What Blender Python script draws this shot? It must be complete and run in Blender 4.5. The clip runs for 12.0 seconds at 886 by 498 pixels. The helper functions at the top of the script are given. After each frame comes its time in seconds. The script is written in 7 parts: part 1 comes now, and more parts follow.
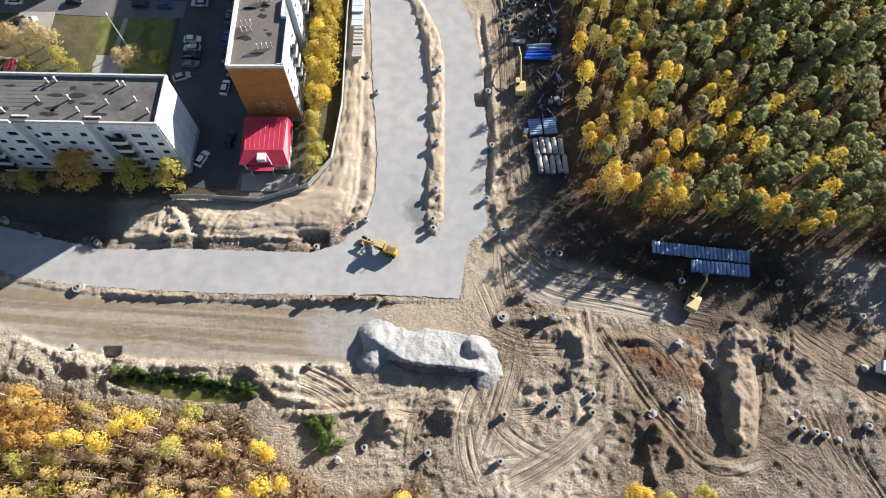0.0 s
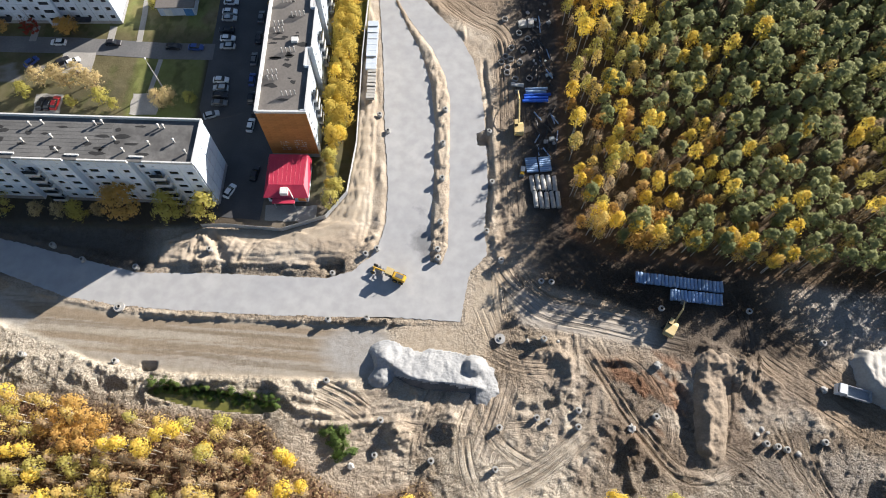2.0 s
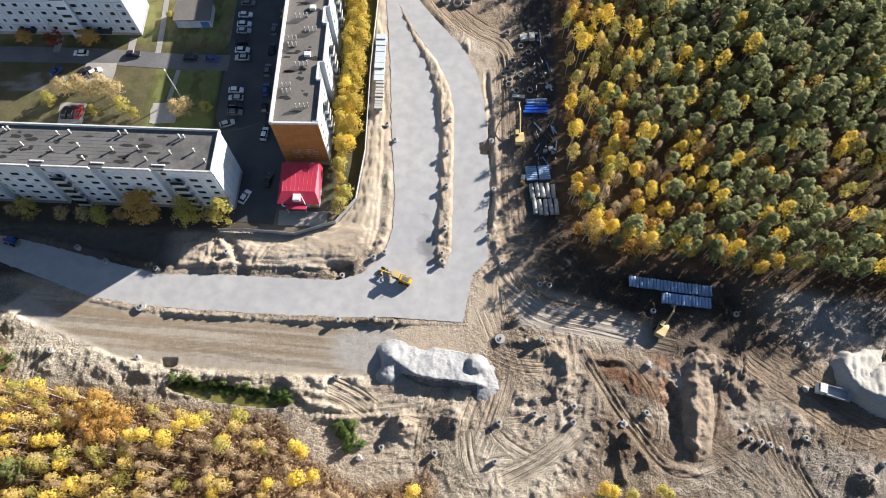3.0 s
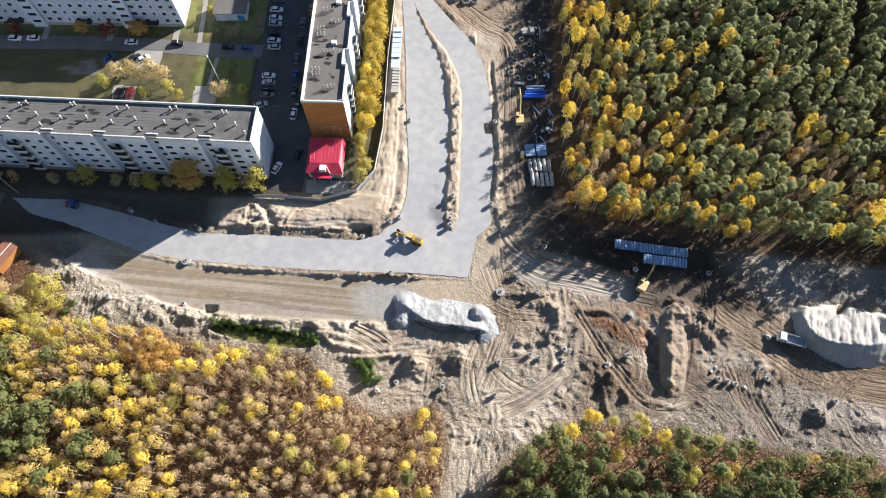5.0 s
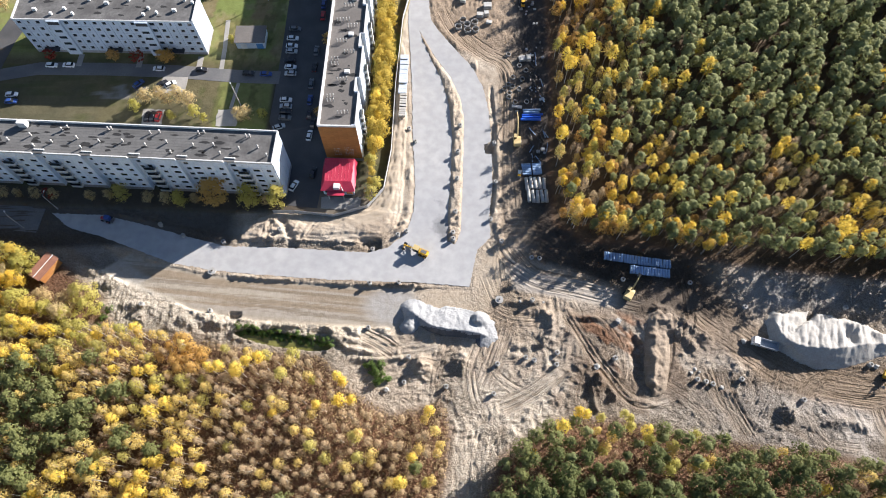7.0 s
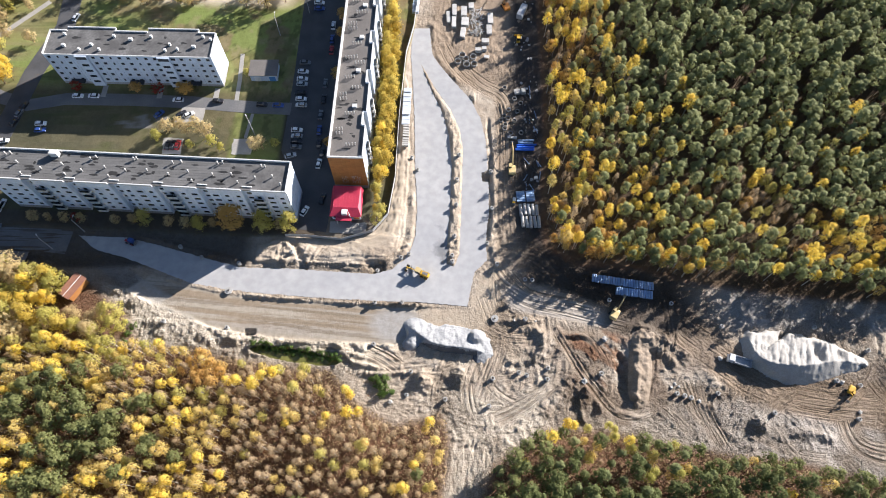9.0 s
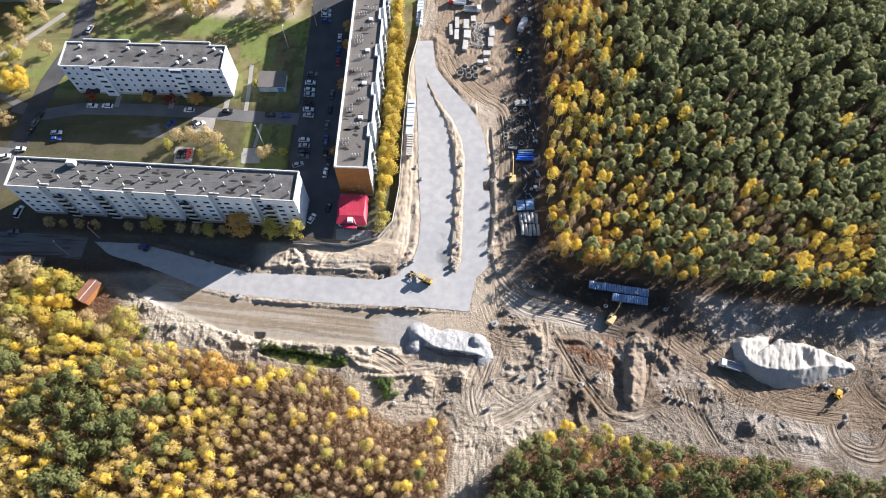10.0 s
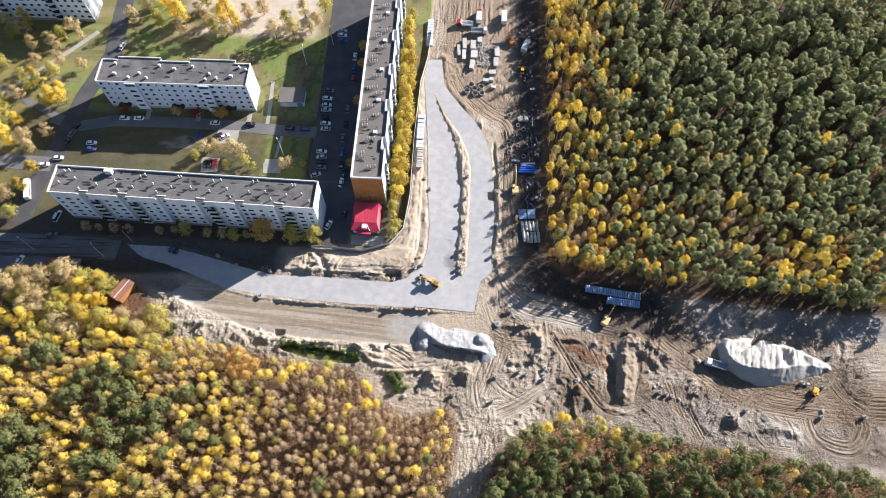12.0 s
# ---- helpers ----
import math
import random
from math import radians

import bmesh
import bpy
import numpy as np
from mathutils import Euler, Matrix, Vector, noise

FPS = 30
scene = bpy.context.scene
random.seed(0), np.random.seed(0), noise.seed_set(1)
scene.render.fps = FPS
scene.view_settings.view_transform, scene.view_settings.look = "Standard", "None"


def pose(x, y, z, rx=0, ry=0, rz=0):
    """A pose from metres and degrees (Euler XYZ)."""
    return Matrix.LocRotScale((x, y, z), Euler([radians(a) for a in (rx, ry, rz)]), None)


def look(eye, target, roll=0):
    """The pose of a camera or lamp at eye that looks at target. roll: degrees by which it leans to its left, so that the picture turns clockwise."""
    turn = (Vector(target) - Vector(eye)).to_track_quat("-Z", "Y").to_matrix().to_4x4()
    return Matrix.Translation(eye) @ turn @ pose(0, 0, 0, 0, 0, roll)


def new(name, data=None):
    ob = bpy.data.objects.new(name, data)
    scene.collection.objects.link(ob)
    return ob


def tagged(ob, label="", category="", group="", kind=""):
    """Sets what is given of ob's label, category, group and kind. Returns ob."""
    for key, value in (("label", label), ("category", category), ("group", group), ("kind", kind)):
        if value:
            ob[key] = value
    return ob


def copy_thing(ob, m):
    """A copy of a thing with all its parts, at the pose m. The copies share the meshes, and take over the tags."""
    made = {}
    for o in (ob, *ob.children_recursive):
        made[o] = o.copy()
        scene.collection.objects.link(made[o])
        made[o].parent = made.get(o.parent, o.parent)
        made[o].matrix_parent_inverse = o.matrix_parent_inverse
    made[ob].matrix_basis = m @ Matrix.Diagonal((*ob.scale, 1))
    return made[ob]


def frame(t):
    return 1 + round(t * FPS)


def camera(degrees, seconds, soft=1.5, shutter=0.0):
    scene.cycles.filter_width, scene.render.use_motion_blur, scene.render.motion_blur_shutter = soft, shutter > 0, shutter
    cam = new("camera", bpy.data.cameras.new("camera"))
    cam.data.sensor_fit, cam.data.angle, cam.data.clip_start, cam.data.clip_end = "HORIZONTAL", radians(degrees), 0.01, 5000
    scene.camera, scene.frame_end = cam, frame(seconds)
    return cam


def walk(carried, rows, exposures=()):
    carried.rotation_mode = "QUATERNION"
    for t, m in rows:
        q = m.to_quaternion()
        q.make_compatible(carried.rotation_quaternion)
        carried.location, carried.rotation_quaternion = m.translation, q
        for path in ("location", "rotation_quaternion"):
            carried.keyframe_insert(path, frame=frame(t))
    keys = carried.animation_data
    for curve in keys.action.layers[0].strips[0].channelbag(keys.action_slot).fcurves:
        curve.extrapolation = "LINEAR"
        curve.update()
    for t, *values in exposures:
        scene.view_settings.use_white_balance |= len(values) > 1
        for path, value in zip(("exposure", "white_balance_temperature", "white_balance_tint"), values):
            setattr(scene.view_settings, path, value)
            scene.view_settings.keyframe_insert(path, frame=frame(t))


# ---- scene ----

cam = camera(68.0, 12.0, soft=1.0)
# seconds, eye x y z, heading, pitch, roll
ROWS = [
    (0, -13.58, -40.22, 133.38, -0.63, -67.41, 0.38),
    (0.5, -13.47, -40.69, 137.33, -0.41, -67.13, 0.27),
    (1, -13.49, -40.25, 141.49, -0.20, -67.24, 0.23),
    (1.5, -13.71, -40.46, 145.89, -0.20, -67.12, 0.42),
    (2, -13.81, -40.90, 150.16, 0.08, -67.11, 0.45),
    (2.5, -13.94, -41.82, 154.59, 0.34, -67.08, 0.43),
    (3, -14.37, -42.59, 159.27, 0.47, -67.41, 0.43),
    (5, -14.94, -63.02, 175.69, 1.56, -66.73, 0.02),
    (5.5, -15.14, -66.81, 180.08, 1.69, -66.74, -0.15),
    (6, -15.40, -68.22, 183.89, 1.55, -66.33, -0.04),
    (6.5, -15.29, -68.41, 188.26, 1.91, -66.23, -0.35),
    (7, -15.30, -68.15, 192.71, 2.01, -66.29, -0.39),
    (9, -15.79, -70.09, 209.96, 1.62, -65.68, 0.23),
    (9.5, -15.85, -70.88, 213.99, 1.80, -65.56, 0.22),
    (10, -16.32, -71.42, 218.30, 1.79, -65.62, 0.29),
    (10.5, -15.67, -72.10, 222.98, 2.33, -65.71, -0.18),
    (11, -16.41, -74.20, 226.99, 2.12, -65.43, 0.09),
    (11.5, -16.99, -77.21, 230.92, 2.29, -65.11, 0.08),
    (12, -18.00, -80.17, 234.79, 2.26, -64.92, 0.41),
]
walk(cam, [(t, pose(x, y, z, 90 + p, 0, h) @ pose(0, 0, 0, 0, 0, r)) for t, x, y, z, h, p, r in ROWS], [(0, 1.2, 6480, 10), (3, 1.25, 6440, 10), (5, 1.33, 6330, 11), (12, 1.42, 6220, 13)])

# ---- sky, sun, exposure ----
SUN_UP, SUN_FROM = radians(23.0), math.atan2(0.60, 0.80)   # height, bearing in the x-y plane
world = bpy.data.worlds.new("sky")
scene.world = world
world.use_nodes = True
wn, wl = world.node_tree.nodes, world.node_tree.links
sky = wn.new("ShaderNodeTexSky")
sky.sky_type, sky.sun_disc = "NISHITA", False
sky.sun_elevation, sky.sun_rotation = SUN_UP, radians(90) - SUN_FROM
sky.air_density, sky.dust_density, sky.ozone_density = 1.0, 0.5, 2.5
wl.new(sky.outputs[0], wn["Background"].inputs[0])
wn["Background"].inputs[1].default_value = 0.05
sun = new("sun", bpy.data.lights.new("sun", "SUN"))
sun.data.energy, sun.data.angle, sun.data.color = 5.0, radians(0.53), (1.0, 0.93, 0.845)
sun.matrix_world = look((0, 0, 0), (-math.cos(SUN_FROM) * math.cos(SUN_UP), -math.sin(SUN_FROM) * math.cos(SUN_UP), -math.sin(SUN_UP)))

# ---- small tools ----
rnd = random.Random(7)


def hash2(i, j, seed):
    h = (i.astype(np.int64) * 374761393 + j.astype(np.int64) * 668265263 + seed * 1442695041) & 0xFFFFFFFF
    h = ((h ^ (h >> 13)) * 1274126177) & 0xFFFFFFFF
    return ((h ^ (h >> 16)) & 0xFFFF) / 65535.0


def vnoise(x, y, seed=0):
    """Smooth value noise, 0 to 1."""
    x, y = np.asarray(x, float), np.asarray(y, float)
    i, j = np.floor(x), np.floor(y)
    u, v = x - i, y - j
    u, v = u * u * (3 - 2 * u), v * v * (3 - 2 * v)
    a, b, c, d = hash2(i, j, seed), hash2(i + 1, j, seed), hash2(i, j + 1, seed), hash2(i + 1, j + 1, seed)
    return (a * (1 - u) + b * u) * (1 - v) + (c * (1 - u) + d * u) * v


def fbm(x, y, seed=0, octaves=4):
    total, amp, norm = 0, 1.0, 0.0
    for k in range(octaves):
        total, norm = total + amp * vnoise(x * 2**k, y * 2**k, seed + 17 * k), norm + amp
        amp *= 0.5
    return total / norm


def inside(x, y, poly):
    out = np.zeros(np.shape(x), bool)
    for (x0, y0), (x1, y1) in zip(poly, poly[1:] + poly[:1]):
        if y0 != y1:
            out ^= ((y0 > y) != (y1 > y)) & (x < (x1 - x0) * (y - y0) / (y1 - y0) + x0)
    return out


def near_line(x, y, line):
    """Distance to an open line, and the length along it of the nearest place."""
    best, along, run = np.full(np.shape(x), 1e9), np.zeros(np.shape(x)), 0.0
    for (x0, y0), (x1, y1) in zip(line, line[1:]):
        dx, dy = x1 - x0, y1 - y0
        size = math.hypot(dx, dy)
        t = np.clip(((x - x0) * dx + (y - y0) * dy) / size**2, 0, 1)
        d = np.hypot(x - x0 - t * dx, y - y0 - t * dy)
        closer = d < best
        best, along = np.where(closer, d, best), np.where(closer, run + t * size, along)
        run += size
    return best, along


def signed(x, y, poly):
    """Distance to a polygon's outline, positive inside."""
    d, _ = near_line(x, y, poly + poly[:1])
    return np.where(inside(x, y, poly), d, -d)


def step(a, b, v):
    t = np.clip((v - a) / (b - a), 0, 1)
    return t * t * (3 - 2 * t)


def mesh_of(name, verts, faces, material=None, smooth=False):
    me = bpy.data.meshes.new(name)
    me.from_pydata([tuple(v) for v in verts], [], [tuple(f) for f in faces])
    if material:
        me.materials.append(material)
    if smooth:
        me.polygons.foreach_set("use_smooth", [True] * len(me.polygons))
    me.update()
    return me


def thing(name, x, y, z, turn=0.0, label="", category="", group="", kind=""):
    ob = new(name)
    ob.matrix_basis = pose(x, y, z, 0, 0, turn)
    return tagged(ob, label, category, group, kind)


def part(name, data, material, parent, label="", at=None, smooth=False):
    """A bmesh or mesh as one mesh object under a thing or a part."""
    if isinstance(data, bmesh.types.BMesh):
        me = bpy.data.meshes.new(name)
        data.to_mesh(me)
        data.free()
    else:
        me = data
    if material and not me.materials:
        me.materials.append(material)
    if smooth:
        me.polygons.foreach_set("use_smooth", [True] * len(me.polygons))
    ob = new(name, me)
    ob.parent = parent
    if at is not None:
        ob.matrix_basis = at
    return tagged(ob, label)


def box(bm, x0, x1, y0, y1, z0, z1, bevel=0.0):
    made = bmesh.ops.create_cube(bm, size=1.0, matrix=Matrix.Translation(((x0 + x1) / 2, (y0 + y1) / 2, (z0 + z1) / 2)) @ Matrix.Diagonal((x1 - x0, y1 - y0, z1 - z0, 1)))
    if bevel:
        edges = list({e for v in made["verts"] for e in v.link_edges})
        bmesh.ops.bevel(bm, geom=edges, offset=bevel, segments=1, affect="EDGES")


def boxed(*sizes, bevel=0.0):
    bm = bmesh.new()
    box(bm, *sizes, bevel=bevel)
    return bm


def tube(bm, a, b, r0, r1=None, sides=8, caps=True):
    a, b = Vector(a), Vector(b)
    m = Matrix.Translation((a + b) / 2) @ (b - a).to_track_quat("Z", "Y").to_matrix().to_4x4()
    return bmesh.ops.create_cone(bm, cap_ends=caps, segments=sides, radius1=r0, radius2=r0 if r1 is None else r1, depth=(b - a).length, matrix=m)["verts"]


def tubed(a, b, r0, r1=None, sides=8):
    bm = bmesh.new()
    tube(bm, a, b, r0, r1, sides)
    return bm


def prism(poly, z0, z1):
    """A polygon, given round its edge, raised from z0 to z1."""
    bm = bmesh.new()
    low, high = [bm.verts.new((*p, z0)) for p in poly], [bm.verts.new((*p, z1)) for p in poly]
    n = len(poly)
    for k in range(n):
        bm.faces.new((low[k], low[(k + 1) % n], high[(k + 1) % n], high[k]))
    bmesh.ops.triangulate(bm, faces=[bm.faces.new(high), bm.faces.new(low[::-1])])
    bmesh.ops.recalc_face_normals(bm, faces=bm.faces)
    return bm


# ---- materials ----
def material(name, rough=0.8, metal=0.0):
    m = bpy.data.materials.new(name)
    m.use_nodes = True
    n, l = m.node_tree.nodes, m.node_tree.links
    b = n["Principled BSDF"]
    b.inputs["Roughness"].default_value, b.inputs["Metallic"].default_value = rough, metal
    return m, n, l, b


def mixed(n, l, kind, fac, a, b):
    """A colour mix node; a, b and fac may be sockets or values."""
    mx = n.new("ShaderNodeMix")
    mx.data_type, mx.blend_type = "RGBA", kind
    for socket, value in ((mx.inputs[0], fac), (mx.inputs[6], a), (mx.inputs[7], b)):
        if isinstance(value, bpy.types.NodeSocket):
            l.new(value, socket)
        else:
            socket.default_value = (*value, 1) if isinstance(value, tuple) else value
    return mx.outputs[2]


def noisy(n, l, vector, scale, detail=4.0, lo=0.35, hi=0.65):
    tex = n.new("ShaderNodeTexNoise")
    tex.inputs["Scale"].default_value, tex.inputs["Detail"].default_value = scale, detail
    if vector is not None:
        l.new(vector, tex.inputs["Vector"])
    ramp = n.new("ShaderNodeMapRange")
    ramp.inputs[1].default_value, ramp.inputs[2].default_value = lo, hi
    l.new(tex.outputs[0], ramp.inputs[0])
    return ramp.outputs[0], tex.outputs[0]


def bumped(n, l, b, height, strength, distance):
    bp = n.new("ShaderNodeBump")
    bp.inputs["Strength"].default_value, bp.inputs["Distance"].default_value = strength, distance
    l.new(height, bp.inputs["Height"])
    l.new(bp.outputs[0], b.inputs["Normal"])


def surface(name, c1, c2, big=0.4, fine=6.0, rough=0.8, metal=0.0, bump=0.3, dist=0.02, vary=0.0, worldly=False):
    """Two colours mixed by coarse and fine noise, with fine relief; vary: how far objects differ."""
    m, n, l, b = material(name, rough, metal)
    co = n.new("ShaderNodeNewGeometry").outputs["Position"] if worldly else n.new("ShaderNodeTexCoord").outputs["Object"]
    f1, _ = noisy(n, l, co, big, 3)
    f2, raw = noisy(n, l, co, fine, 6)
    col = mixed(n, l, "MIX", f1, c1, c2)
    dark = tuple(0.72 * v for v in c1)
    col = mixed(n, l, "MIX", mixed(n, l, "MULTIPLY", 1.0, f2, (0.45, 0.45, 0.45)), col, dark)
    if vary:
        info = n.new("ShaderNodeObjectInfo")
        hs = n.new("ShaderNodeHueSaturation")
        mr = n.new("ShaderNodeMapRange")
        mr.inputs[3].default_value, mr.inputs[4].default_value = 1 - vary, 1 + vary
        l.new(info.outputs["Random"], mr.inputs[0])
        l.new(mr.outputs[0], hs.inputs["Value"])
        l.new(col, hs.inputs["Color"])
        col = hs.outputs[0]
    l.new(col, b.inputs["Base Color"])
    if bump:
        bumped(n, l, b, raw, bump, dist)
    return m


def foliage(name, tones, glow=0.25):
    """Leaf tones picked leaf by leaf and tree by tree."""
    m, n, l, b = material(name, 0.75)
    geo, info = n.new("ShaderNodeNewGeometry"), n.new("ShaderNodeObjectInfo")
    add = n.new("ShaderNodeMath")
    add.operation = "MULTIPLY_ADD"
    l.new(geo.outputs["Random Per Island"], add.inputs[0])
    add.inputs[1].default_value = 0.35
    sc = n.new("ShaderNodeMath")
    sc.operation = "MULTIPLY"
    sc.inputs[1].default_value = 0.65
    l.new(info.outputs["Random"], sc.inputs[0])
    l.new(sc.outputs[0], add.inputs[2])
    ramp = n.new("ShaderNodeValToRGB")
    el = ramp.color_ramp.elements
    while len(el) < len(tones):
        el.new(0.5)
    for k, tone in enumerate(tones):
        el[k].position, el[k].color = k / max(1, len(tones) - 1), (*tone, 1)
    l.new(add.outputs[0], ramp.inputs[0])
    l.new(ramp.outputs[0], b.inputs["Base Color"])
    b.inputs["Specular IOR Level"].default_value = 0.2
    tr, mx = n.new("ShaderNodeBsdfTranslucent"), n.new("ShaderNodeMixShader")
    l.new(ramp.outputs[0], tr.inputs[0])
    mx.inputs[0].default_value = glow
    l.new(b.outputs[0], mx.inputs[1])
    l.new(tr.outputs[0], mx.inputs[2])
    l.new(mx.outputs[0], n["Material Output"].inputs[0])
    return m


def soil_material():
    m, n, l, b = material("soil", 0.95)
    geo = n.new("ShaderNodeNewGeometry")
    at = n.new("ShaderNodeAttribute")
    at.attribute_name = "soil"
    pos = geo.outputs["Position"]
    f1, r1 = noisy(n, l, pos, 0.5, 6, 0.35, 0.65)
    f2, r2 = noisy(n, l, pos, 2.6, 8, 0.42, 0.6)
    f3, r3 = noisy(n, l, pos, 1.9, 10, 0.3, 0.7)
    for tex in (r1.node, r2.node, r3.node):
        tex.inputs["Roughness"].default_value = 0.68
    a = mixed(n, l, "MULTIPLY", mixed(n, l, "MULTIPLY", 1.0, f1, (0.75, 0.75, 0.75)), at.outputs["Color"], (0.76, 0.73, 0.69))
    crumb = mixed(n, l, "MULTIPLY", 1.0, f2, at.outputs["Alpha"])
    c = mixed(n, l, "MULTIPLY", mixed(n, l, "MULTIPLY", 1.0, crumb, (0.85, 0.85, 0.85)), a, (0.5, 0.46, 0.42))
    # wheel tracks: fine streaks along the lines that the wheels took
    tl = n.new("ShaderNodeAttribute")
    tl.attribute_name = "trail"
    sx = n.new("ShaderNodeSeparateXYZ")
    l.new(tl.outputs["Vector"], sx.inputs[0])
    cx = n.new("ShaderNodeCombineXYZ")
    for k, rate in ((0, 1.0), (1, 0.035)):
        mu = n.new("ShaderNodeMath")
        mu.operation = "MULTIPLY"
        mu.inputs[1].default_value = rate
        l.new(sx.outputs[k], mu.inputs[0])
        l.new(mu.outputs[0], cx.inputs[k])
    f4, r4 = noisy(n, l, cx.outputs[0], 1.15, 4, 0.36, 0.52)
    groove = mixed(n, l, "MIX", sx.outputs[2], (1, 1, 1), f4)
    # Grooves also darkened in colour, as the shade lying in them.
    c = mixed(n, l, "MIX", groove, mixed(n, l, "MULTIPLY", 1.0, c, (0.7, 0.67, 0.64)), c)
    l.new(c, b.inputs["Base Color"])
    b.inputs["Specular IOR Level"].default_value = 0.15
    add = n.new("ShaderNodeMath")
    add.operation = "MULTIPLY_ADD"
    l.new(r2, add.inputs[0])
    add.inputs[1].default_value = 0.5
    clods = n.new("ShaderNodeTexVoronoi")
    clods.feature, clods.inputs["Scale"].default_value = "SMOOTH_F1", 0.85
    clods.inputs["Smoothness"].default_value, clods.inputs["Detail"].default_value = 0.35, 2.0
    l.new(pos, clods.inputs["Vector"])
    sumup = n.new("ShaderNodeMath")
    sumup.operation = "MULTIPLY_ADD"
    l.new(clods.outputs["Distance"], sumup.inputs[0])
    sumup.inputs[1].default_value = -0.45
    l.new(r3, sumup.inputs[2])
    l.new(sumup.outputs[0], add.inputs[2])
    bp = n.new("ShaderNodeBump")
    bp.inputs["Distance"].default_value = 1.3
    l.new(at.outputs["Alpha"], bp.inputs["Strength"])
    l.new(add.outputs[0], bp.inputs["Height"])
    b2 = n.new("ShaderNodeBump")
    b2.inputs["Distance"].default_value, b2.inputs["Strength"].default_value = 0.5, 0.9
    l.new(groove, b2.inputs["Height"])
    l.new(bp.outputs[0], b2.inputs["Normal"])
    l.new(b2.outputs[0], b.inputs["Normal"])
    return m


M_SOIL = soil_material()
M_GRAVEL = surface("crushed_stone", (0.36, 0.36, 0.365), (0.415, 0.41, 0.405), 0.05, 0.35, 0.95, bump=0.12, dist=0.03, worldly=True)


def stain_gravel(m):
    """A dark patch of spilt binder and a few swung tyre marks on the stone."""
    n, l = m.node_tree.nodes, m.node_tree.links
    b = next(q for q in n if q.type == "BSDF_PRINCIPLED")
    src = b.inputs["Base Color"].links[0].from_socket
    pos = n.new("ShaderNodeNewGeometry").outputs["Position"]
    warp = n.new("ShaderNodeTexNoise")
    warp.inputs["Scale"].default_value, warp.inputs["Detail"].default_value = 0.5, 6
    l.new(pos, warp.inputs["Vector"])
    off = n.new("ShaderNodeVectorMath")
    off.operation = "MULTIPLY_ADD"
    l.new(warp.outputs["Color"], off.inputs[0])
    off.inputs[1].default_value = (5, 5, 0)
    l.new(pos, off.inputs[2])
    for centre, r0, r1, tone in (((-19.0, 24.8, 0), 1.2, 3.8, (0.42, 0.43, 0.44)), ((-18.0, 21.6, 0), 0.6, 2.6, (0.55, 0.55, 0.55)), ((-20.2, 33.0, 0), 0.3, 1.7, (0.7, 0.7, 0.72))):
        d = n.new("ShaderNodeVectorMath")
        d.operation = "DISTANCE"
        l.new(off.outputs[0], d.inputs[0])
        d.inputs[1].default_value = (centre[0] + 2.5, centre[1] + 2.5, 0.12)
        mr = n.new("ShaderNodeMapRange")
        mr.inputs[1].default_value, mr.inputs[2].default_value, mr.inputs[3].default_value, mr.inputs[4].default_value = r0, r1, 0.8, 0.0
        l.new(d.outputs["Value"], mr.inputs[0])
        src = mixed(n, l, "MULTIPLY", mr.outputs[0], src, tone)
    l.new(src, b.inputs["Base Color"])


stain_gravel(M_GRAVEL)
M_ASPHALT = surface("asphalt", (0.055, 0.056, 0.06), (0.085, 0.085, 0.088), 0.15, 3.0, 0.9, bump=0.2, dist=0.02, worldly=True)
M_PILE = surface("grey_screenings", (0.29, 0.295, 0.3), (0.39, 0.39, 0.385), 0.3, 1.6, 0.95, bump=0.7, dist=0.3, worldly=True)
M_SANDPILE = surface("washed_sand", (0.36, 0.342, 0.315), (0.43, 0.412, 0.38), 0.2, 2.0, 0.95, bump=0.4, dist=0.12, worldly=True)
M_CONCRETE = surface("concrete", (0.42, 0.41, 0.39), (0.52, 0.51, 0.48), 0.5, 5.0, 0.9, bump=0.2, vary=0.12)
M_PANEL = surface("white_panel", (0.50, 0.57, 0.66), (0.58, 0.64, 0.72), 0.25, 3.0, 0.8, bump=0.1, vary=0.05)
M_JOINT = surface("joint_sealant", (0.22, 0.23, 0.25), (0.3, 0.31, 0.33), 1.0, 8.0, 0.9, bump=0.0)
M_ROOF = surface("roofing_felt", (0.085, 0.082, 0.08), (0.17, 0.166, 0.16), 0.22, 1.2, 0.9, bump=0.3)
M_GLASS = surface("window_glass", (0.02, 0.025, 0.03), (0.04, 0.045, 0.05), 0.5, 4.0, 0.12, bump=0.0)
M_FRAME = surface("window_frame", (0.6, 0.6, 0.58), (0.7, 0.7, 0.68), 1.0, 8.0, 0.6, bump=0.0)
M_BRICK = surface("orange_cladding", (0.42, 0.17, 0.045), (0.52, 0.25, 0.075), 0.25, 1.5, 0.85, bump=0.2, vary=0.1)
M_RED = surface("red_metal_roof", (0.46, 0.03, 0.07), (0.55, 0.05, 0.09), 0.4, 4.0, 0.45, bump=0.1)
M_BARK = surface("bark", (0.12, 0.075, 0.045), (0.2, 0.12, 0.07), 0.6, 5.0, 0.95)
M_BIRCH = surface("birch_bark", (0.5, 0.47, 0.42), (0.62, 0.6, 0.55), 0.6, 5.0, 0.85)
L_PINE = foliage("pine_needles", [(0.175, 0.197, 0.085), (0.24, 0.262, 0.112), (0.335, 0.345, 0.155), (0.265, 0.282, 0.14)], 0.42)
L_OLDPINE = foliage("old_pine_needles", [(0.105, 0.125, 0.045), (0.145, 0.163, 0.057), (0.205, 0.215, 0.078), (0.165, 0.178, 0.07)], 0.38)
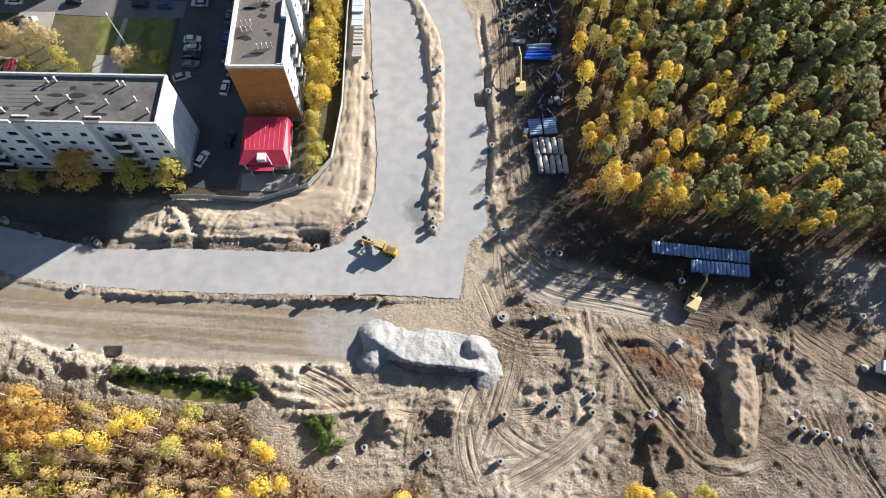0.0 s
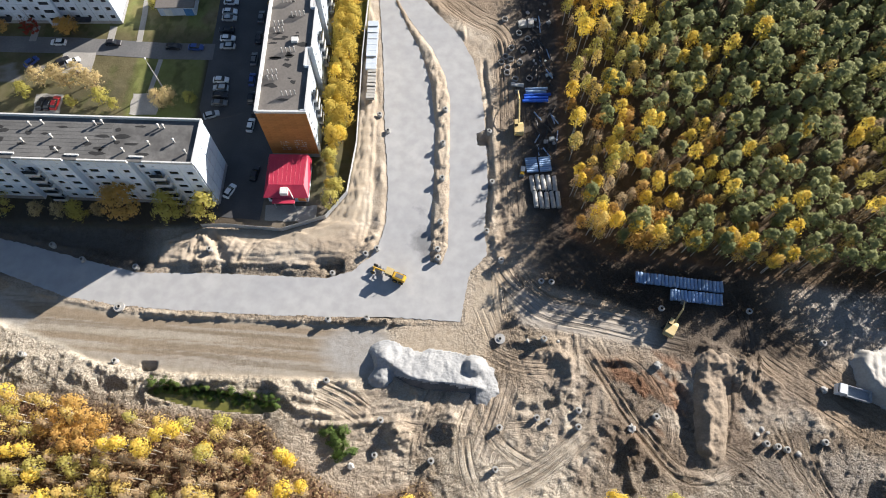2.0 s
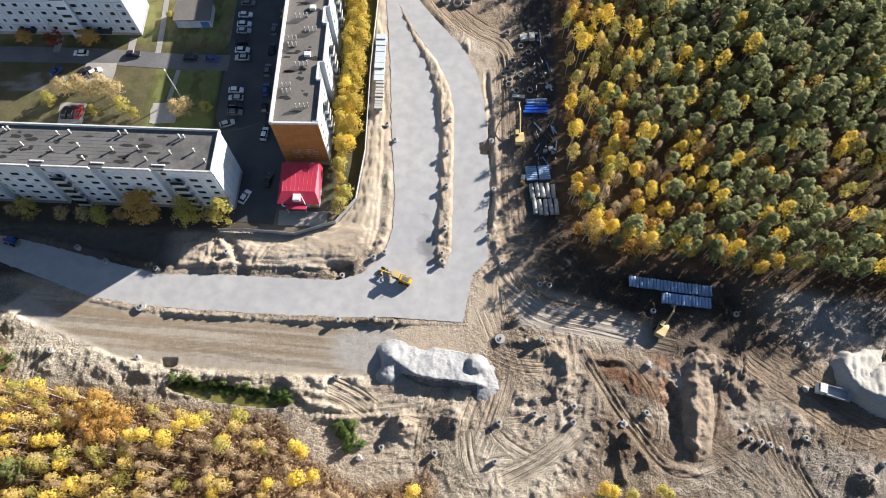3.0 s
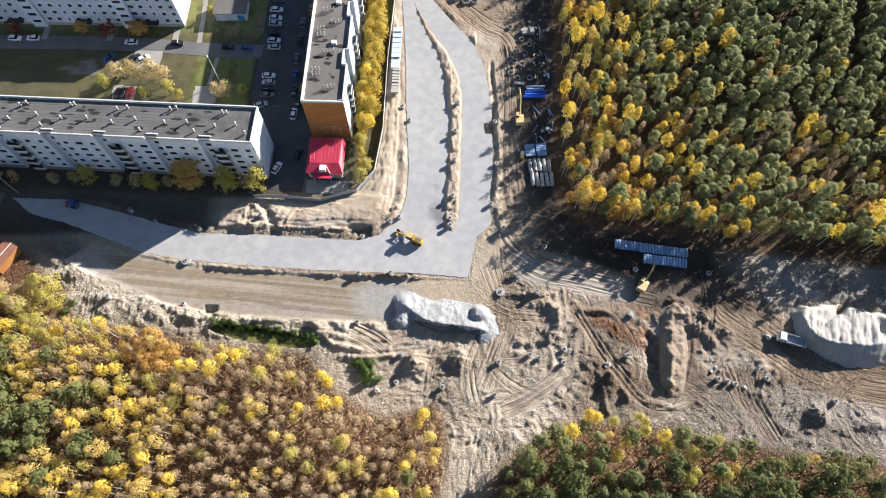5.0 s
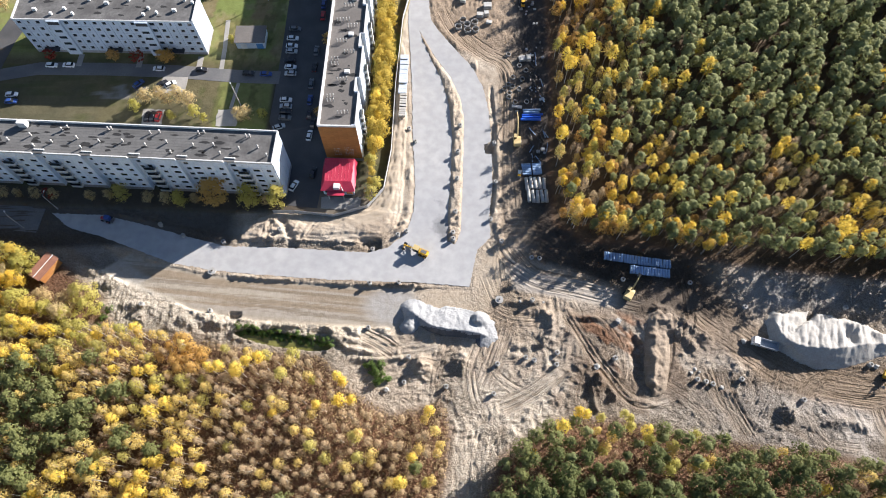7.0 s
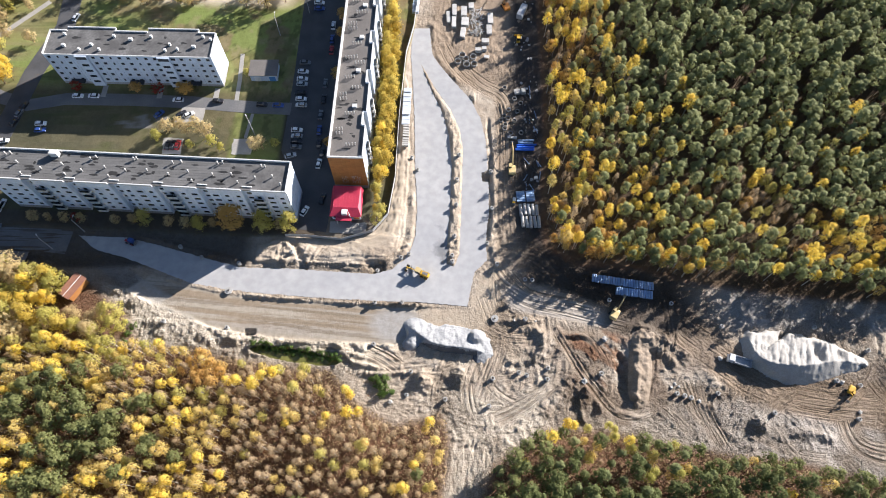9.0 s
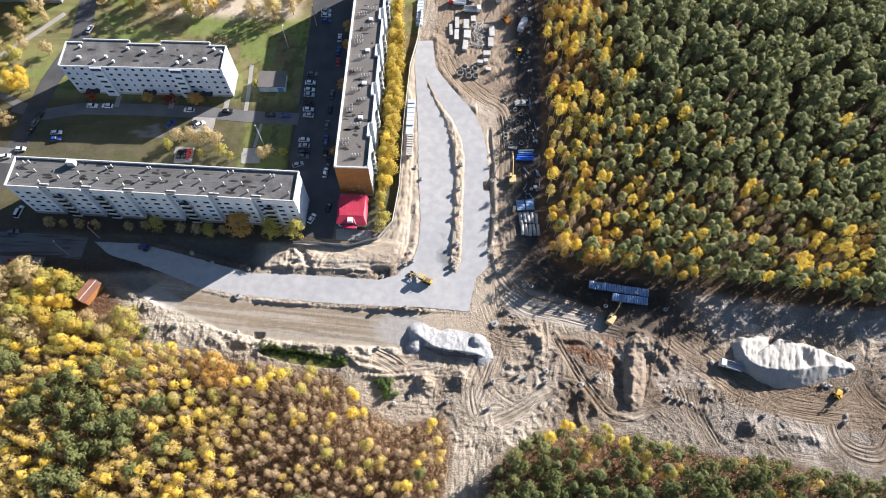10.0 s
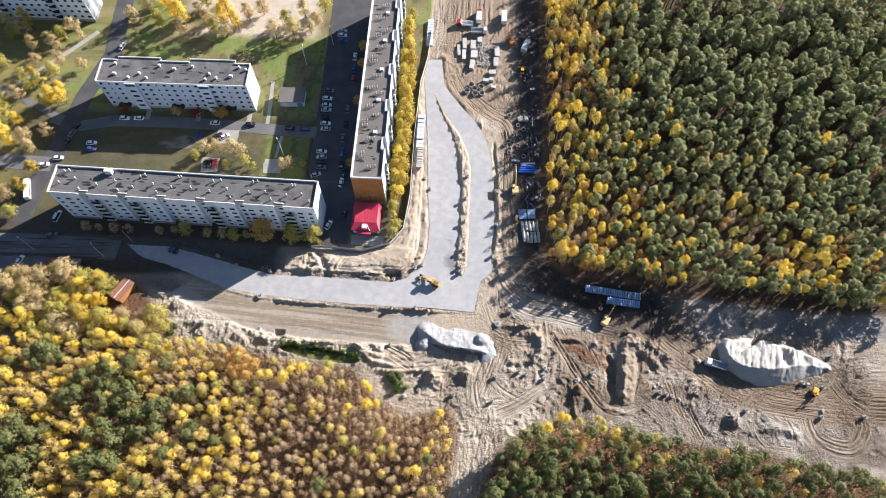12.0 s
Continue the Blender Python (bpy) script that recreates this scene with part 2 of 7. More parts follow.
L_YELLOW = foliage("yellow_leaves", [(0.70, 0.50, 0.085), (0.8, 0.6, 0.1), (0.84, 0.69, 0.16), (0.77, 0.53, 0.11)], 0.55)
L_TAN = foliage("dry_leaves", [(0.35, 0.245, 0.155), (0.45, 0.33, 0.2), (0.54, 0.42, 0.25), (0.42, 0.28, 0.175)], 0.45)
L_DRY = foliage("faded_leaves", [(0.44, 0.33, 0.17), (0.55, 0.43, 0.22), (0.62, 0.51, 0.27), (0.52, 0.38, 0.2)], 0.5)
L_GOLD = foliage("golden_leaves", [(0.56, 0.39, 0.11), (0.66, 0.49, 0.15), (0.7, 0.56, 0.2), (0.62, 0.42, 0.13)], 0.5)
L_DULL = foliage("dull_golden_leaves", [(0.36, 0.26, 0.05), (0.5, 0.36, 0.06), (0.58, 0.45, 0.1), (0.44, 0.36, 0.08)], 0.45)
L_OLIVE = foliage("yellow_green_leaves", [(0.38, 0.36, 0.1), (0.5, 0.45, 0.12), (0.58, 0.51, 0.16), (0.44, 0.4, 0.14)], 0.55)
L_ORANGE = foliage("orange_leaves", [(0.5, 0.3, 0.09), (0.6, 0.38, 0.11), (0.64, 0.44, 0.15), (0.5, 0.28, 0.1)], 0.55)
L_GREEN = foliage("green_leaves", [(0.07, 0.12, 0.03), (0.1, 0.16, 0.04), (0.14, 0.2, 0.055), (0.11, 0.15, 0.04)], 0.4)
L_RED = foliage("red_leaves", [(0.2, 0.03, 0.02), (0.3, 0.05, 0.03), (0.25, 0.06, 0.03)], 0.3)

# ---- the ground ----
from mathutils.geometry import delaunay_2d_cdt

YARD = [(-32, 260), (-33.5, 124), (-36, 110), (-37, 80), (-36.8, 52), (-38.4, 37), (-43.5, 30.4), (-54, 26.8), (-67.8, 28), (-90, 27.5), (-150, 28.5), (-195, 29), (-420, 28), (-420, 260)]
GRAVEL = [(-147.2, 25.7), (-130.2, 25.5), (-118.4, 22.9), (-102.1, 18.8), (-88.2, 15.4), (-70.7, 15.5), (-42.1, 14.5), (-36.0, 16.4), (-31.9, 20.2), (-29.6, 24.6), (-28.4, 29.6), (-28.2, 39.6), (-29.9, 57.9), (-31.2, 80.2),
          (-34.1, 110.3), (-34.4, 124.2), (-27.2, 124.6), (-25.5, 110.8), (-21.8, 104.7), (-13.9, 94.3), (-9.4, 88.6), (-5.8, 80.0), (-3.7, 70.2), (-3.0, 59.2), (-3.0, 57.4), (-5.4, 56.0), (-5.0, 52.5), (-2.7, 52.2), (-2.4, 40.9), (-3.6, 28.3), (-3.0, 21.1), (-7.3, 16.3), (-9.6, 3.8),
          (-26.3, 4.8), (-41.3, 4.6), (-56.4, 5.0), (-75.9, 5.9), (-91.3, 7.0), (-104.7, 9.2), (-116.5, 13.4), (-128.4, 17.6), (-140.3, 20.6)]
MEDIAN = [(-29.8, 105.8), (-23.8, 93.9), (-17.3, 83.8), (-13.9, 75.3), (-12.4, 67.0), (-12.4, 40.4), (-12.8, 23.0), (-14.4, 18.2), (-17.0, 19.2), (-17.0, 30.1), (-16.4, 40.2), (-16.2, 58.6), (-17.6, 72.3), (-20.9, 83.6), (-25.5, 93.8)]
LOWER = [(-125.8, 5.9), (-115.0, 0.7), (-93.3, -6.2), (-76.0, -8.6), (-50.7, -9.6), (-30.8, -9.8), (-25.7, -7.4), (-27.2, 2.1), (-56.2, 3.4), (-75.7, 4.3), (-91.0, 5.2), (-109.0, 9.0), (-118.3, 11.4)]
WOOD_E = [(19, 260), (18.7, 129), (19.3, 97), (18.8, 68), (17, 47), (18, 27), (27.6, 21), (47.2, 20.5), (68.4, 15), (95.7, 12), (118.2, 10.5), (143.9, 10.5), (420, 8), (420, 260)]
WOOD_SW = [(-420, -15), (-184, -15.5), (-142.7, -12.5), (-114.7, -14), (-98, -15), (-82.9, -18), (-66, -19.6), (-53.8, -20.6), (-44.7, -30), (-32, -37), (-17.5, -33), (-14.5, -40), (-17.5, -63), (-30, -260), (-420, -260)]
WOOD_SE = [(-5.6, -62), (-0.1, -47), (15.7, -36.5), (35.5, -36.5), (53, -39.5), (72.3, -42.5), (93.5, -43.5), (110, -48), (131.9, -51), (420, -70), (420, -260), (0, -260)]
WOOD_W = [(-420, 9), (-191.9, 9), (-165, 14), (-142, 9), (-125, -3), (-120, -11), (-142, -13), (-420, -14)]
STRIP = [(-112, 10.2), (-91, 6.3), (-76, 5.2), (-56, 4.3), (-27.5, 3.4)]
# ridges of pushed-up soil: line, height, half-width
BERMS = [([(8.8, -4.1), (12.7, -3.4), (15.5, -5.6), (15.6, -9.5), (13.4, -12.9)], 1.5, 1.9), ([(0.8, -0.8), (4.3, -1.3), (8.5, -1.2), (13, -1.8)], 0.8, 1.3), ([(4.7, -15.4), (9, -14.6), (12.3, -14.2)], 0.9, 1.5),
         ([(-52.8, -11.2), (-47.8, -14), (-40, -15.2), (-31.8, -14.8)], 1.1, 1.3), ([(-51, -13.4), (-46, -17), (-38.6, -18.2), (-31, -17.6)], 1.1, 1.2), ([(-44, -20), (-36, -20.4), (-30, -19.4)], 0.9, 1.2),
         ([(48.2, -2.4), (54.5, -5), (59.5, -5.3)], 1.9, 3.2), ([(57.5, -13.5), (55, -10.5), (51, -9)], 1.2, 2.4), ([(20.5, -3), (24, -8), (28, -15)], 0.6, 1.4), ([(34, -24), (38, -30), (46, -31.5), (55, -28)], 0.7, 1.2),
         ([(26, -22), (26.6, -28), (27.4, -33)], 1.0, 1.2), ([(31, -19), (31.4, -25), (33, -30)], 1.0, 1.2), ([(88, -36), (96, -34), (104, -36)], 0.9, 2.6), ([(70, -3), (84, 2.5), (100, 1), (118, -3)], 0.7, 2.2)]
# dug-out boxes: centre, half sizes, depth
BOXES = [(-40.4, 16.9, 2.0, 2.1, 1.7), (-3.4, 54.3, 1.7, 1.8, 2.0), (-81.6, -7.6, 1.8, 1.1, 1.1), (-88.6, 17.2, 1.4, 1.2, 0.8)]
MOUNDS = [(-122, 2.0, 5.0, 2.4, 1.2), (-113, -4.5, 5.0, 3.4, 0.7), (-104, -8.0, 4.0, 3.0, 0.7), (-129, 5.4, 4.0, 2.0, 1.1), (-110, -9.5, 4, 2.5, 0.7), (-96, -10, 3.0, 2.4, 0.8), (-23.4, -21.6, 3.4, 3.6, 2.6), (-11.7, -20.6, 3.3, 3.4, 3.0), (-19.0, -19.2, 1.6, 1.4, 0.9), (27.0, -5.5, 6.5, 1.6, 1.0),
          (28.6, -24.0, 2.0, 6.5, 1.6), (56, -7.5, 5.5, 3.5, 2.0), (62, -10, 3.0, 3.0, 1.4), (66.5, -27.5, 3.0, 2.5, 1.2), (82.5, -32.0, 3.4, 3.4, 2.2), (10, -0.5, 7.0, 1.3, 0.9),
          (3.2, 85.5, 3.0, 3.0, 2.6), (-100, -11, 4, 3.0, 0.7), (-87, -10.6, 3.2, 1.9, 1.3), (-66, -10.8, 7, 1.2, 1.0)]
PITS = [(40.6, -15.5, 2.8, 11.5, 1.5), (-82.3, -8.2, 2.6, 1.3, 1.2), (-43.5, 17.6, 2.2, 1.6, 1.3), (6.0, -0.5, 2.0, 1.0, 0.7), (-28.8, -26.5, 2.2, 1.6, 0.8), (26.5, -6.5, 5, 1.2, 0.6)]
TRACKS = [([(-4, 10), (1, -6), (-1, -16), (-6, -30)], 4.0), ([(20, -2), (26, -14), (31, -22), (40, -31), (52, -27), (62, -18)], 2.6), ([(60, 0), (70, -9), (84, -19), (104, -24), (150, -26)], 7.0),
          ([(2, 16), (10, 8), (24, 5), (45, 0)], 5.0), ([(-60, -14), (-45, -15), (-30, -16)], 3.0), ([(60, -18), (64, -30), (72, -37)], 3.0), ([(110, -28), (112, -37), (122, -40), (128, -33), (127, -26)], 4.5),
          ([(-22, 118), (-16, 106), (-6, 96), (2, 90), (4, 76), (4, 50), (5, 30)], 4.0), ([(-2, -34), (10, -28), (22, -18)], 3.0), ([(-3, -40), (-8, -30), (-9, -20)], 2.5), ([(-6, -1), (2, -5.5), (9, -6.5), (14, -6)], 3.6), ([(-1, 20), (3, 13), (11, 8), (20, 7)], 3.0), ([(64, -20), (66, -30), (72, -42)], 3.4),
          ([(-24, -19), (-14, -20.5), (-4, -21), (8, -20)], 2.2), ([(88, -30), (90, -38), (96, -44)], 2.6), ([(120, -14), (124, -22), (132, -28)], 3.0), ([(-44, -12), (-36, -15), (-30, -19)], 3.4)]


TERRACE = [(-84, 17.6), (-70, 17.3), (-45, 16.8), (-38.5, 18.8), (-34, 23), (-32.2, 30), (-32.2, 60), (-34.4, 95), (-36.5, 100), (-37, 52), (-38.5, 37), (-43.5, 30.4), (-54, 26.8), (-74, 27.6), (-84, 24)]
SMOOTH = [[(-27, 2.6), (-27, -3), (-14, -4.5), (-4, -4), (0, 4), (6, 12), (2, 17), (-6, 15.5), (-9, 3)], [(2, 14), (12, 9), (30, 6), (46, 0), (38, -2.5), (20, 0.5), (4, 3)], [(-36, 60), (-33.6, 60), (-34, 30), (-42, 24), (-62, 23.5), (-74, 26.5), (-54, 26), (-44, 29.5), (-38.5, 36)]]


def curved(points, n=6):
    """A line bent smoothly through its points."""
    p, out = [points[0]] + list(points) + [points[-1]], []
    for k in range(1, len(p) - 2):
        for i in range(n):
            t = i / n
            out.append(tuple(0.5 * (2 * p[k][c] + (p[k + 1][c] - p[k - 1][c]) * t + (2 * p[k - 1][c] - 5 * p[k][c] + 4 * p[k + 1][c] - p[k + 2][c]) * t * t
                                    + (3 * p[k][c] - 3 * p[k + 1][c] + p[k + 2][c] - p[k - 1][c]) * t**3) for c in (0, 1)))
    return out + [tuple(points[-1])]


TRACKS = [(curved(line), half) for line, half in TRACKS]
r_track = random.Random(41)
LOOSE = []
for k in range(15):
    x, y, a = r_track.uniform(-24, 128), r_track.uniform(-36, -4), r_track.uniform(0, 6.283)
    turn, pts = r_track.uniform(-0.25, 0.25), []
    for i in range(9):
        pts.append((x, y))
        x, y, a = x + 3.6 * math.cos(a), y + 3.6 * math.sin(a), a + turn + r_track.uniform(-0.06, 0.06)
    LOOSE.append(pts)


def side_of(x, y, line):
    """Signed distance to a line, left positive, and the length along it."""
    best, along, run, sign = np.full(np.shape(x), 1e9), np.zeros(np.shape(x)), 0.0, np.ones(np.shape(x))
    for (x0, y0), (x1, y1) in zip(line, line[1:]):
        dx, dy = x1 - x0, y1 - y0
        size = math.hypot(dx, dy)
        t = np.clip(((x - x0) * dx + (y - y0) * dy) / size**2, 0, 1)
        d = np.hypot(x - x0 - t * dx, y - y0 - t * dy)
        closer = d < best
        best, along = np.where(closer, d, best), np.where(closer, run + t * size, along)
        sign = np.where(closer, np.sign((y - y0) * dx - (x - x0) * dy), sign)
        run += size
    return best * sign, along


def wheel_marks(s, a, offset, seed, wide=0.95):
    """Two grooves with thrown-up shoulders, wandering a little along their way."""
    mid = offset + 1.6 * (vnoise(a * 0.05, a * 0, seed) - 0.5)
    q = np.abs(s - mid)
    g = np.exp(-(((q - wide) / 0.3) ** 2))
    sh = np.exp(-(((q - wide - 0.62) / 0.3) ** 2)) + 0.7 * np.exp(-(((q - wide + 0.62) / 0.3) ** 2))
    return (-0.15 * g + 0.07 * sh) * step(0.2, 0.6, vnoise(a * 0.09, a * 0 + 3, seed + 5) + 0.25)


def bump_at(x, y, cx, cy, rx, ry, h, seed):
    d = np.hypot((x - cx) / rx, (y - cy) / ry) + 0.35 * (fbm(x * 0.35, y * 0.35, seed, 3) - 0.5)
    return h * (1 - step(0.1, 1.2, d)) * (0.45 + 1.05 * ridged(x * 0.8, y * 0.8, seed + 3, 4))


def ridged(x, y, seed, octaves=4):
    """Sharp-crested noise, 0 to 1."""
    wx, wy = x + 1.2 * (vnoise(x * 0.6, y * 0.6, seed + 7) - 0.5), y + 1.2 * (vnoise(x * 0.6, y * 0.6, seed + 8) - 0.5)
    total, amp, norm = 0, 1.0, 0.0
    for k in range(octaves):
        total, norm = total + amp * (1 - np.abs(2 * vnoise(wx * 2**k, wy * 2**k, seed + 13 * k) - 1)) ** 2, norm + amp
        amp *= 0.55
    return total / norm


def clod(x, y):
    """Broken, churned soil: furrows that run with a slowly turning grain, and lumps."""
    turn = 6.283 * vnoise(x * 0.022, y * 0.022, 77)
    across = x * np.cos(turn) + y * np.sin(turn)
    along = y * np.cos(turn) - x * np.sin(turn)
    furrow = ridged(across * 0.75, along * 0.12, 78, 2)
    patch = step(0.35, 0.65, vnoise(x * 0.06, y * 0.06, 79))
    lumpy = 0.45 + 0.55 * step(0.5, 0.75, vnoise(x * 0.06, y * 0.06, 80))
    return 0.62 * (furrow - 0.35) * patch + 1.0 * (ridged(x * 0.42, y * 0.42, 8, 5) - 0.35) * lumpy - 0.1


def dumps(x, y, cell, seed):
    """Rounded hummocks with sharp valleys between them, 0 to 1."""
    wx = x + 0.35 * cell * (fbm(x / cell * 1.7, y / cell * 1.7, seed + 1, 2) - 0.5)
    wy = y + 0.35 * cell * (fbm(x / cell * 1.7, y / cell * 1.7, seed + 2, 2) - 0.5)
    u, v = wx / cell, wy / cell
    i, j = np.floor(u), np.floor(v)
    best = np.zeros(np.shape(x))
    for a in (-1, 0, 1):
        for b in (-1, 0, 1):
            ci, cj = i + a, j + b
            d = np.hypot(u - ci - 0.15 - 0.7 * hash2(ci, cj, seed), v - cj - 0.15 - 0.7 * hash2(ci, cj, seed + 5))
            best = np.maximum(best, (0.35 + 0.65 * hash2(ci, cj, seed + 9)) * (1 - (d / (0.6 + 0.4 * hash2(ci, cj, seed + 13))) ** 1.6))
    return best


def along_line(x, y, line, reach):
    """side_of for the points within reach of a line; the others stay far off."""
    lx, ly = [q[0] for q in line], [q[1] for q in line]
    near = (x > min(lx) - reach) & (x < max(lx) + reach) & (y > min(ly) - reach) & (y < max(ly) + reach)
    d, a = np.full(np.shape(x), 1e3), np.zeros(np.shape(x))
    if near.any():
        d[near], a[near] = side_of(x[near], y[near], line)
    return d, a


def furrows(d, a, seed):
    """Ridges thrown up side by side along a way, joining and breaking off."""
    q = d / 1.3 + 0.9 * vnoise(a * 0.05, d * 0.12, seed) + 0.25 * vnoise(a * 0.3, d * 0.3, seed + 2)
    ridge_ = np.abs(2 * (q - np.floor(q)) - 1)
    return (ridge_ - 0.5) * (0.35 + 0.9 * vnoise(a * 0.12, d * 0.5, seed + 4))


def ground_parts(x, y):
    """Height and the zone weights of the ground."""
    yard = step(-0.8, 0.8, signed(x, y, YARD))
    road = signed(x, y, GRAVEL)
    island = signed(x, y, MEDIAN)
    low = signed(x, y, LOWER)
    wood = np.maximum.reduce([signed(x, y, w) for w in (WOOD_E, WOOD_SW, WOOD_SE, WOOD_W)])
    forest = step(-2.5, 2.0, wood)
    smooth = np.maximum.reduce([step(-0.8, 1.2, signed(x, y, q)) for q in SMOOTH])
    rough = (1 - 0.85 * smooth) * (1 - yard) * (1 - step(-1.5, 0.3, road) * (1 - step(-0.4, 0.6, island))) * (1 - step(-0.5, 1.0, low))
    z = 0.9 * yard + 0.3 * forest * fbm(x * 0.08, y * 0.08, 5, 3)
    z = z + rough * (1 - forest) * (0.45 * (fbm(x * 0.2, y * 0.2, 3, 3) - 0.45) + clod(x, y))
    # the spoil left beside the road, in the middle island and along the strip
    edge = rough * step(-4.6, -1.6, road) * (1 - step(-0.9, -0.1, road))
    heap = 1.5 * ridged(x * 0.42, y * 0.42, 21)
    small = dumps(x, y, 1.9, 24)
    z = z + edge * np.where(y < 3, 0.0, np.where(y > 26, 0.55, 0.8)) * (0.75 * heap + 0.6 * small) * (0.25 + 0.9 * step(0.35, 0.65, vnoise(x * 0.16, y * 0.16, 30))) * (x < -8)
    z = z + step(-0.3, 1.0, island) * (0.12 + 0.65 * heap + 0.55 * small)
    ds, along = near_line(x, y, STRIP)
    z = z + (1 - step(0.8, 1.5, ds)) * (0.08 + 0.5 * heap * step(0.4, 0.7, vnoise(along * 0.09, along * 0, 6)) + 0.12 * small) - (1 - step(0.3, 0.9, np.abs(ds - 1.4))) * 0.3 * (vnoise(along * 0.2, along * 0, 4) > 0.45)
    south = step(-14.0, -1.5, low) * (1 - step(-1.2, 0.0, low)) * step(-3.5, -5.5, y) * step(-31, -36, x)
    z = z + south * (0.5 * heap + 0.95 * dumps(x, y, 3.2, 25) + 0.45 * small + 0.1)
    broken = rough * (1 - forest) * step(-3, -7, y) * step(-30, -22, x)
    z = z + broken * (0.75 * dumps(x, y, 3.1, 26) * step(0.5, 0.68, vnoise(x * 0.07, y * 0.07, 27)) + 0.28 * small)
    for k, (line, h, half) in enumerate(BERMS):
        d, a = along_line(x, y, line, half + 2)
        z = z + h * (1 - step(0.05, 1.0, np.abs(d) / half + 0.5 * (fbm(x * 0.5, y * 0.5, 400 + k, 3) - 0.5))) * (0.55 + 0.75 * ridged(x * 0.55, y * 0.55, 420 + k, 3))
    for k, m in enumerate(MOUNDS):
        z = z + bump_at(x, y, *m, 31 + k)
    for k, m in enumerate(PITS):
        z = z - bump_at(x, y, *m, 61 + k)
    rut, trail = np.zeros(np.shape(x)), [np.zeros(np.shape(x)) for _ in range(3)]
    free = (1 - forest) * (1 - yard)
    for k, (line, half) in enumerate(TRACKS):
        d, a = along_line(x, y, line, half + 3)
        w = (1 - step(half * 0.55, half * 1.15, np.abs(d) + 1.4 * (fbm(x * 0.2, y * 0.2, 300 + k, 3) - 0.5))) * free * (0.35 + 0.65 * step(0.3, 0.6, vnoise(a * 0.08, a * 0, 320 + k)))
        w = w * step(0, 5, a) * (1 - step(a.max() - 5, a.max(), a))
        more = w > rut
        for c, v in enumerate((d + 1.3 * (vnoise(a * 0.04, a * 0, 340 + k) - 0.5), a + 700.0 * k, w)):
            trail[c] = np.where(more, v, trail[c])
        rut = np.maximum(rut, w)
        z = z * (1 - 0.7 * w) + 0.42 * w * furrows(d, a, 100 * k)
    for k, line in enumerate(LOOSE):
        d, a = along_line(x, y, line, 4)
        w = (np.abs(d) < 2.6) * free * step(0, 3, a) * (1 - step(26, 29, a))
        z = z * (1 - 0.35 * w * (np.abs(d) < 1.7)) + w * wheel_marks(d, a, 0.0, 700 + k)
        q = w * 0.6 * (np.abs(d) < 1.6)
        for c, v in enumerate((d, a + 900.0 * k, q)):
            trail[c] = np.where(q > rut, v, trail[c])
        rut = np.maximum(rut, q)
    # the sandy terrace cut off by the road, the shaded trench west of it, the bank along the eastern kerb
    inner = signed(x, y, TERRACE)
    drift = fbm(x * 0.13, y * 0.5, 52, 4) - 0.5
    z = z + 0.75 * step(-0.1, 0.4, inner + 1.2 * drift) + 0.35 * step(1.2, 1.7, inner + 3.0 * drift) + 0.35 * step(2.9, 3.4, inner + 5.0 * drift)
    z = z + step(0, 1, inner) * (0.5 * drift + 0.25 * ridged(x * 0.2, y * 0.75, 28, 3) * step(26, 20, y))
    gully, _ = along_line(x, y, [(-71, 25), (-68.5, 21), (-66, 15)], 4)
    z = z - 0.9 * (1 - step(0.5, 1.6, np.abs(gully)))
    east, ae = near_line(x, y, [(-1.2, 64), (-0.6, 40), (-1.6, 30), (0.4, 19)])
    z = z + (1 - step(0.5, 1.5, east)) * (0.1 + 0.3 * heap + 0.6 * small)
    ditch, _ = along_line(x, y, [(-3.0, 80), (-2.0, 64), (-1.7, 40), (-2.7, 30)], 4)
    z = z - 0.7 * (1 - step(0.4, 0.9, np.abs(ditch + 0.8 * (vnoise(x * 0.3, y * 0.3, 29) - 0.5))))
    trench = step(-1, 1, signed(x, y, [(-112, 24), (-88, 17.4), (-84, 18), (-84, 25), (-112, 27)]))
    z = z - 0.5 * trench
    # a bed under the laid stone
    bed = step(0.2, 1.2, road) * (1 - step(-1.0, -0.2, island))
    z = z * (1 - bed) - 0.35 * bed
    z = np.where(low > 0, z * 0.25, z)
    for bx, by, hx, hy, deep in BOXES:
        z = z - deep * (1 - step(0.85, 1.15, np.maximum(np.abs(x - bx) / hx, np.abs(y - by) / hy) + 0.2 * (vnoise(x, y, 66) - 0.5)))
    pond = (np.hypot((x + 66) / 15.0, (y + 15.0 + 0.13 * (x + 66)) / 2.2) < 1.0)
    z = np.where(pond, -0.9, z)
    return z, yard, forest, low, rut, smooth, island, pond, south, trail


GRID = []


def height(x, y):
    """The height of the built ground under a place."""
    xs, ys, zs = GRID
    i, j = int(np.clip(np.searchsorted(xs, x) - 1, 0, len(xs) - 2)), int(np.clip(np.searchsorted(ys, y) - 1, 0, len(ys) - 2))
    u, v = (x - xs[i]) / (xs[i + 1] - xs[i]), (y - ys[j]) / (ys[j + 1] - ys[j])
    return float((zs[j, i] * (1 - u) + zs[j, i + 1] * u) * (1 - v) + (zs[j + 1, i] * (1 - u) + zs[j + 1, i + 1] * u) * v)


def graded(lo, hi, fine, out):
    mid = np.arange(lo, hi + fine / 2, fine)
    a = lo - np.cumsum(np.geomspace(fine * 1.3, out / 6, 34))
    b = hi + np.cumsum(np.geomspace(fine * 1.3, out / 6, 34))
    return np.concatenate([a[::-1], mid, b])


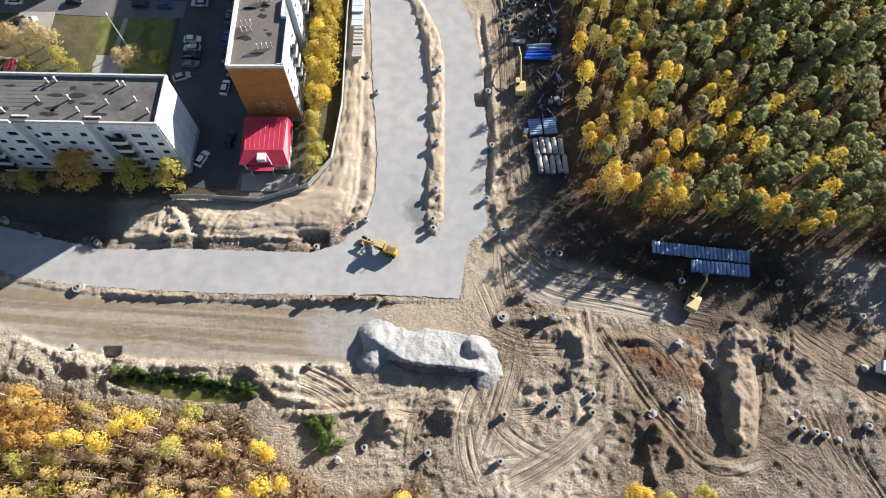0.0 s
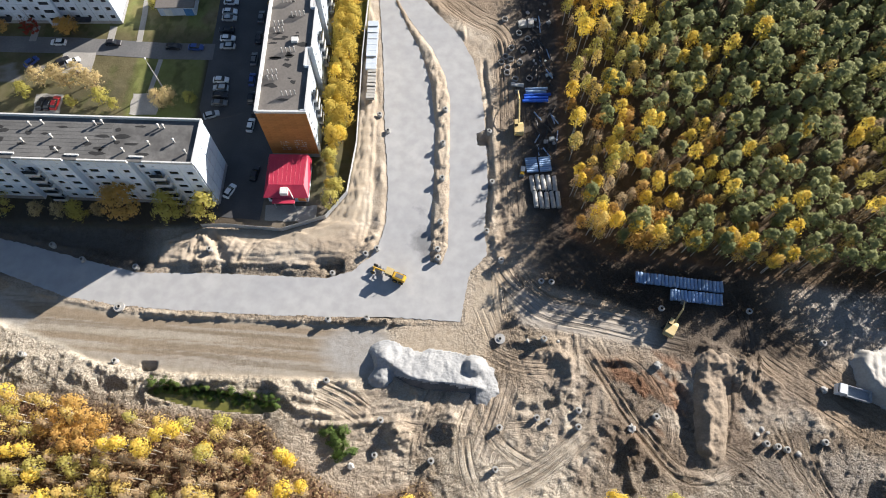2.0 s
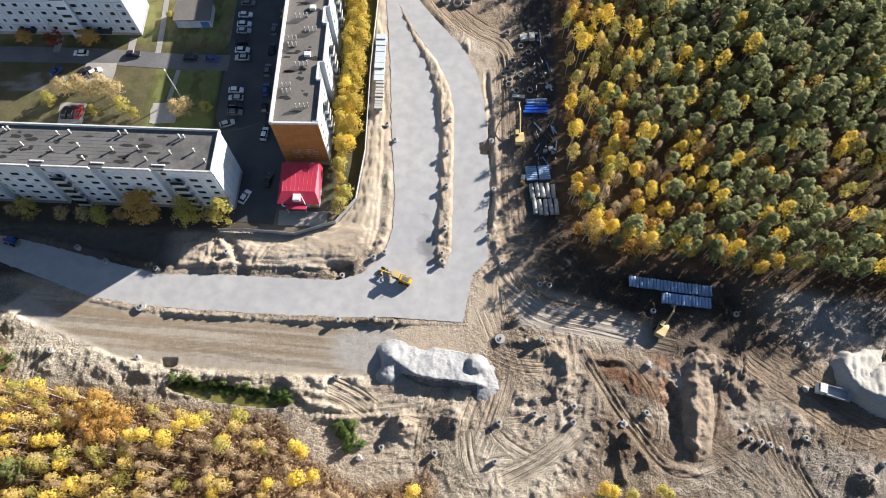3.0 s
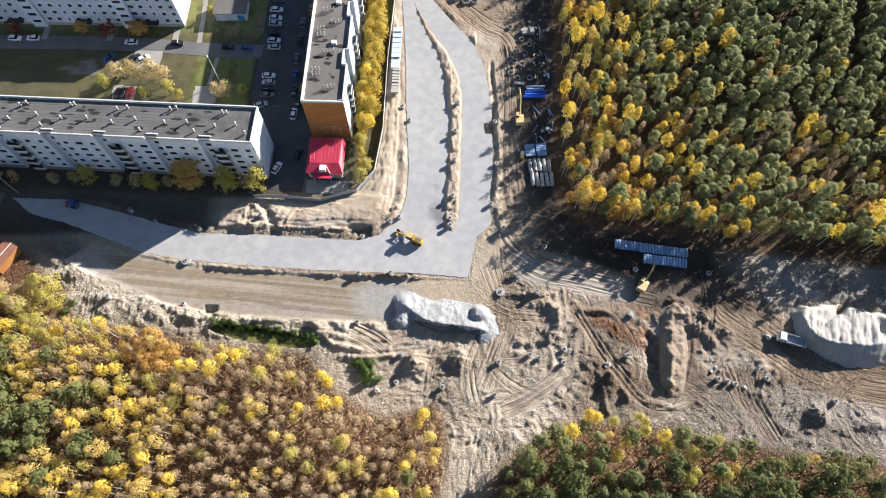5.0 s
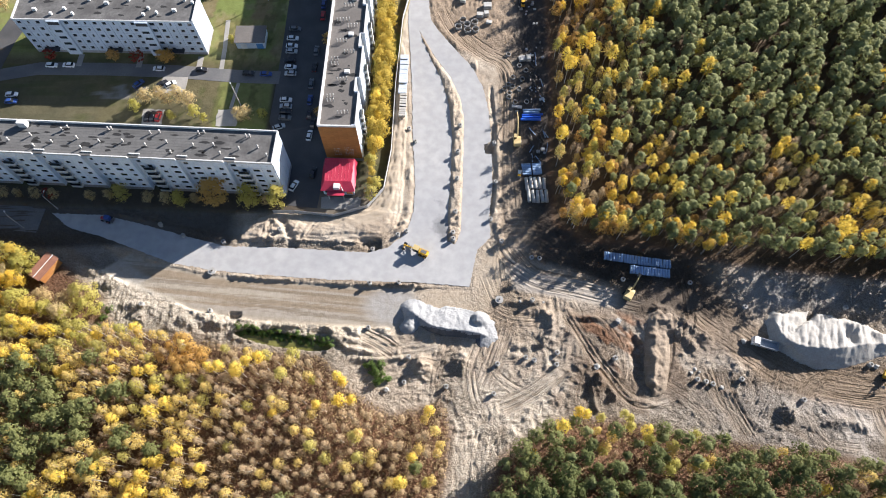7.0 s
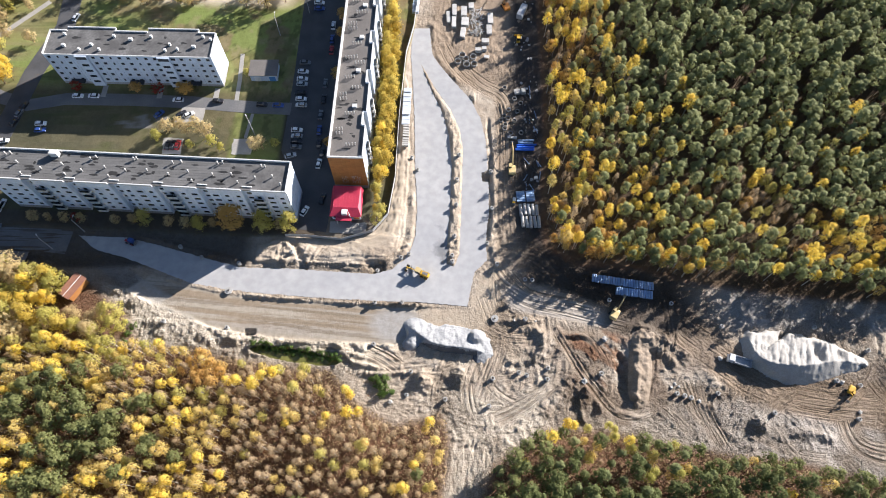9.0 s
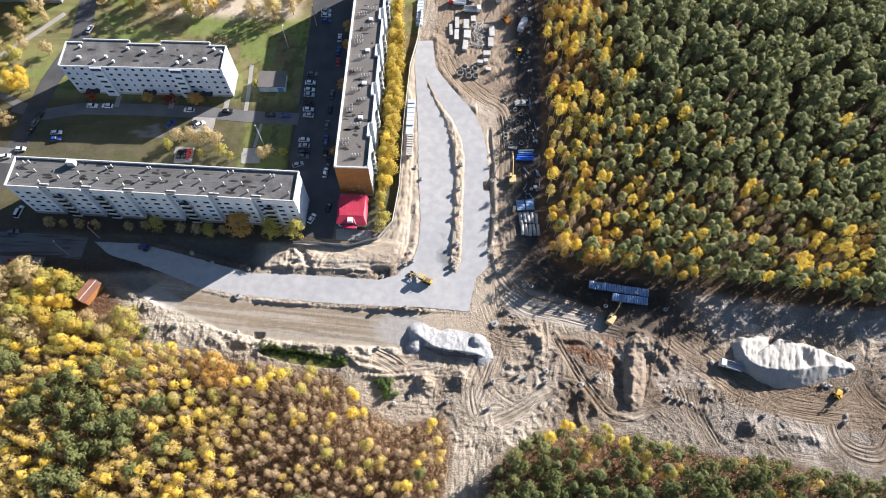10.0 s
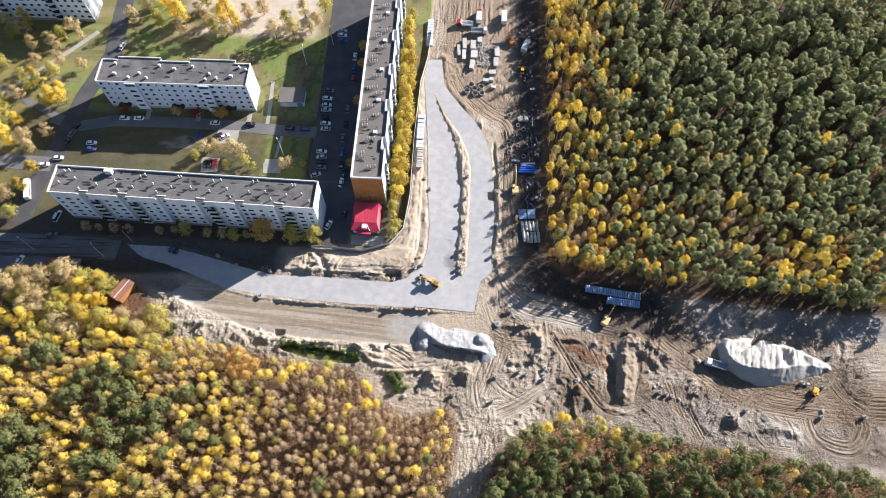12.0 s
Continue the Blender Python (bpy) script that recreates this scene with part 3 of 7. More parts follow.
def build_ground():
    xs = graded(-128, 128, 0.37, 2600)
    ys = np.concatenate([graded(-42, 30, 0.34, 2600)[:-34], np.arange(30.6, 132, 0.8), 132 + np.cumsum(np.geomspace(0.8, 430, 34))])
    X, Y = np.meshgrid(xs, ys)
    X, Y = X.ravel(), Y.ravel()
    z, yard, forest, low, rut, smooth, island, pond, south, trail = ground_parts(X, Y)
    col = np.empty((len(X), 3))

    def lay(weight, colour):
        nonlocal col
        w = np.clip(weight, 0, 1)[:, None]
        col = col * (1 - w) + np.array(colour) * w

    col[:] = (0.43, 0.365, 0.29)
    lay(step(0.4, 0.7, fbm(X * 0.05, Y * 0.05, 40, 4)) * 0.55, (0.33, 0.265, 0.20))
    lay(step(0.5, 0.75, fbm(X * 0.12, Y * 0.12, 41, 4)) * 0.6, (0.48, 0.43, 0.36))
    se = step(4, 20, X) * step(0, -8, Y)
    lay(se * 0.85, (0.34, 0.288, 0.232))
    lay(se * step(0.48, 0.6, fbm(X * 0.11, Y * 0.11, 47, 4)) * 0.9, (0.47, 0.418, 0.35))
    lay(step(16, 24, X) * step(70, 56, X) * step(0, -5, Y) * step(-31, -26, Y) * step(0.38, 0.55, fbm(X * 0.08, Y * 0.08, 64, 4)) * 0.75, (0.22, 0.165, 0.122))
    lay(se * step(0.55, 0.65, fbm(X * 0.3, Y * 0.3, 57, 4)) * 0.5, (0.24, 0.19, 0.15))
    lay(step(0.5, 0.62, fbm((X - Y) * 0.09, (X + Y) * 0.3, 48, 3)) * step(20, 26, X) * step(46, 38, X) * step(0, -6, Y) * step(-26, -18, Y) * 0.8, (0.25, 0.125, 0.07))
    lay(step(35, 80, X) * step(-23, -29, Y) * 0.8, (0.45, 0.415, 0.375))
    lay(step(95, 105, X) * step(-24, -28, Y) * step(0.45, 0.6, fbm(X * 0.12, Y * 0.12, 49, 3)) * 0.8, (0.18, 0.145, 0.112))
    lay(south, (0.68, 0.61, 0.50))
    lay(rut * 0.5, (0.40, 0.32, 0.24))
    lay(step(-30, -22, X) * step(26, 12, X) * step(-13, -17, Y) * step(0.3, 0.55, fbm(X * 0.1, Y * 0.1, 69, 4)) * 0.75, (0.53, 0.475, 0.395))
    lay(step(-30, -24, X) * step(10, 4, X) * step(92, 100, Y) * step(175, 165, Y) * 0.85, (0.29, 0.225, 0.165))
    haul, _ = along_line(X, Y, TRACKS[2][0], 14)
    lay((1 - step(5, 9, np.abs(haul) + 4 * (fbm(X * 0.1, Y * 0.1, 67, 3) - 0.5))) * 0.8, (0.285, 0.218, 0.155))
    lay(step(50, 58, X) * step(84, 74, X) * step(3, -3, Y) * step(-20, -14, Y) * 0.6, (0.25, 0.2, 0.155))
    lay(step(-1.5, 1.5, X) * step(16, 21, Y) * step(112, 90, Y) * 0.75, (0.25, 0.2, 0.15))
    lay(smooth * 0.7, (0.43, 0.36, 0.275))
    lay(smooth * step(0, 8, X) * 0.8, (0.39, 0.36, 0.325))
    lay(step(-1.5, 0.5, low), (0.368, 0.328, 0.268))
    skew = Y + 0.075 * X
    on = step(0, 1.5, low)
    lay(on * step(0.42, 0.58, fbm(X * 0.02, skew * 0.5, 43, 4)) * 0.9, (0.27, 0.215, 0.155))
    lay(on * step(0.52, 0.66, fbm(X * 0.02, skew * 1.1, 44, 4)) * 0.6, (0.39, 0.365, 0.325))
    lay(on * step(0.56, 0.66, fbm(X * 0.04, skew * 1.5, 56, 3)) * 0.6, (0.2, 0.165, 0.125))
    lay((1 - step(0.5, 1.1, np.hypot((X + 33) / 11, (Y + 3.5) / 7) + 0.5 * (fbm(X * 0.1, Y * 0.2, 63, 4) - 0.5))) * 0.85, (0.36, 0.35, 0.335))
    west = step(-0.5, 1.5, signed(X, Y, [(-152, 27), (-138, 20.5), (-127, 14.5), (-119, 9.5), (-109, 4), (-115, 0.5), (-126, 5.5), (-136, 12), (-150, 21)]))
    lay(west, (0.36, 0.34, 0.31))
    # South edge of the east wood: its trees' cast shade darkened into the soil.
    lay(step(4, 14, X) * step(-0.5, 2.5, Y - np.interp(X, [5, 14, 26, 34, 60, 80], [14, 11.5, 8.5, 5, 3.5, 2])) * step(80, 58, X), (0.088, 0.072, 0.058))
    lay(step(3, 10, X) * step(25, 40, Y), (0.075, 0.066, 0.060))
    lay(step(66, 84, X) * step(-4, 2, Y), (0.34, 0.325, 0.305))
    # More of the wood's shadow, laid into the soil colour around the excavator.
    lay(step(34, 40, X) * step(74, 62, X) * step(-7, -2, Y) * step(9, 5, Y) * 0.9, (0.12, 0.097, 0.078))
    lay(step(-82, -90, X) * step(15, 18, Y - 0.06 * (X + 90)), (0.13, 0.112, 0.094))
    lay(forest, (0.22, 0.128, 0.08))
    lay(forest * step(0.45, 0.7, fbm(X * 0.09, Y * 0.09, 45, 3)) * 0.6, (0.17, 0.115, 0.07))
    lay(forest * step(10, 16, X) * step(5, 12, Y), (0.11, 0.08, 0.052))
    # Yard base painted dark for the blocks' shade, grass beyond painted as sunlit.
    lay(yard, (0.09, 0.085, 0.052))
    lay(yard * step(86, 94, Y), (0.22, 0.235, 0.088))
    lay(yard * step(-78, -80, X) * step(-101, -99, X) * step(57, 59, Y) * step(81, 79, Y), (0.16, 0.19, 0.06))
    lay(yard * step(0.42, 0.62, fbm(X * 0.06, Y * 0.06, 46, 4)) * (0.25 + 0.55 * step(84, 96, Y)), (0.21, 0.175, 0.08))
    lay(yard * step(88, 96, Y) * step(0.4, 0.6, fbm(X * 0.05, Y * 0.05, 50, 3)) * 0.8, (0.17, 0.225, 0.065))
    lay(yard * step(86, 94, Y) * step(0.52, 0.64, fbm(X * 0.1, Y * 0.1, 65, 5)) * 0.8, (0.2, 0.15, 0.09))
    lay(yard * step(0.55, 0.7, fbm(X * 0.2, Y * 0.2, 59, 4)) * (0.15 + 0.4 * step(84, 96, Y)), (0.26, 0.22, 0.13))
    lay(yard * step(0.56, 0.66, fbm(X * 0.33, Y * 0.33, 68, 4)) * 0.55, (0.075, 0.085, 0.03))
    lay(yard * step(-196, -204, X) * step(40, 46, Y) * 0.7, (0.24, 0.21, 0.075))
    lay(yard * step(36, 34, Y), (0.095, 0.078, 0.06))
    # Bare brown ground with the long block's cast shadow darkened into its colour.
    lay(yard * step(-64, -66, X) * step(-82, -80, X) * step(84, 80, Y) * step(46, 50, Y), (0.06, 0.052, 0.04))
    lay(yard * step(131, 137, Y) * step(-152, -142, X) * step(-82, -90, X) * step(0.22, 0.36, fbm(X * 0.07, Y * 0.07, 53, 3)), (0.54, 0.47, 0.385))
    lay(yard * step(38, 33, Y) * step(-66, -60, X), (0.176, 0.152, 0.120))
    lay(yard * (np.hypot((X + 133) / 11, (Y - 74) / 3.2) < 1) * step(0.5, 0.6, fbm(X * 0.25, Y * 0.25, 54, 3)), (0.208, 0.200, 0.184))
    lay(pond.astype(float), (0.128, 0.120, 0.048))
    bank = step(-1.0, 1.0, signed(X, Y, [(-135, 8.5), (-125, 6), (-113.6, 1.5), (-102, -3), (-92, -7.5), (-82, -8), (-80, -13), (-86, -10.6), (-101, -13), (-116, -12), (-121, -4), (-126, 1), (-134, 5)]))
    lay(bank * 0.9, (0.68, 0.615, 0.515))
    rugged = np.clip(1 - 0.85 * step(-1, 0.5, low) - 0.6 * smooth - 0.55 * yard - 0.2 * rut, 0.1, 1) * (0.55 + 0.45 * step(0.42, 0.62, fbm(X * 0.07, Y * 0.07, 58, 3))) * (1 - 0.65 * step(0, 1.5, signed(X, Y, TERRACE))) * (1 - 0.6 * step(14, 24, Y))
    nx, ny = len(xs), len(ys)
    GRID.extend([xs, ys, z.reshape(ny, nx)])
    idx = np.arange(nx * ny).reshape(ny, nx)
    faces = np.stack([idx[:-1, :-1], idx[:-1, 1:], idx[1:, 1:], idx[1:, :-1]], -1).reshape(-1, 4)
    me = bpy.data.meshes.new("ground")
    me.vertices.add(len(X))
    me.vertices.foreach_set("co", np.stack([X, Y, z], -1).ravel())
    me.loops.add(faces.size)
    me.loops.foreach_set("vertex_index", faces.ravel())
    me.polygons.add(len(faces))
    me.polygons.foreach_set("loop_start", np.arange(0, faces.size, 4))
    me.polygons.foreach_set("use_smooth", np.ones(len(faces), bool))
    me.update(calc_edges=True)
    # Carries soil and grass tones together with the shade painted into them.
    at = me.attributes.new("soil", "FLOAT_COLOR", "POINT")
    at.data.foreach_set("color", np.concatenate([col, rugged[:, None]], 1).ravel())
    tr = me.attributes.new("trail", "FLOAT_VECTOR", "POINT")
    tr.data.foreach_set("vector", np.stack(trail, -1).ravel())
    me.materials.append(M_SOIL)
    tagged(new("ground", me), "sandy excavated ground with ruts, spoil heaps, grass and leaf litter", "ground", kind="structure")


build_ground()


def ragged(poly, gap, rough, seed):
    """The outline with points every gap metres, each pushed a little sideways."""
    r, out = random.Random(seed), []
    for (x0, y0), (x1, y1) in zip(poly, poly[1:] + poly[:1]):
        n = max(1, round(math.hypot(x1 - x0, y1 - y0) / gap))
        for k in range(n):
            t = k / n
            out.append((x0 + (x1 - x0) * t + r.uniform(-rough, rough), y0 + (y1 - y0) * t + r.uniform(-rough, rough)))
    return out


def slab(name, outline, holes, z, thick, mat, label, category):
    """A laid surface with a sloped edge."""
    loops = [outline] + holes
    flat, edges = [p for loop in loops for p in loop], []
    for loop in loops:
        k0 = len(edges)
        edges += [(k0 + k, k0 + (k + 1) % len(loop)) for k in range(len(loop))]
    pts, _, tris, *_ = delaunay_2d_cdt([Vector(p) for p in flat], edges, [], 0, 1e-5)
    cx = np.array([[sum(pts[i][a] for i in t) / 3 for a in (0, 1)] for t in tris])
    keep = inside(cx[:, 0], cx[:, 1], outline)
    for hole in holes:
        keep &= ~inside(cx[:, 0], cx[:, 1], hole)
    verts = [(p[0], p[1], z) for p in pts]
    faces = [tuple(t) for t, k in zip(tris, keep) if k]
    n0 = len(verts)
    verts += [(x, y, z) for x, y in flat]
    start = n0
    for loop in loops:
        n, base = len(loop), len(verts)
        verts += [(x, y, z - thick) for x, y in loop]
        faces += [(start + k, start + (k + 1) % n, base + (k + 1) % n, base + k) for k in range(n)]
        start += n
    ob = new(name, mesh_of(name, verts, faces, mat))
    return tagged(ob, label, category, kind="structure")


slab("road", ragged(GRAVEL, 0.7, 0.16, 1), [ragged(MEDIAN, 0.7, 0.2, 2)], 0.12, 0.6, M_GRAVEL, "pale grey crushed stone road bed under construction", "road")


def lane(points, width):
    """The outline of a lane of even width along a line."""
    left, right = [], []
    for k, (x, y) in enumerate(points):
        a, b = points[max(0, k - 1)], points[min(len(points) - 1, k + 1)]
        dx, dy = b[0] - a[0], b[1] - a[1]
        s = width / 2 / math.hypot(dx, dy)
        left.append((x - dy * s, y + dx * s))
        right.append((x + dy * s, y - dx * s))
    return left + right[::-1]


M_PATH = surface("pale_concrete_path", (0.30, 0.285, 0.26), (0.38, 0.36, 0.33), 0.3, 3.0, 0.95, bump=0.2, worldly=True)
M_OLDROAD = surface("worn_asphalt", (0.125, 0.125, 0.128), (0.18, 0.175, 0.17), 0.12, 2.0, 0.95, bump=0.25, worldly=True)
ASPHALT = [
    (ragged([(-80.5, 160), (-79.8, 92), (-80.2, 63), (-74.0, 47), (-72.0, 30.5), (-60.0, 29.5), (-58.8, 47), (-59.6, 160)], 3, 0.05, 5), 0.0, M_ASPHALT, "dark asphalt parking lane beside the long block"),
    (lane([(-194, 84), (-181, 80.2), (-167, 83.6), (-142, 84.0), (-118, 83.6), (-94, 82), (-79, 81.8)], 5.6), 0.004, M_OLDROAD, "worn asphalt courtyard drive"),
    (lane([(-179.8, 160), (-179, 146), (-177, 120), (-183.3, 96), (-187, 67), (-191, 50), (-192, 33)], 8.0), 0.008, M_ASPHALT, "asphalt drive past the end of the blocks"),
    (lane([(-420, 60), (-215, 61.5), (-187, 60.5)], 7.0), 0.012, M_OLDROAD, "worn asphalt side street"),
    (lane([(-420, 23), (-198, 24.5), (-175, 25.0), (-150, 23.0)], 9.0), -0.85, M_OLDROAD, "asphalt street ending at the works"),
    (lane([(-250, 112), (-220, 97.4), (-207, 91.9), (-193, 85)], 3.2), 0.016, M_OLDROAD, "asphalt footpath"),
    (lane([(-215, 100.8), (-199.7, 117.7), (-187, 133)], 2.2), 0.02, M_PATH, "pale footpath across the grass"),
    (lane([(-101.9, 108), (-101, 95), (-100.7, 85)], 1.6), 0.02, M_PATH, "pale footpath to the far block"),
    (lane([(-93.5, 79), (-94.6, 68)], 1.2), 0.02, M_PATH, "thin garden path"),
    (ragged([(-99, 60.5), (-91.5, 60.5), (-91.5, 67.5), (-99, 67.5)], 1.5, 0.3, 6), 0.022, M_PATH, "pale concrete play pad"),
    (ragged([(-124.5, 60), (-117.5, 60), (-118, 67), (-125.5, 67)], 1.5, 0.25, 7), 0.022, M_PATH, "pale parking pad"),
    (ragged([(-123, 74), (-112, 74.5), (-112, 81), (-121, 81.2)], 1.5, 0.2, 8), 0.022, M_PATH, "pale concrete parking pad"),
    (ragged([(-198, 9.5), (-164, 10.5), (-163, 19), (-198, 18.5)], 3, 0.2, 9), -0.6, M_OLDROAD, "worn asphalt yard by the street"),
    (lane([(-153, 90.5), (-153, 85)], 2.0), 0.02, M_PATH, "concrete walk to an entrance"),
    (lane([(-131, 90.5), (-131, 85)], 2.0), 0.02, M_PATH, "concrete walk to an entrance"),
    (lane([(-109, 90.5), (-109, 85)], 2.0), 0.02, M_PATH, "concrete walk to an entrance"),
    (ragged([(-58.8, 29.5), (-46.2, 29.0), (-45.8, 33.6), (-58.8, 33.8)], 1.5, 0.2, 10), 0.01, M_PATH, "pale concrete forecourt of the annex"),
]
for outline, dz, mat, label in ASPHALT:
    slab("pavement", outline, [], 0.9 + 0.07 + dz, 0.5, mat, label, "pavement")


def pile(name, x0, x1, y0, y1, gap, shape, mat, label, category="pile"):
    """A heap as a height field whose foot dips under the ground."""
    xs, ys = np.arange(x0, x1, gap), np.arange(y0, y1, gap)
    X, Y = np.meshgrid(xs, ys)
    Z = shape(X, Y)
    base = ground_parts(X.ravel(), Y.ravel())[0].reshape(X.shape)
    H = np.where(Z > 0.02, np.maximum(base, 0) * 0.3 + Z, base - 0.6)
    idx = np.arange(X.size).reshape(X.shape)
    keep = (Z[:-1, :-1] > 0) | (Z[1:, 1:] > 0) | (Z[:-1, 1:] > 0) | (Z[1:, :-1] > 0)
    faces = np.stack([idx[:-1, :-1], idx[:-1, 1:], idx[1:, 1:], idx[1:, :-1]], -1)[keep]
    used = np.unique(faces)
    remap = np.zeros(X.size, int)
    remap[used] = np.arange(len(used))
    verts = np.stack([X.ravel(), Y.ravel(), H.ravel()], -1)[used]
    me = mesh_of(name, verts.tolist(), remap[faces].tolist(), mat, True)
    return tagged(new(name, me), label, category)


def ridge(X, Y, line, crest, north, south):
    """A ridge along a line: its height falls off to either side at its own slope."""
    line = curved(line, 4)
    d, along = side_of(X, Y, line)
    runs = np.concatenate([[0], np.cumsum([math.hypot(q[0] - p[0], q[1] - p[1]) for p, q in zip(line, line[1:])])])
    h = np.interp(along, runs[::4], crest)
    return np.maximum(0, h - np.abs(d) * (south + (north - south) * step(-0.4, 0.4, d)))


def grey_heap(X, Y):
    a = ridge(X, Y, [(-23.6, -8.4), (-20.5, -10.1), (-16.4, -10.9), (-12.3, -11.2), (-6.1, -12.1), (-3.6, -12.6)], [2.3, 2.9, 3.0, 2.9, 2.6, 1.2], 0.36, 1.7)
    lobe = 2.7 * (1 - step(0.15, 1.15, np.hypot((X + 26.8) / 4.6, (Y + 5.2) / 4.2))) + 1.4 * (1 - step(0.2, 1.1, np.hypot((X + 28.0) / 3.0, (Y + 9.8) / 2.4)))
    dome = 3.1 * (1 - step(0.2, 1.1, np.hypot((X + 6.6) / 3.8, (Y + 7.6) / 3.4)))
    apron = 1.2 * (1 - step(0.3, 1.1, np.hypot((X + 4.6) / 4.0, (Y + 11.0) / 5.0)))
    hole = 1.6 * (1 - step(0.2, 1.0, np.hypot((X + 31.0) / 2.4, (Y + 6.4) / 3.0))) + 0.9 * (1 - step(0.1, 1.0, np.hypot((X + 25.4) / 1.6, (Y + 4.4) / 2.4))) + 1.0 * (1 - step(0.1, 1.0, np.hypot((X + 8.6) / 1.2, (Y + 7.2) / 1.5)))
    h = np.maximum.reduce([a, lobe, dome, apron]) + 0.25 * np.minimum(lobe, a) - hole
    return np.where(h > 0.05, h + 0.45 * (ridged(X * 0.3, Y * 0.3, 91) - 0.4) + 0.22 * (fbm(X * 0.8, Y * 0.8, 92, 3) - 0.5), 0)


def white_heap(X, Y):
    """Sand tipped load by load over a long ridge whose southern side has slid smooth."""
    line = [(84.5, -2.6), (82.8, -5.6), (83.4, -9.6), (86.2, -12.8), (93.8, -14.2), (99.9, -13.8), (105.2, -12.8), (110.4, -11.8), (116, -12.2)]
    crest = ridge(X, Y, line, [2.4, 3.0, 3.7, 4.5, 4.8, 4.6, 4.3, 3.8, 2.2], 0.22, 0.85)
    s, a = side_of(X, Y, curved(line, 4))
    lie = -0.35
    U, V = (X * math.cos(lie) + Y * math.sin(lie)) * 1.5, (Y * math.cos(lie) - X * math.sin(lie)) * 0.36
    loads = 0.75 * dumps(U, V, 2.6, 94) + 0.25 * dumps(U, V, 1.3, 95)
    northern = step(-0.9, 1.2, s)
    gully = np.exp(-(((X - 103.5) / 1.5) ** 2 + ((Y + 9.0) / 4.0) ** 2)) * 1.6 + np.exp(-(((X - 111.0) / 1.6) ** 2 + ((Y + 10.0) / 3.5) ** 2)) * 1.5 + np.exp(-(((X - 94.5) / 1.2) ** 2 + ((Y + 5.5) / 3.0) ** 2)) * 0.8
    h = crest - northern * (0.62 - 1.25 * loads) * np.minimum(1.0, crest * 0.42) - gully
    foot = signed(X, Y, [(83, -1.5), (89.7, -1.2), (96, -1.4), (101, -2.4), (108, -3.8), (115.6, -7.3), (121, -11), (121.5, -15.8), (112, -17.5), (105.3, -20), (95, -20.8), (89, -19), (83.8, -14.8), (80.8, -12.5), (80.2, -8), (80.6, -4)])
    h = np.maximum(0, h) * step(0, 2.2, foot + 1.6 * (fbm(X * 0.3, Y * 0.3, 98, 3) - 0.5))
    return h + np.where(h > 0, 0.25 * (ridged(X * 0.3, Y * 0.3, 96) - 0.4), 0)


def brown_heap(X, Y):
    """Earth thrown up load by load beside a pit, broader at its northern end."""
    h = np.maximum(ridge(X, Y, [(47.2, -4.5), (46.0, -10), (45.4, -17), (44.4, -24.5)], [2.0, 2.9, 2.9, 2.5], 0.55, 1.1), 2.3 * (1 - step(0.15, 1.1, np.hypot((X - 49.5) / 6.0, (Y + 6.5) / 4.5))))
    return np.where(h > 0.05, h * (0.45 + 0.5 * ridged(X * 0.3, Y * 0.3, 97, 3)) + np.minimum(h, 1) * (0.9 * dumps(X, Y, 2.4, 99) + 0.4 * dumps(X, Y, 1.1, 98)), 0)


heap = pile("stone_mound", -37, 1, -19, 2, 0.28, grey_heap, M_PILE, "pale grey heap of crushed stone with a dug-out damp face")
# Darker stone for the southern cut; the face's shade is in this colour.
heap.data.materials.append(surface("shaded_dark_stone", (0.075, 0.078, 0.085), (0.15, 0.15, 0.155), 0.5, 2.4, 0.9, bump=0.8, dist=0.25, worldly=True))
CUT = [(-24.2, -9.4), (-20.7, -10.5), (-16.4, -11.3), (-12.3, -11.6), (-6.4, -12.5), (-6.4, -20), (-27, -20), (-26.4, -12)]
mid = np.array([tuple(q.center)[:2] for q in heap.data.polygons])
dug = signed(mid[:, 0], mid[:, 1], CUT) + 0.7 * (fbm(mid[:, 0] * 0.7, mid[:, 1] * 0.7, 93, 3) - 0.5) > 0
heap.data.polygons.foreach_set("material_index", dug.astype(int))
pile("sand_mound", 76, 126, -24, 2, 0.28, white_heap, M_SANDPILE, "large white sand heap with rain-cut gullies")
pile("soil_mound", 36, 62, -34, 2, 0.34, brown_heap,
     surface("brown_earth", (0.22, 0.172, 0.125), (0.31, 0.25, 0.19), 0.3, 2.2, 0.95, bump=0.8, dist=0.25, worldly=True), "long heap of brown earth beside a pit")

# ---- apartment blocks ----
M_ORANGE_EDGE = surface("white_trim", (0.6, 0.6, 0.585), (0.68, 0.68, 0.665), 0.5, 4.0, 0.7, bump=0.05)
M_PLINTH = surface("grey_plinth", (0.3, 0.3, 0.31), (0.38, 0.38, 0.39), 0.4, 3.0, 0.9)
M_BLUEWHITE = surface("pale_blue_panel", (0.82, 0.88, 0.95), (0.86, 0.90, 0.95), 0.25, 3.0, 0.8, bump=0.1, vary=0.07)
M_DARK = surface("dark_opening", (0.03, 0.03, 0.035), (0.06, 0.06, 0.065), 0.8, 5.0, 0.8, bump=0.0)
M_TAR = surface("bitumen_patch", (0.018, 0.018, 0.019), (0.03, 0.03, 0.03), 0.6, 4.0, 0.95)
M_PALE = surface("faded_paint", (0.52, 0.46, 0.40), (0.60, 0.55, 0.5), 0.8, 5.0, 0.8)
SHARED = {}


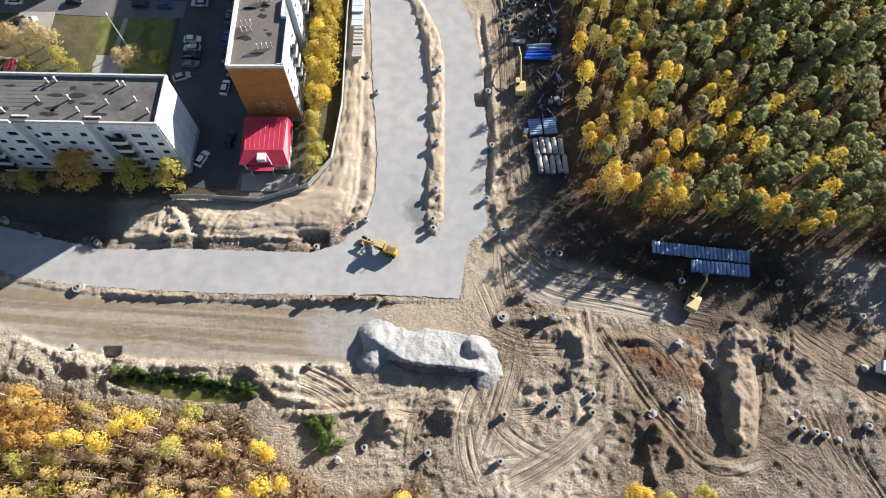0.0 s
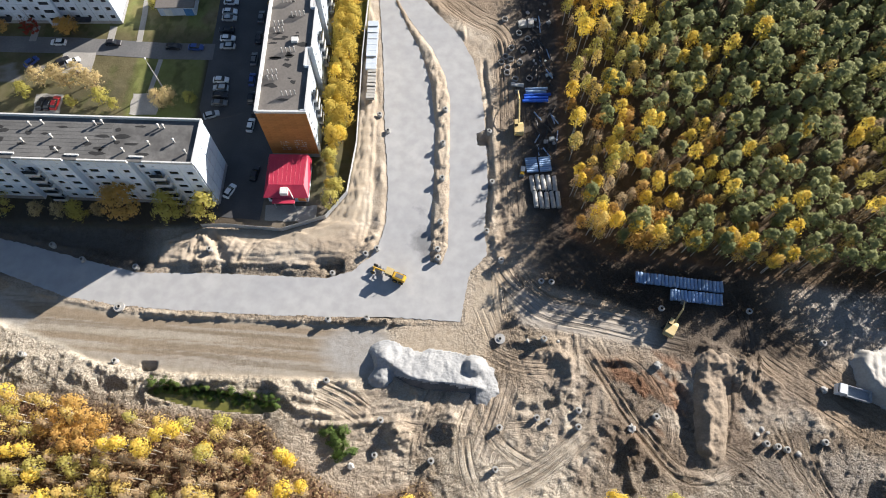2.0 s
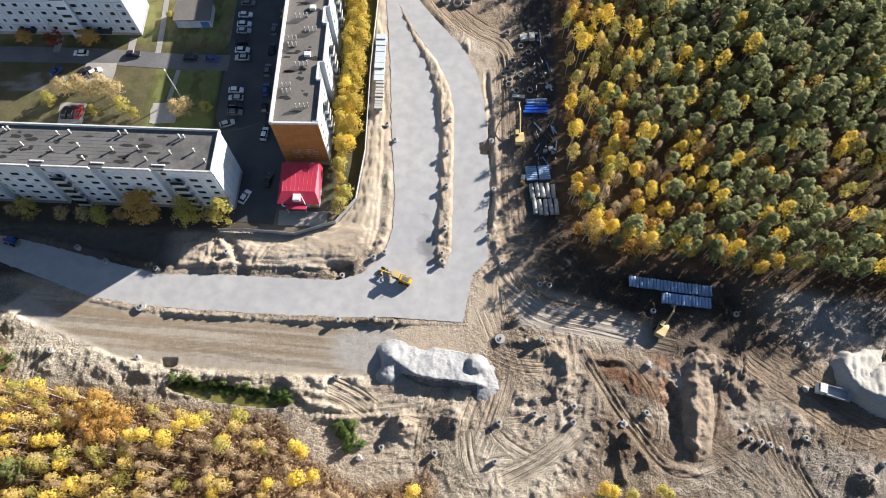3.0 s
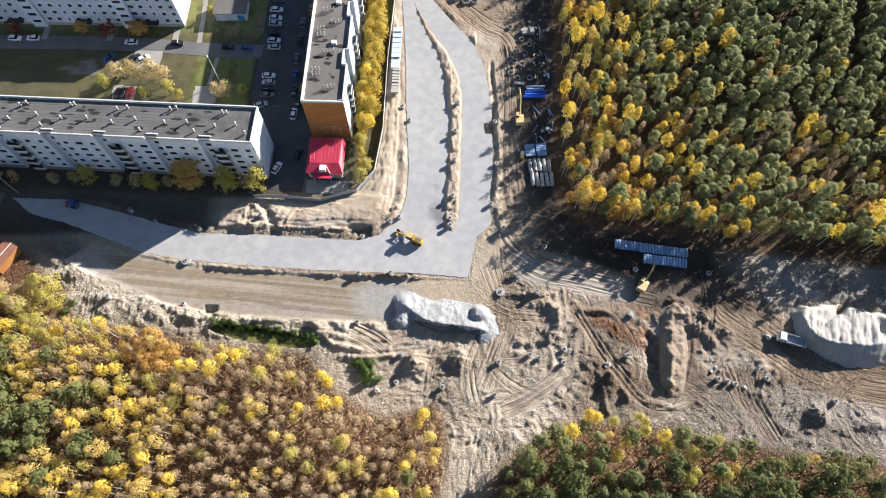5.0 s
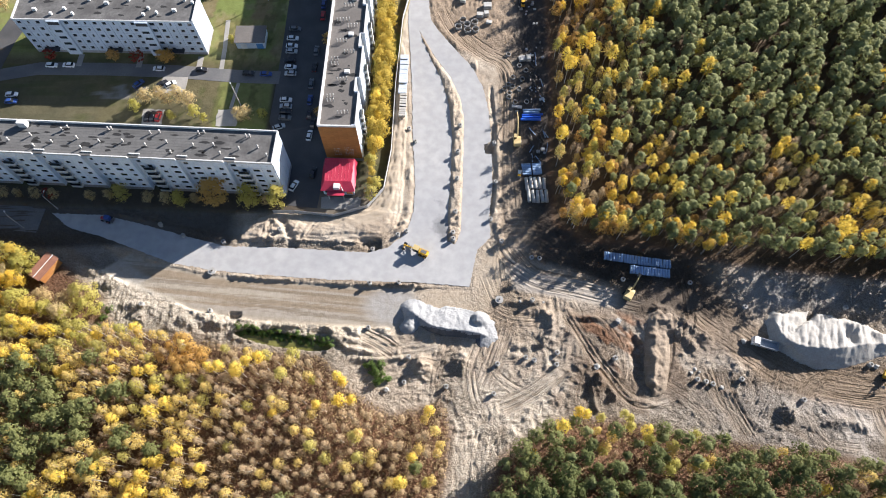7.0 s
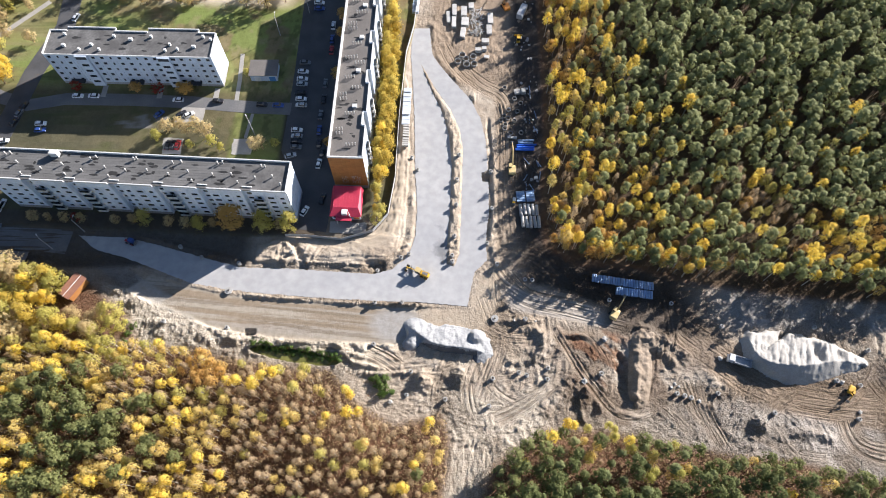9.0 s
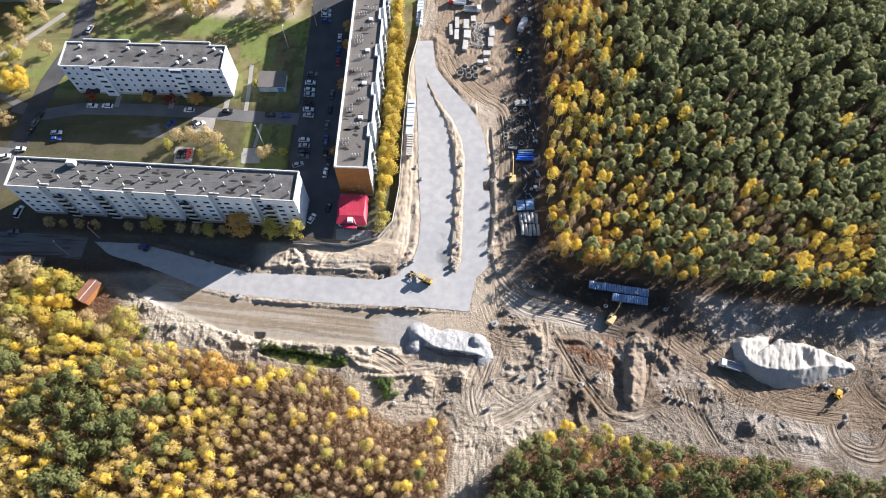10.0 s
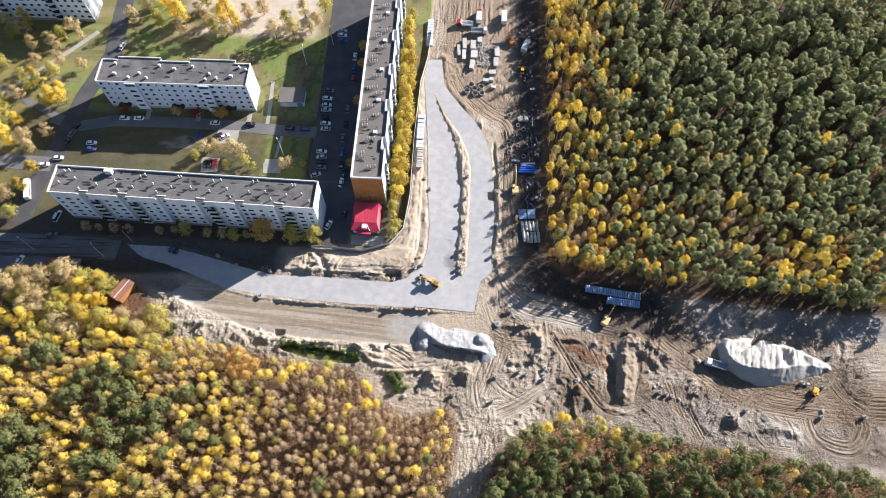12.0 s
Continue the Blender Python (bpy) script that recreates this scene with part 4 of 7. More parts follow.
def shared(key, build):
    """A mesh made once and used by all alike pieces."""
    if key not in SHARED:
        bm = build()
        me = bpy.data.meshes.new(str(key[0]))
        bm.to_mesh(me)
        bm.free()
        SHARED[key] = me
    return SHARED[key]


def panel_bm(w, h, hole=None, thick=0.22, gap=0.07):
    """A wall panel in the x-z plane facing -y, with a window hole and its reveal."""
    bm = bmesh.new()

    def ring(x0, x1, z0, z1, y):
        return [bm.verts.new(p) for p in ((x0, y, z0), (x1, y, z0), (x1, y, z1), (x0, y, z1))]

    def band(a, b):
        for k in range(4):
            bm.faces.new((a[k], a[(k + 1) % 4], b[(k + 1) % 4], b[k]))

    front, back = ring(gap, w - gap, gap, h - gap, 0), ring(gap, w - gap, gap, h - gap, thick)
    band(back, front)
    if hole:
        a, b = ring(*hole, 0), ring(*hole, thick)
        band(front, a)
        band(a, b)
    else:
        bm.faces.new(front)
    return bm


def frame_bm(w, h, bars):
    """A window frame as one closed ring."""
    bm = bmesh.new()
    f = 0.1
    rings = []
    for inset, y in ((0, 0), (f, 0), (f, 0.08), (0, 0.08)):
        rings.append([bm.verts.new(q) for q in ((inset, y, inset), (w - inset, y, inset), (w - inset, y, h - inset), (inset, y, h - inset))])
    for a, b in zip(rings, rings[1:] + rings[:1]):
        for k in range(4):
            bm.faces.new((a[k], a[(k + 1) % 4], b[(k + 1) % 4], b[k]))
    return bm


WINDOWS = {"win": (1.5, 1.45, 0.9, 1), "wide": (2.2, 1.5, 0.85, 2), "narrow": (0.9, 1.4, 0.9, 0), "vent": (0.6, 0.35, 1.1, 0), "door": (1.5, 2.1, 0.35, 1)}


def wall_panel(ob, m, w, h, kind, mat):
    """One panel with what sits in it; m: the place of its lower left corner."""
    if kind == "blank":
        part("panel", shared(("panel", w, h, mat.name), lambda: panel_bm(w, h)), mat, ob, at=m)
        return
    ww, wh, sill, bars = WINDOWS[kind]
    wh, x0 = min(wh, h - sill - 0.25), (w - ww) / 2
    part("panel", shared(("panel", w, h, kind, mat.name), lambda: panel_bm(w, h, (x0, x0 + ww, sill, sill + wh))), mat, ob, at=m)
    win = part("window", shared(("window_frame", ww, wh, bars), lambda: frame_bm(ww, wh, bars)), M_FRAME, ob, at=m @ pose(x0, 0.1, sill))
    part("pane", shared(("pane", ww, wh), lambda: boxed(0.05, ww - 0.05, 0.045, 0.065, 0.05, wh - 0.05)), M_GLASS, win)


def facade(ob, start, turn, widths, rows, pick, mat):
    """Panels side by side and row above row. rows: heights; pick(column, row): what the panel holds."""
    m0, x = pose(*start, 0, 0, turn), 0.0
    for c, w in enumerate(widths):
        z = 0.0
        for r, h in enumerate(rows):
            kind = pick(c, r)
            if kind:
                wall_panel(ob, m0 @ pose(x, -0.22, z), w, h, kind, M_PLINTH if r == 0 else mat)
            z += h
        x += w


def balcony(ob, m, w, deep, label="balcony with white ribbed parapet and dark glazing"):
    b = part("balcony", boxed(0, w, -deep, 0.1, -0.12, 0.06), M_CONCRETE, ob, label, at=m)
    bm = bmesh.new()
    n = 2 * max(4, int(w / 0.4))
    fold = [(w * k / n, -deep - (0.06 if k % 4 in (1, 2) else 0.0)) for k in range(n + 1)]
    loop = fold + [(x, y + 0.06) for x, y in fold[::-1]]
    lo, hi = [bm.verts.new((*q, 0.05)) for q in loop], [bm.verts.new((*q, 1.05)) for q in loop]
    for k in range(len(loop)):
        bm.faces.new((lo[k], lo[(k + 1) % len(loop)], hi[(k + 1) % len(loop)], hi[k]))
    for k in range(n):
        bm.faces.new((hi[k], hi[k + 1], hi[-k - 2], hi[-k - 1]))
    part("parapet", bm, M_ORANGE_EDGE, b)
    part("glazing", boxed(0.05, w - 0.05, -deep + 0.04, -deep + 0.09, 1.05, 2.45), M_GLASS, b)
    part("side_panel", boxed(-0.04, 0.04, -deep, 0.05, 0.05, 1.05), M_ORANGE_EDGE, b)
    part("side_panel", boxed(w - 0.04, w + 0.04, -deep, 0.05, 0.05, 1.05), M_ORANGE_EDGE, b)


def vent_bm(h, r):
    bm = bmesh.new()
    tube(bm, (0, 0, 0), (0, 0, h), r, r, 8)
    tube(bm, (0, 0, h), (0, 0, h + 0.18), r * 1.75, r * 1.75, 10)
    tube(bm, (0, 0, h + 0.18), (0, 0, h + 0.42), r * 1.75, r * 0.3, 10)
    return bm


def vents(ob, places, z, h=1.1, r=0.24):
    me = shared(("roof_vent", h, r), lambda: vent_bm(h, r))
    for x, y in places:
        part("roof_vent", me, M_CONCRETE, ob, at=pose(x, y, z), label="pale grey capped ventilation pipe")


def felt_patches(ob, x0, x1, y0, y1, z, count, seed):
    """Irregular tar repairs lying on the roof."""
    r = random.Random(seed)
    for k in range(count):
        cx, cy, n = r.uniform(x0, x1), r.uniform(y0, y1), 9
        a, b = r.uniform(0.6, 2.6), r.uniform(0.25, 0.9)
        pts = [(cx + a * r.uniform(0.45, 1) * math.cos(6.283 * i / n), cy + b * r.uniform(0.45, 1) * math.sin(6.283 * i / n)) for i in range(n)]
        part("tar_patch", prism(pts, z - 0.02, z + 0.012 + 0.004 * (k % 3)), M_TAR, ob, "black bitumen repair patch")


def felt_strips(ob, x0, x1, y0, y1, z, width, seed):
    """Overlapping felt rolls along x, each with its lap and its broken ends."""
    r, y = random.Random(seed), y0
    while y < y1 - 0.2:
        x = x0
        while x < x1 - 0.5:
            e = min(x1, x + r.uniform(7, 16))
            part("felt_strip", boxed(x + 0.03, e - 0.03, y + 0.035, min(y1, y + width) - 0.035, z - 0.02, z + 0.03), M_ROOF_VARY, ob)
            x = e
        y += width


M_ROOF_VARY = surface("felt_roll", (0.115, 0.113, 0.11), (0.155, 0.152, 0.148), 0.15, 2.0, 0.92, bump=0.2, vary=0.10)
ROWS5 = [1.6, 3.15, 3.15, 3.15, 3.15, 3.15, 2.5]
TOP = sum(ROWS5)
YZ = 0.9

# the long block whose shaded, stepped front faces the road
front = thing("apartment_block", -170.7, 36.2, YZ, -1.4, "five-storey pale blue-white panel apartment block with a stepped front", "building")
bays, x = [], 0.0
for k in range(13):
    w = 11.4 if k % 2 == 0 else 3.38
    bays.append((x, w, k % 2 == 0, k))
    x += w
LEN = x
part("wall", boxed(0, LEN, 1.72, 11.6, -0.8, TOP), M_JOINT, front)
for x0, w, out, k in bays:
    y0 = 0.0 if out else 1.5
    part("wall", boxed(x0 + 0.05, x0 + w - 0.05, y0 + 0.22, 1.8, -0.8, TOP - 0.01), M_JOINT, front)
    cols = [3.8, 3.8, 3.8] if out else [3.38]
    balc = out and k in (2, 4, 8, 12)

    def choose(c, r, balc=balc, out=out, k=k):
        if r == 0:
            return "blank"
        if r == len(ROWS5) - 1:
            return "vent"
        if not out:
            return "wide"
        return "door" if balc and c == 0 else ("wide" if (c + k) % 3 == 1 else "win")

    facade(front, (x0, y0 + 0.22, 0), 0, cols, ROWS5, choose, M_BLUEWHITE)
    if balc:
        for r in range(1, 6):
            balcony(front, pose(x0 + 0.3, y0 - 0.02, sum(ROWS5[:r]) + 0.25), 3.3, 1.3)
    if out and k > 0:
        part("panel", boxed(x0 - 0.02, x0 + 0.2, 0.05, 1.6, 0, TOP), M_BLUEWHITE, front)
    if out and k < 12:
        part("panel", boxed(x0 + w - 0.2, x0 + w + 0.02, 0.05, 1.6, 0, TOP), M_BLUEWHITE, front)
    # parapet blocks over the front
    n = 5 if out else 2
    for i in range(n):
        part("parapet_block", boxed(x0 + w * i / n + 0.05, x0 + w * (i + 1) / n - 0.05, y0 - 0.05, y0 + 0.35, TOP, TOP + (0.75 if out else 0.35), bevel=0.03), M_ORANGE_EDGE, front)
facade(front, (LEN - 0.22 + 0.22, 0.2, 0), 90, [2.85] * 4, ROWS5, lambda c, r: "blank", M_PANEL)
facade(front, (0.0, 11.6, 0), -90, [2.85] * 4, ROWS5, lambda c, r: "blank", M_PANEL)
facade(front, (LEN, 11.6, 0), 180, [LEN / 6] * 6, ROWS5, lambda c, r: "blank", M_PANEL)
part("roof", boxed(0.1, LEN - 0.1, 0.4, 11.6, TOP - 0.35, TOP + 0.02), M_ROOF, front)
for x0, w, out, k in bays:
    if out:
        part("roof", boxed(x0 + 0.1, x0 + w - 0.1, 0.2, 0.6, TOP - 0.3, TOP + 0.024), M_ROOF, front)
felt_strips(front, 0.6, LEN * 0.80, 0.9, 11.2, TOP + 0.02, 1.0, 5)
part("parapet", boxed(0, LEN, 11.55, 11.95, -0.3 + TOP, TOP + 0.8, bevel=0.03), M_ORANGE_EDGE, front)
part("parapet", boxed(LEN - 0.2, LEN + 0.24, 0.0, 11.9, -0.3 + TOP, TOP + 0.8, bevel=0.03), M_ORANGE_EDGE, front)
part("parapet", boxed(-0.24, 0.2, 0.0, 11.9, -0.3 + TOP, TOP + 0.8, bevel=0.03), M_ORANGE_EDGE, front)
rr = random.Random(3)
spots = []
for k in range(7):
    bx = 14.3 * k
    spots += [(bx + 4.2, 9.6), (bx + 5.7, 9.9), (bx + 3.0, 5.0), (bx + 9.5, 6.3), (bx + 11.8, 2.6)][: 5 if k != 3 else 4]
spots = [(min(LEN - 2, x + rr.uniform(-0.8, 0.8)), y + rr.uniform(-0.6, 0.4)) for x, y in spots]
vents(front, spots, TOP + 0.02, 1.2, 0.2)
felt_patches(front, 3, LEN * 0.88, 2, 10.5, TOP + 0.06, 64, 8)
part("roof_hatch", boxed(19.3, 22.0, 9.3, 11.0, TOP, TOP + 2.3, bevel=0.04), M_ORANGE_EDGE, front, "white roof access cabin")

# the block with the orange end wall, running away from the road
side = thing("apartment_block", -58.3, 48.0, YZ, 0, "five-storey white panel apartment block with an orange end wall", "building")
SL = 104.0
HS = [1.6, 3.15, 3.15, 3.15, 3.15, 3.15, 2.3]
TS = sum(HS)
part("wall", boxed(0.22, 10.8, 0.22, SL, -0.8, TS), M_JOINT, side)
part("end_wall", boxed(0.0, 12.0, 0.06, 0.4, 1.6, TS), M_PLINTH, side, "end wall behind orange cladding")
part("plinth", boxed(-0.05, 12.05, -0.05, 0.4, -0.8, 1.6), M_PLINTH, side, "grey rendered plinth")
tile_w, tile_h = 1.5, 1.05
cladding = part("cladding", boxed(0.02, 11.98, 0.03, 0.08, 1.62, TS - 0.02), M_BRICK, side, "weathered orange cladding")
tile = shared(("cladding_panel", 1), lambda: boxed(0.012, tile_w - 0.012, -0.03, 0.03, 0.012, tile_h - 0.012))
for i in range(8):
    for j in range(17):
        if 1.62 + (j + 1) * tile_h < TS:
            part("cladding_panel", tile, M_BRICK, cladding, at=pose(i * tile_w, 0.0, 1.62 + j * tile_h))
rr = random.Random(12)
for gx, gz, rows_, n in ((3.1, 3.6, 5, 4), (6.7, 3.4, 6, 5)):
    for a in range(rows_):
        for b in range(n):
            if rr.random() < 0.8:
                w = rr.uniform(0.25, 0.55)
                part("faded_bar", boxed(gx + b * 0.62, gx + b * 0.62 + w, -0.042, -0.03, gz + a * 0.85, gz + a * 0.85 + rr.uniform(0.12, 0.5)), M_PALE, side, "faded pale painted marks")
y, k = 0.4, 0
while y < SL - 2:
    w, deep = ((12.8, 0.0), (5.4, 1.3))[k % 2]
    xo = 12.0 - deep
    cols = [3.2] * 4 if k % 2 == 0 else [2.7] * 2
    part("wall", boxed(10.5, xo - 0.22, y, y + w, -0.8, TS - 0.01), M_JOINT, side)

    def choose(c, r, k=k):
        if r == 0:
            return "blank"
        if r == len(HS) - 1:
            return "vent"
        if k % 2:
            return "wide"
        return "door" if c == 2 else ("win" if c in (0, 3) else "blank")

    facade(side, (xo - 0.22, y, 0), 90, cols, HS, choose, M_PANEL)
    if k % 2 == 0:
        for r in range(1, 6):
            balcony(side, pose(xo + 0.02, y + 6.5, sum(HS[:r]) + 0.25, 0, 0, 90), 3.0, 1.1)
        part("parapet", boxed(xo - 0.4, xo + 0.1, y, y + w, TS - 0.2, TS + 0.9, bevel=0.03), M_ORANGE_EDGE, side)
        part("panel", boxed(xo - 1.4, xo - 0.02, y - 0.02, y + 0.2, 0, TS + 0.85), M_PANEL, side)
        part("panel", boxed(xo - 1.4, xo - 0.02, y + w - 0.2, y + w + 0.02, 0, TS + 0.85), M_PANEL, side)
        part("roof", boxed(10.4, xo - 0.3, y + 0.1, y + w - 0.1, TS - 0.3, TS + 0.03), M_ROOF, side)
    else:
        part("parapet", boxed(xo - 0.4, xo + 0.1, y, y + w, TS - 0.2, TS + 0.9, bevel=0.03), M_ORANGE_EDGE, side)
    y += w
    k += 1
M_ROOF2 = surface("brownish_felt", (0.135, 0.122, 0.112), (0.18, 0.165, 0.15), 0.12, 2.0, 0.92, bump=0.2)
part("roof", boxed(0.2, 10.5, 0.3, SL, TS - 0.3, TS + 0.026), M_ROOF2, side, "brown-grey felt roof")
part("parapet", boxed(-0.15, 0.6, 0.0, SL, TS - 0.3, TS + 0.9, bevel=0.03), M_ORANGE_EDGE, side)
part("parapet", boxed(-0.15, 12.1, -0.1, 0.4, TS, TS + 0.75, bevel=0.03), M_ORANGE_EDGE, side)
facade(side, (0.22, SL, 0), -90, [SL / 8] * 8, HS, lambda c, r: "blank", M_PANEL)
spots = []
for row, (yy, n, x0) in enumerate(((5.0, 4, 6.0), (9.5, 3, 2.2), (11.2, 3, 2.0), (17.8, 4, 4.6), (24.0, 3, 2.2), (26.0, 3, 2.0), (29.0, 4, 6.0), (33.5, 4, 3.2), (40.0, 4, 6.2), (42.4, 5, 2.4), (49.0, 4, 4.4), (56.0, 4, 2.2), (58.2, 4, 2.0), (64.0, 5, 4.6), (70.0, 4, 2.6), (73.0, 4, 6.0), (80.0, 5, 3.0), (87.0, 4, 5.0), (95.0, 4, 2.4))):
    spots += [(x0 + 1.0 * i, yy + 0.12 * i) for i in range(n)]
vents(side, spots, TS + 0.02, 1.35, 0.13)
felt_patches(side, 1.5, 9.5, 2, 100, TS + 0.03, 46, 9)
for k in range(6):
    part("lift_housing", boxed(6.6, 8.2, 20.5 + 15.5 * k, 21.9 + 15.5 * k, TS, TS + 0.9, bevel=0.05), M_ORANGE_EDGE, side, "low white roof hatch")

# the block across the courtyard
back = thing("apartment_block", -169.3, 91.2, YZ, 0.3, "five-storey white panel apartment block across the courtyard", "building")
NL, HN = 62.8, [1.2, 3.1, 3.1, 3.1, 3.1, 3.1]
TN = sum(HN)
part("wall", boxed(0.22, NL - 0.22, 0.22, 11.3, -0.8, TN), M_JOINT, back)
facade(back, (0, 0.22, 0), 0, [NL / 19] * 19, HN, lambda c, r: "blank" if r == 0 else ("wide" if c in (4, 14) else ("narrow" if c % 3 == 1 else "win")), M_PANEL)
facade(back, (NL - 0.22, 0, 0), 90, [2.9] * 4, HN, lambda c, r: "blank", M_PANEL)
facade(back, (0.22, 11.6, 0), -90, [2.9] * 4, HN, lambda c, r: "blank", M_PANEL)
part("roof", boxed(0.2, NL - 0.2, 0.2, 11.4, TN - 0.2, TN + 0.02), M_ROOF, back)
for a, b in ((6.5, 24.5), (37.0, 56.0)):
    part("wall", boxed(a, b, 11.3, 13.0, -0.8, TN), M_PANEL, back)
    part("roof", boxed(a + 0.1, b - 0.1, 11.2, 12.9, TN - 0.2, TN + 0.03), M_ROOF, back)
    part("parapet", boxed(a - 0.1, b + 0.1, 12.8, 13.15, TN - 0.2, TN + 0.6), M_ORANGE_EDGE, back)
for a, b in ((0, 6.4), (24.6, 36.9), (56.1, NL)):
    part("parapet", boxed(a, b, 11.2, 11.6, TN - 0.2, TN + 0.6), M_ORANGE_EDGE, back)
part("parapet", boxed(-0.1, 0.3, 0, 11.5, TN - 0.2, TN + 0.6), M_ORANGE_EDGE, back)
part("parapet", boxed(NL - 0.3, NL + 0.1, 0, 11.5, TN - 0.2, TN + 0.6), M_ORANGE_EDGE, back)
part("parapet", boxed(0.3, NL - 0.3, -0.1, 0.2, TN - 0.2, TN + 0.25), M_ORANGE_EDGE, back)
for a in (11.9, 42.6):
    part("stair_tower", boxed(a, a + 4.6, -0.9, 0.1, 0, TN + 0.1), M_PANEL, back, "projecting stair bay")
    # Flat dark panel in place of the open recess, its shade in the colour.
    part("loggia_opening", boxed(a + 0.3, a + 4.3, -0.95, -0.88, TN - 1.6, TN - 0.2), M_DARK, back)
    for r in range(4):
        part("stair_window", boxed(a + 1.0, a + 3.6, -0.95, -0.88, 2.2 + r * 3.1, 3.3 + r * 3.1), M_GLASS, back)
for a in (4.0, 27.0, 49.5):
    part("entrance_canopy", boxed(a, a + 5.5, -1.9, 0.0, 2.6, 2.85), M_DARK, back, "dark entrance canopy")
for x_, y_, s in ((6.5, 3.6, 1.3), (17.0, 4.2, 0.9), (13.0, 1.9, 0.7), (20.5, 2.0, 0.7), (24.5, 8.5, 0.9), (30.8, 7.0, 1.4), (38.5, 8.6, 0.8), (45.0, 2.2, 0.8), (46.2, 5.0, 0.8), (49.5, 3.0, 0.7), (55.0, 4.2, 1.4), (58.0, 9.0, 0.8), (61.0, 7.8, 0.8), (5.8, 9.0, 0.8)):
    part("chimney", boxed(x_, x_ + s, y_, y_ + 0.8, TN, TN + 1.2, bevel=0.04), M_ORANGE_EDGE, back, "white ventilation shaft")
felt_patches(back, 3, 60, 2, 10, TN + 0.02, 16, 10)

# a corner of one more block beyond the far road
corner = thing("apartment_block", -240.5, 138.5, YZ, 0.3, "pale blue panel apartment block seen at its corner", "building")
part("wall", boxed(0, 50.8, 0.22, 12, -0.8, 18), M_JOINT, corner)
facade(corner, (0, 0.22, 0), 0, [3.39] * 15, [1.5, 3.1, 3.1, 3.1, 3.1, 3.1], lambda c, r: "blank" if r == 0 else ("wide" if c % 4 == 2 else "win"), M_BLUEWHITE)
facade(corner, (50.8 - 0.22, 0, 0), 90, [3.0] * 4, [1.5, 3.1, 3.1, 3.1, 3.1, 3.1], lambda c, r: "blank", M_PANEL)
part("roof", boxed(-0.1, 51.0, 0, 12.1, 17.9, 18.3), M_ROOF, corner)
for c in (3, 10):
    for r in range(5):
        balcony(corner, pose(3.39 * c, -0.02, 1.7 + 3.1 * r), 3.2, 1.1)

# the red-roofed annex in front of the orange wall
annex = thing("annex", -53.1, 40.6, YZ, 0, "single-storey white annex with a crimson metal roof", "building")
part("wall", boxed(-5.0, 5.0, -5.8, 4.3, -0.5, 3.7), M_PANEL, annex)
bm = bmesh.new()
v = [bm.verts.new(p) for p in ((-5.6, -6.6, 3.6), (5.6, -6.6, 3.6), (5.6, 4.6, 3.6), (-5.6, 4.6, 3.6), (-4.4, -3.6, 5.0), (4.4, -3.6, 5.0), (4.8, 4.6, 5.8), (-4.8, 4.6, 5.8))]
for f in ((0, 1, 5, 4), (1, 2, 6, 5), (3, 0, 4, 7), (4, 5, 6, 7), (2, 3, 7, 6), (3, 2, 1, 0)):
    bm.faces.new([v[i] for i in f])
roof_red = part("roof", bm, M_RED, annex, "crimson sheet-metal roof")
for k in range(9):
    xk = -4.2 + 1.05 * k
    part("roof_seam", tubed((xk, -3.5, 5.02), (xk * 1.07, 4.5, 5.81), 0.03, sides=4), M_RED, roof_red)
part("dormer", boxed(-1.3, 0.6, -6.2, -4.4, 3.9, 5.2, bevel=0.05), M_FRAME, annex, "cream dormer over the entrance")
part("ladder", tubed((0.6, -4.6, 5.2), (1.9, -6.7, 3.4), 0.12, sides=5), M_FRAME, annex, "pale chute beside the dormer")
part("porch_roof", boxed(-3.4, 2.2, -8.0, -6.4, 3.1, 3.3, bevel=0.03), M_RED, annex)
for xk in (-3.0, 1.8):
    part("porch_column", tubed((xk, -7.6, -0.3), (xk, -7.6, 3.1), 0.13), M_CONCRETE, annex)
part("sign_board", boxed(3.0, 4.8, -6.8, -6.65, 2.2, 3.5), surface("orange_board", (0.55, 0.16, 0.04), (0.6, 0.22, 0.06), 1.0, 6.0, 0.6), annex, "orange sign board")
part("window", boxed(-4.4, -3.2, -5.88, -5.8, 1.2, 2.8), M_GLASS, annex)
part("window", boxed(2.6, 4.2, -5.88, -5.8, 1.0, 2.4), M_GLASS, annex)
part("door", boxed(-1.4, 0.2, -5.9, -5.8, -0.2, 2.2), M_DARK, annex)

shed = thing("transformer_house", -91.2, 98.4, YZ, 2, "small white transformer house with a blue corner and flat brown roof", "building")
part("wall", boxed(-5.2, 5.2, -3.6, 3.6, -0.5, 3.3), M_PANEL, shed)
part("roof", boxed(-5.6, 5.6, -4.0, 4.0, 3.3, 3.6, bevel=0.04), M_ROOF2, shed)
part("door", boxed(2.2, 4.6, -3.72, -3.6, 0, 2.5), surface("blue_paint", (0.05, 0.18, 0.42), (0.08, 0.24, 0.5), 0.6, 5, 0.6), shed, "blue metal double door")
part("door", boxed(-3.6, -1.4, -3.72, -3.6, 0, 2.5), M_FRAME, shed)

hut = thing("brick_hut", -142.6, 5.6, 0.4, 62, "small brick hut with a brown metal roof among trees", "building")
M_HUT = surface("brown_sheet", (0.26, 0.12, 0.08), (0.34, 0.17, 0.11), 0.5, 3, 0.6)
part("wall", boxed(-4.0, 4.0, -2.0, 2.0, -1.0, 3.0), M_BRICK, hut)
part("roof", prism([(-4.4, -2.4), (4.4, -2.4), (4.4, 2.4), (-4.4, 2.4)], 3.0, 3.25), M_HUT, hut)
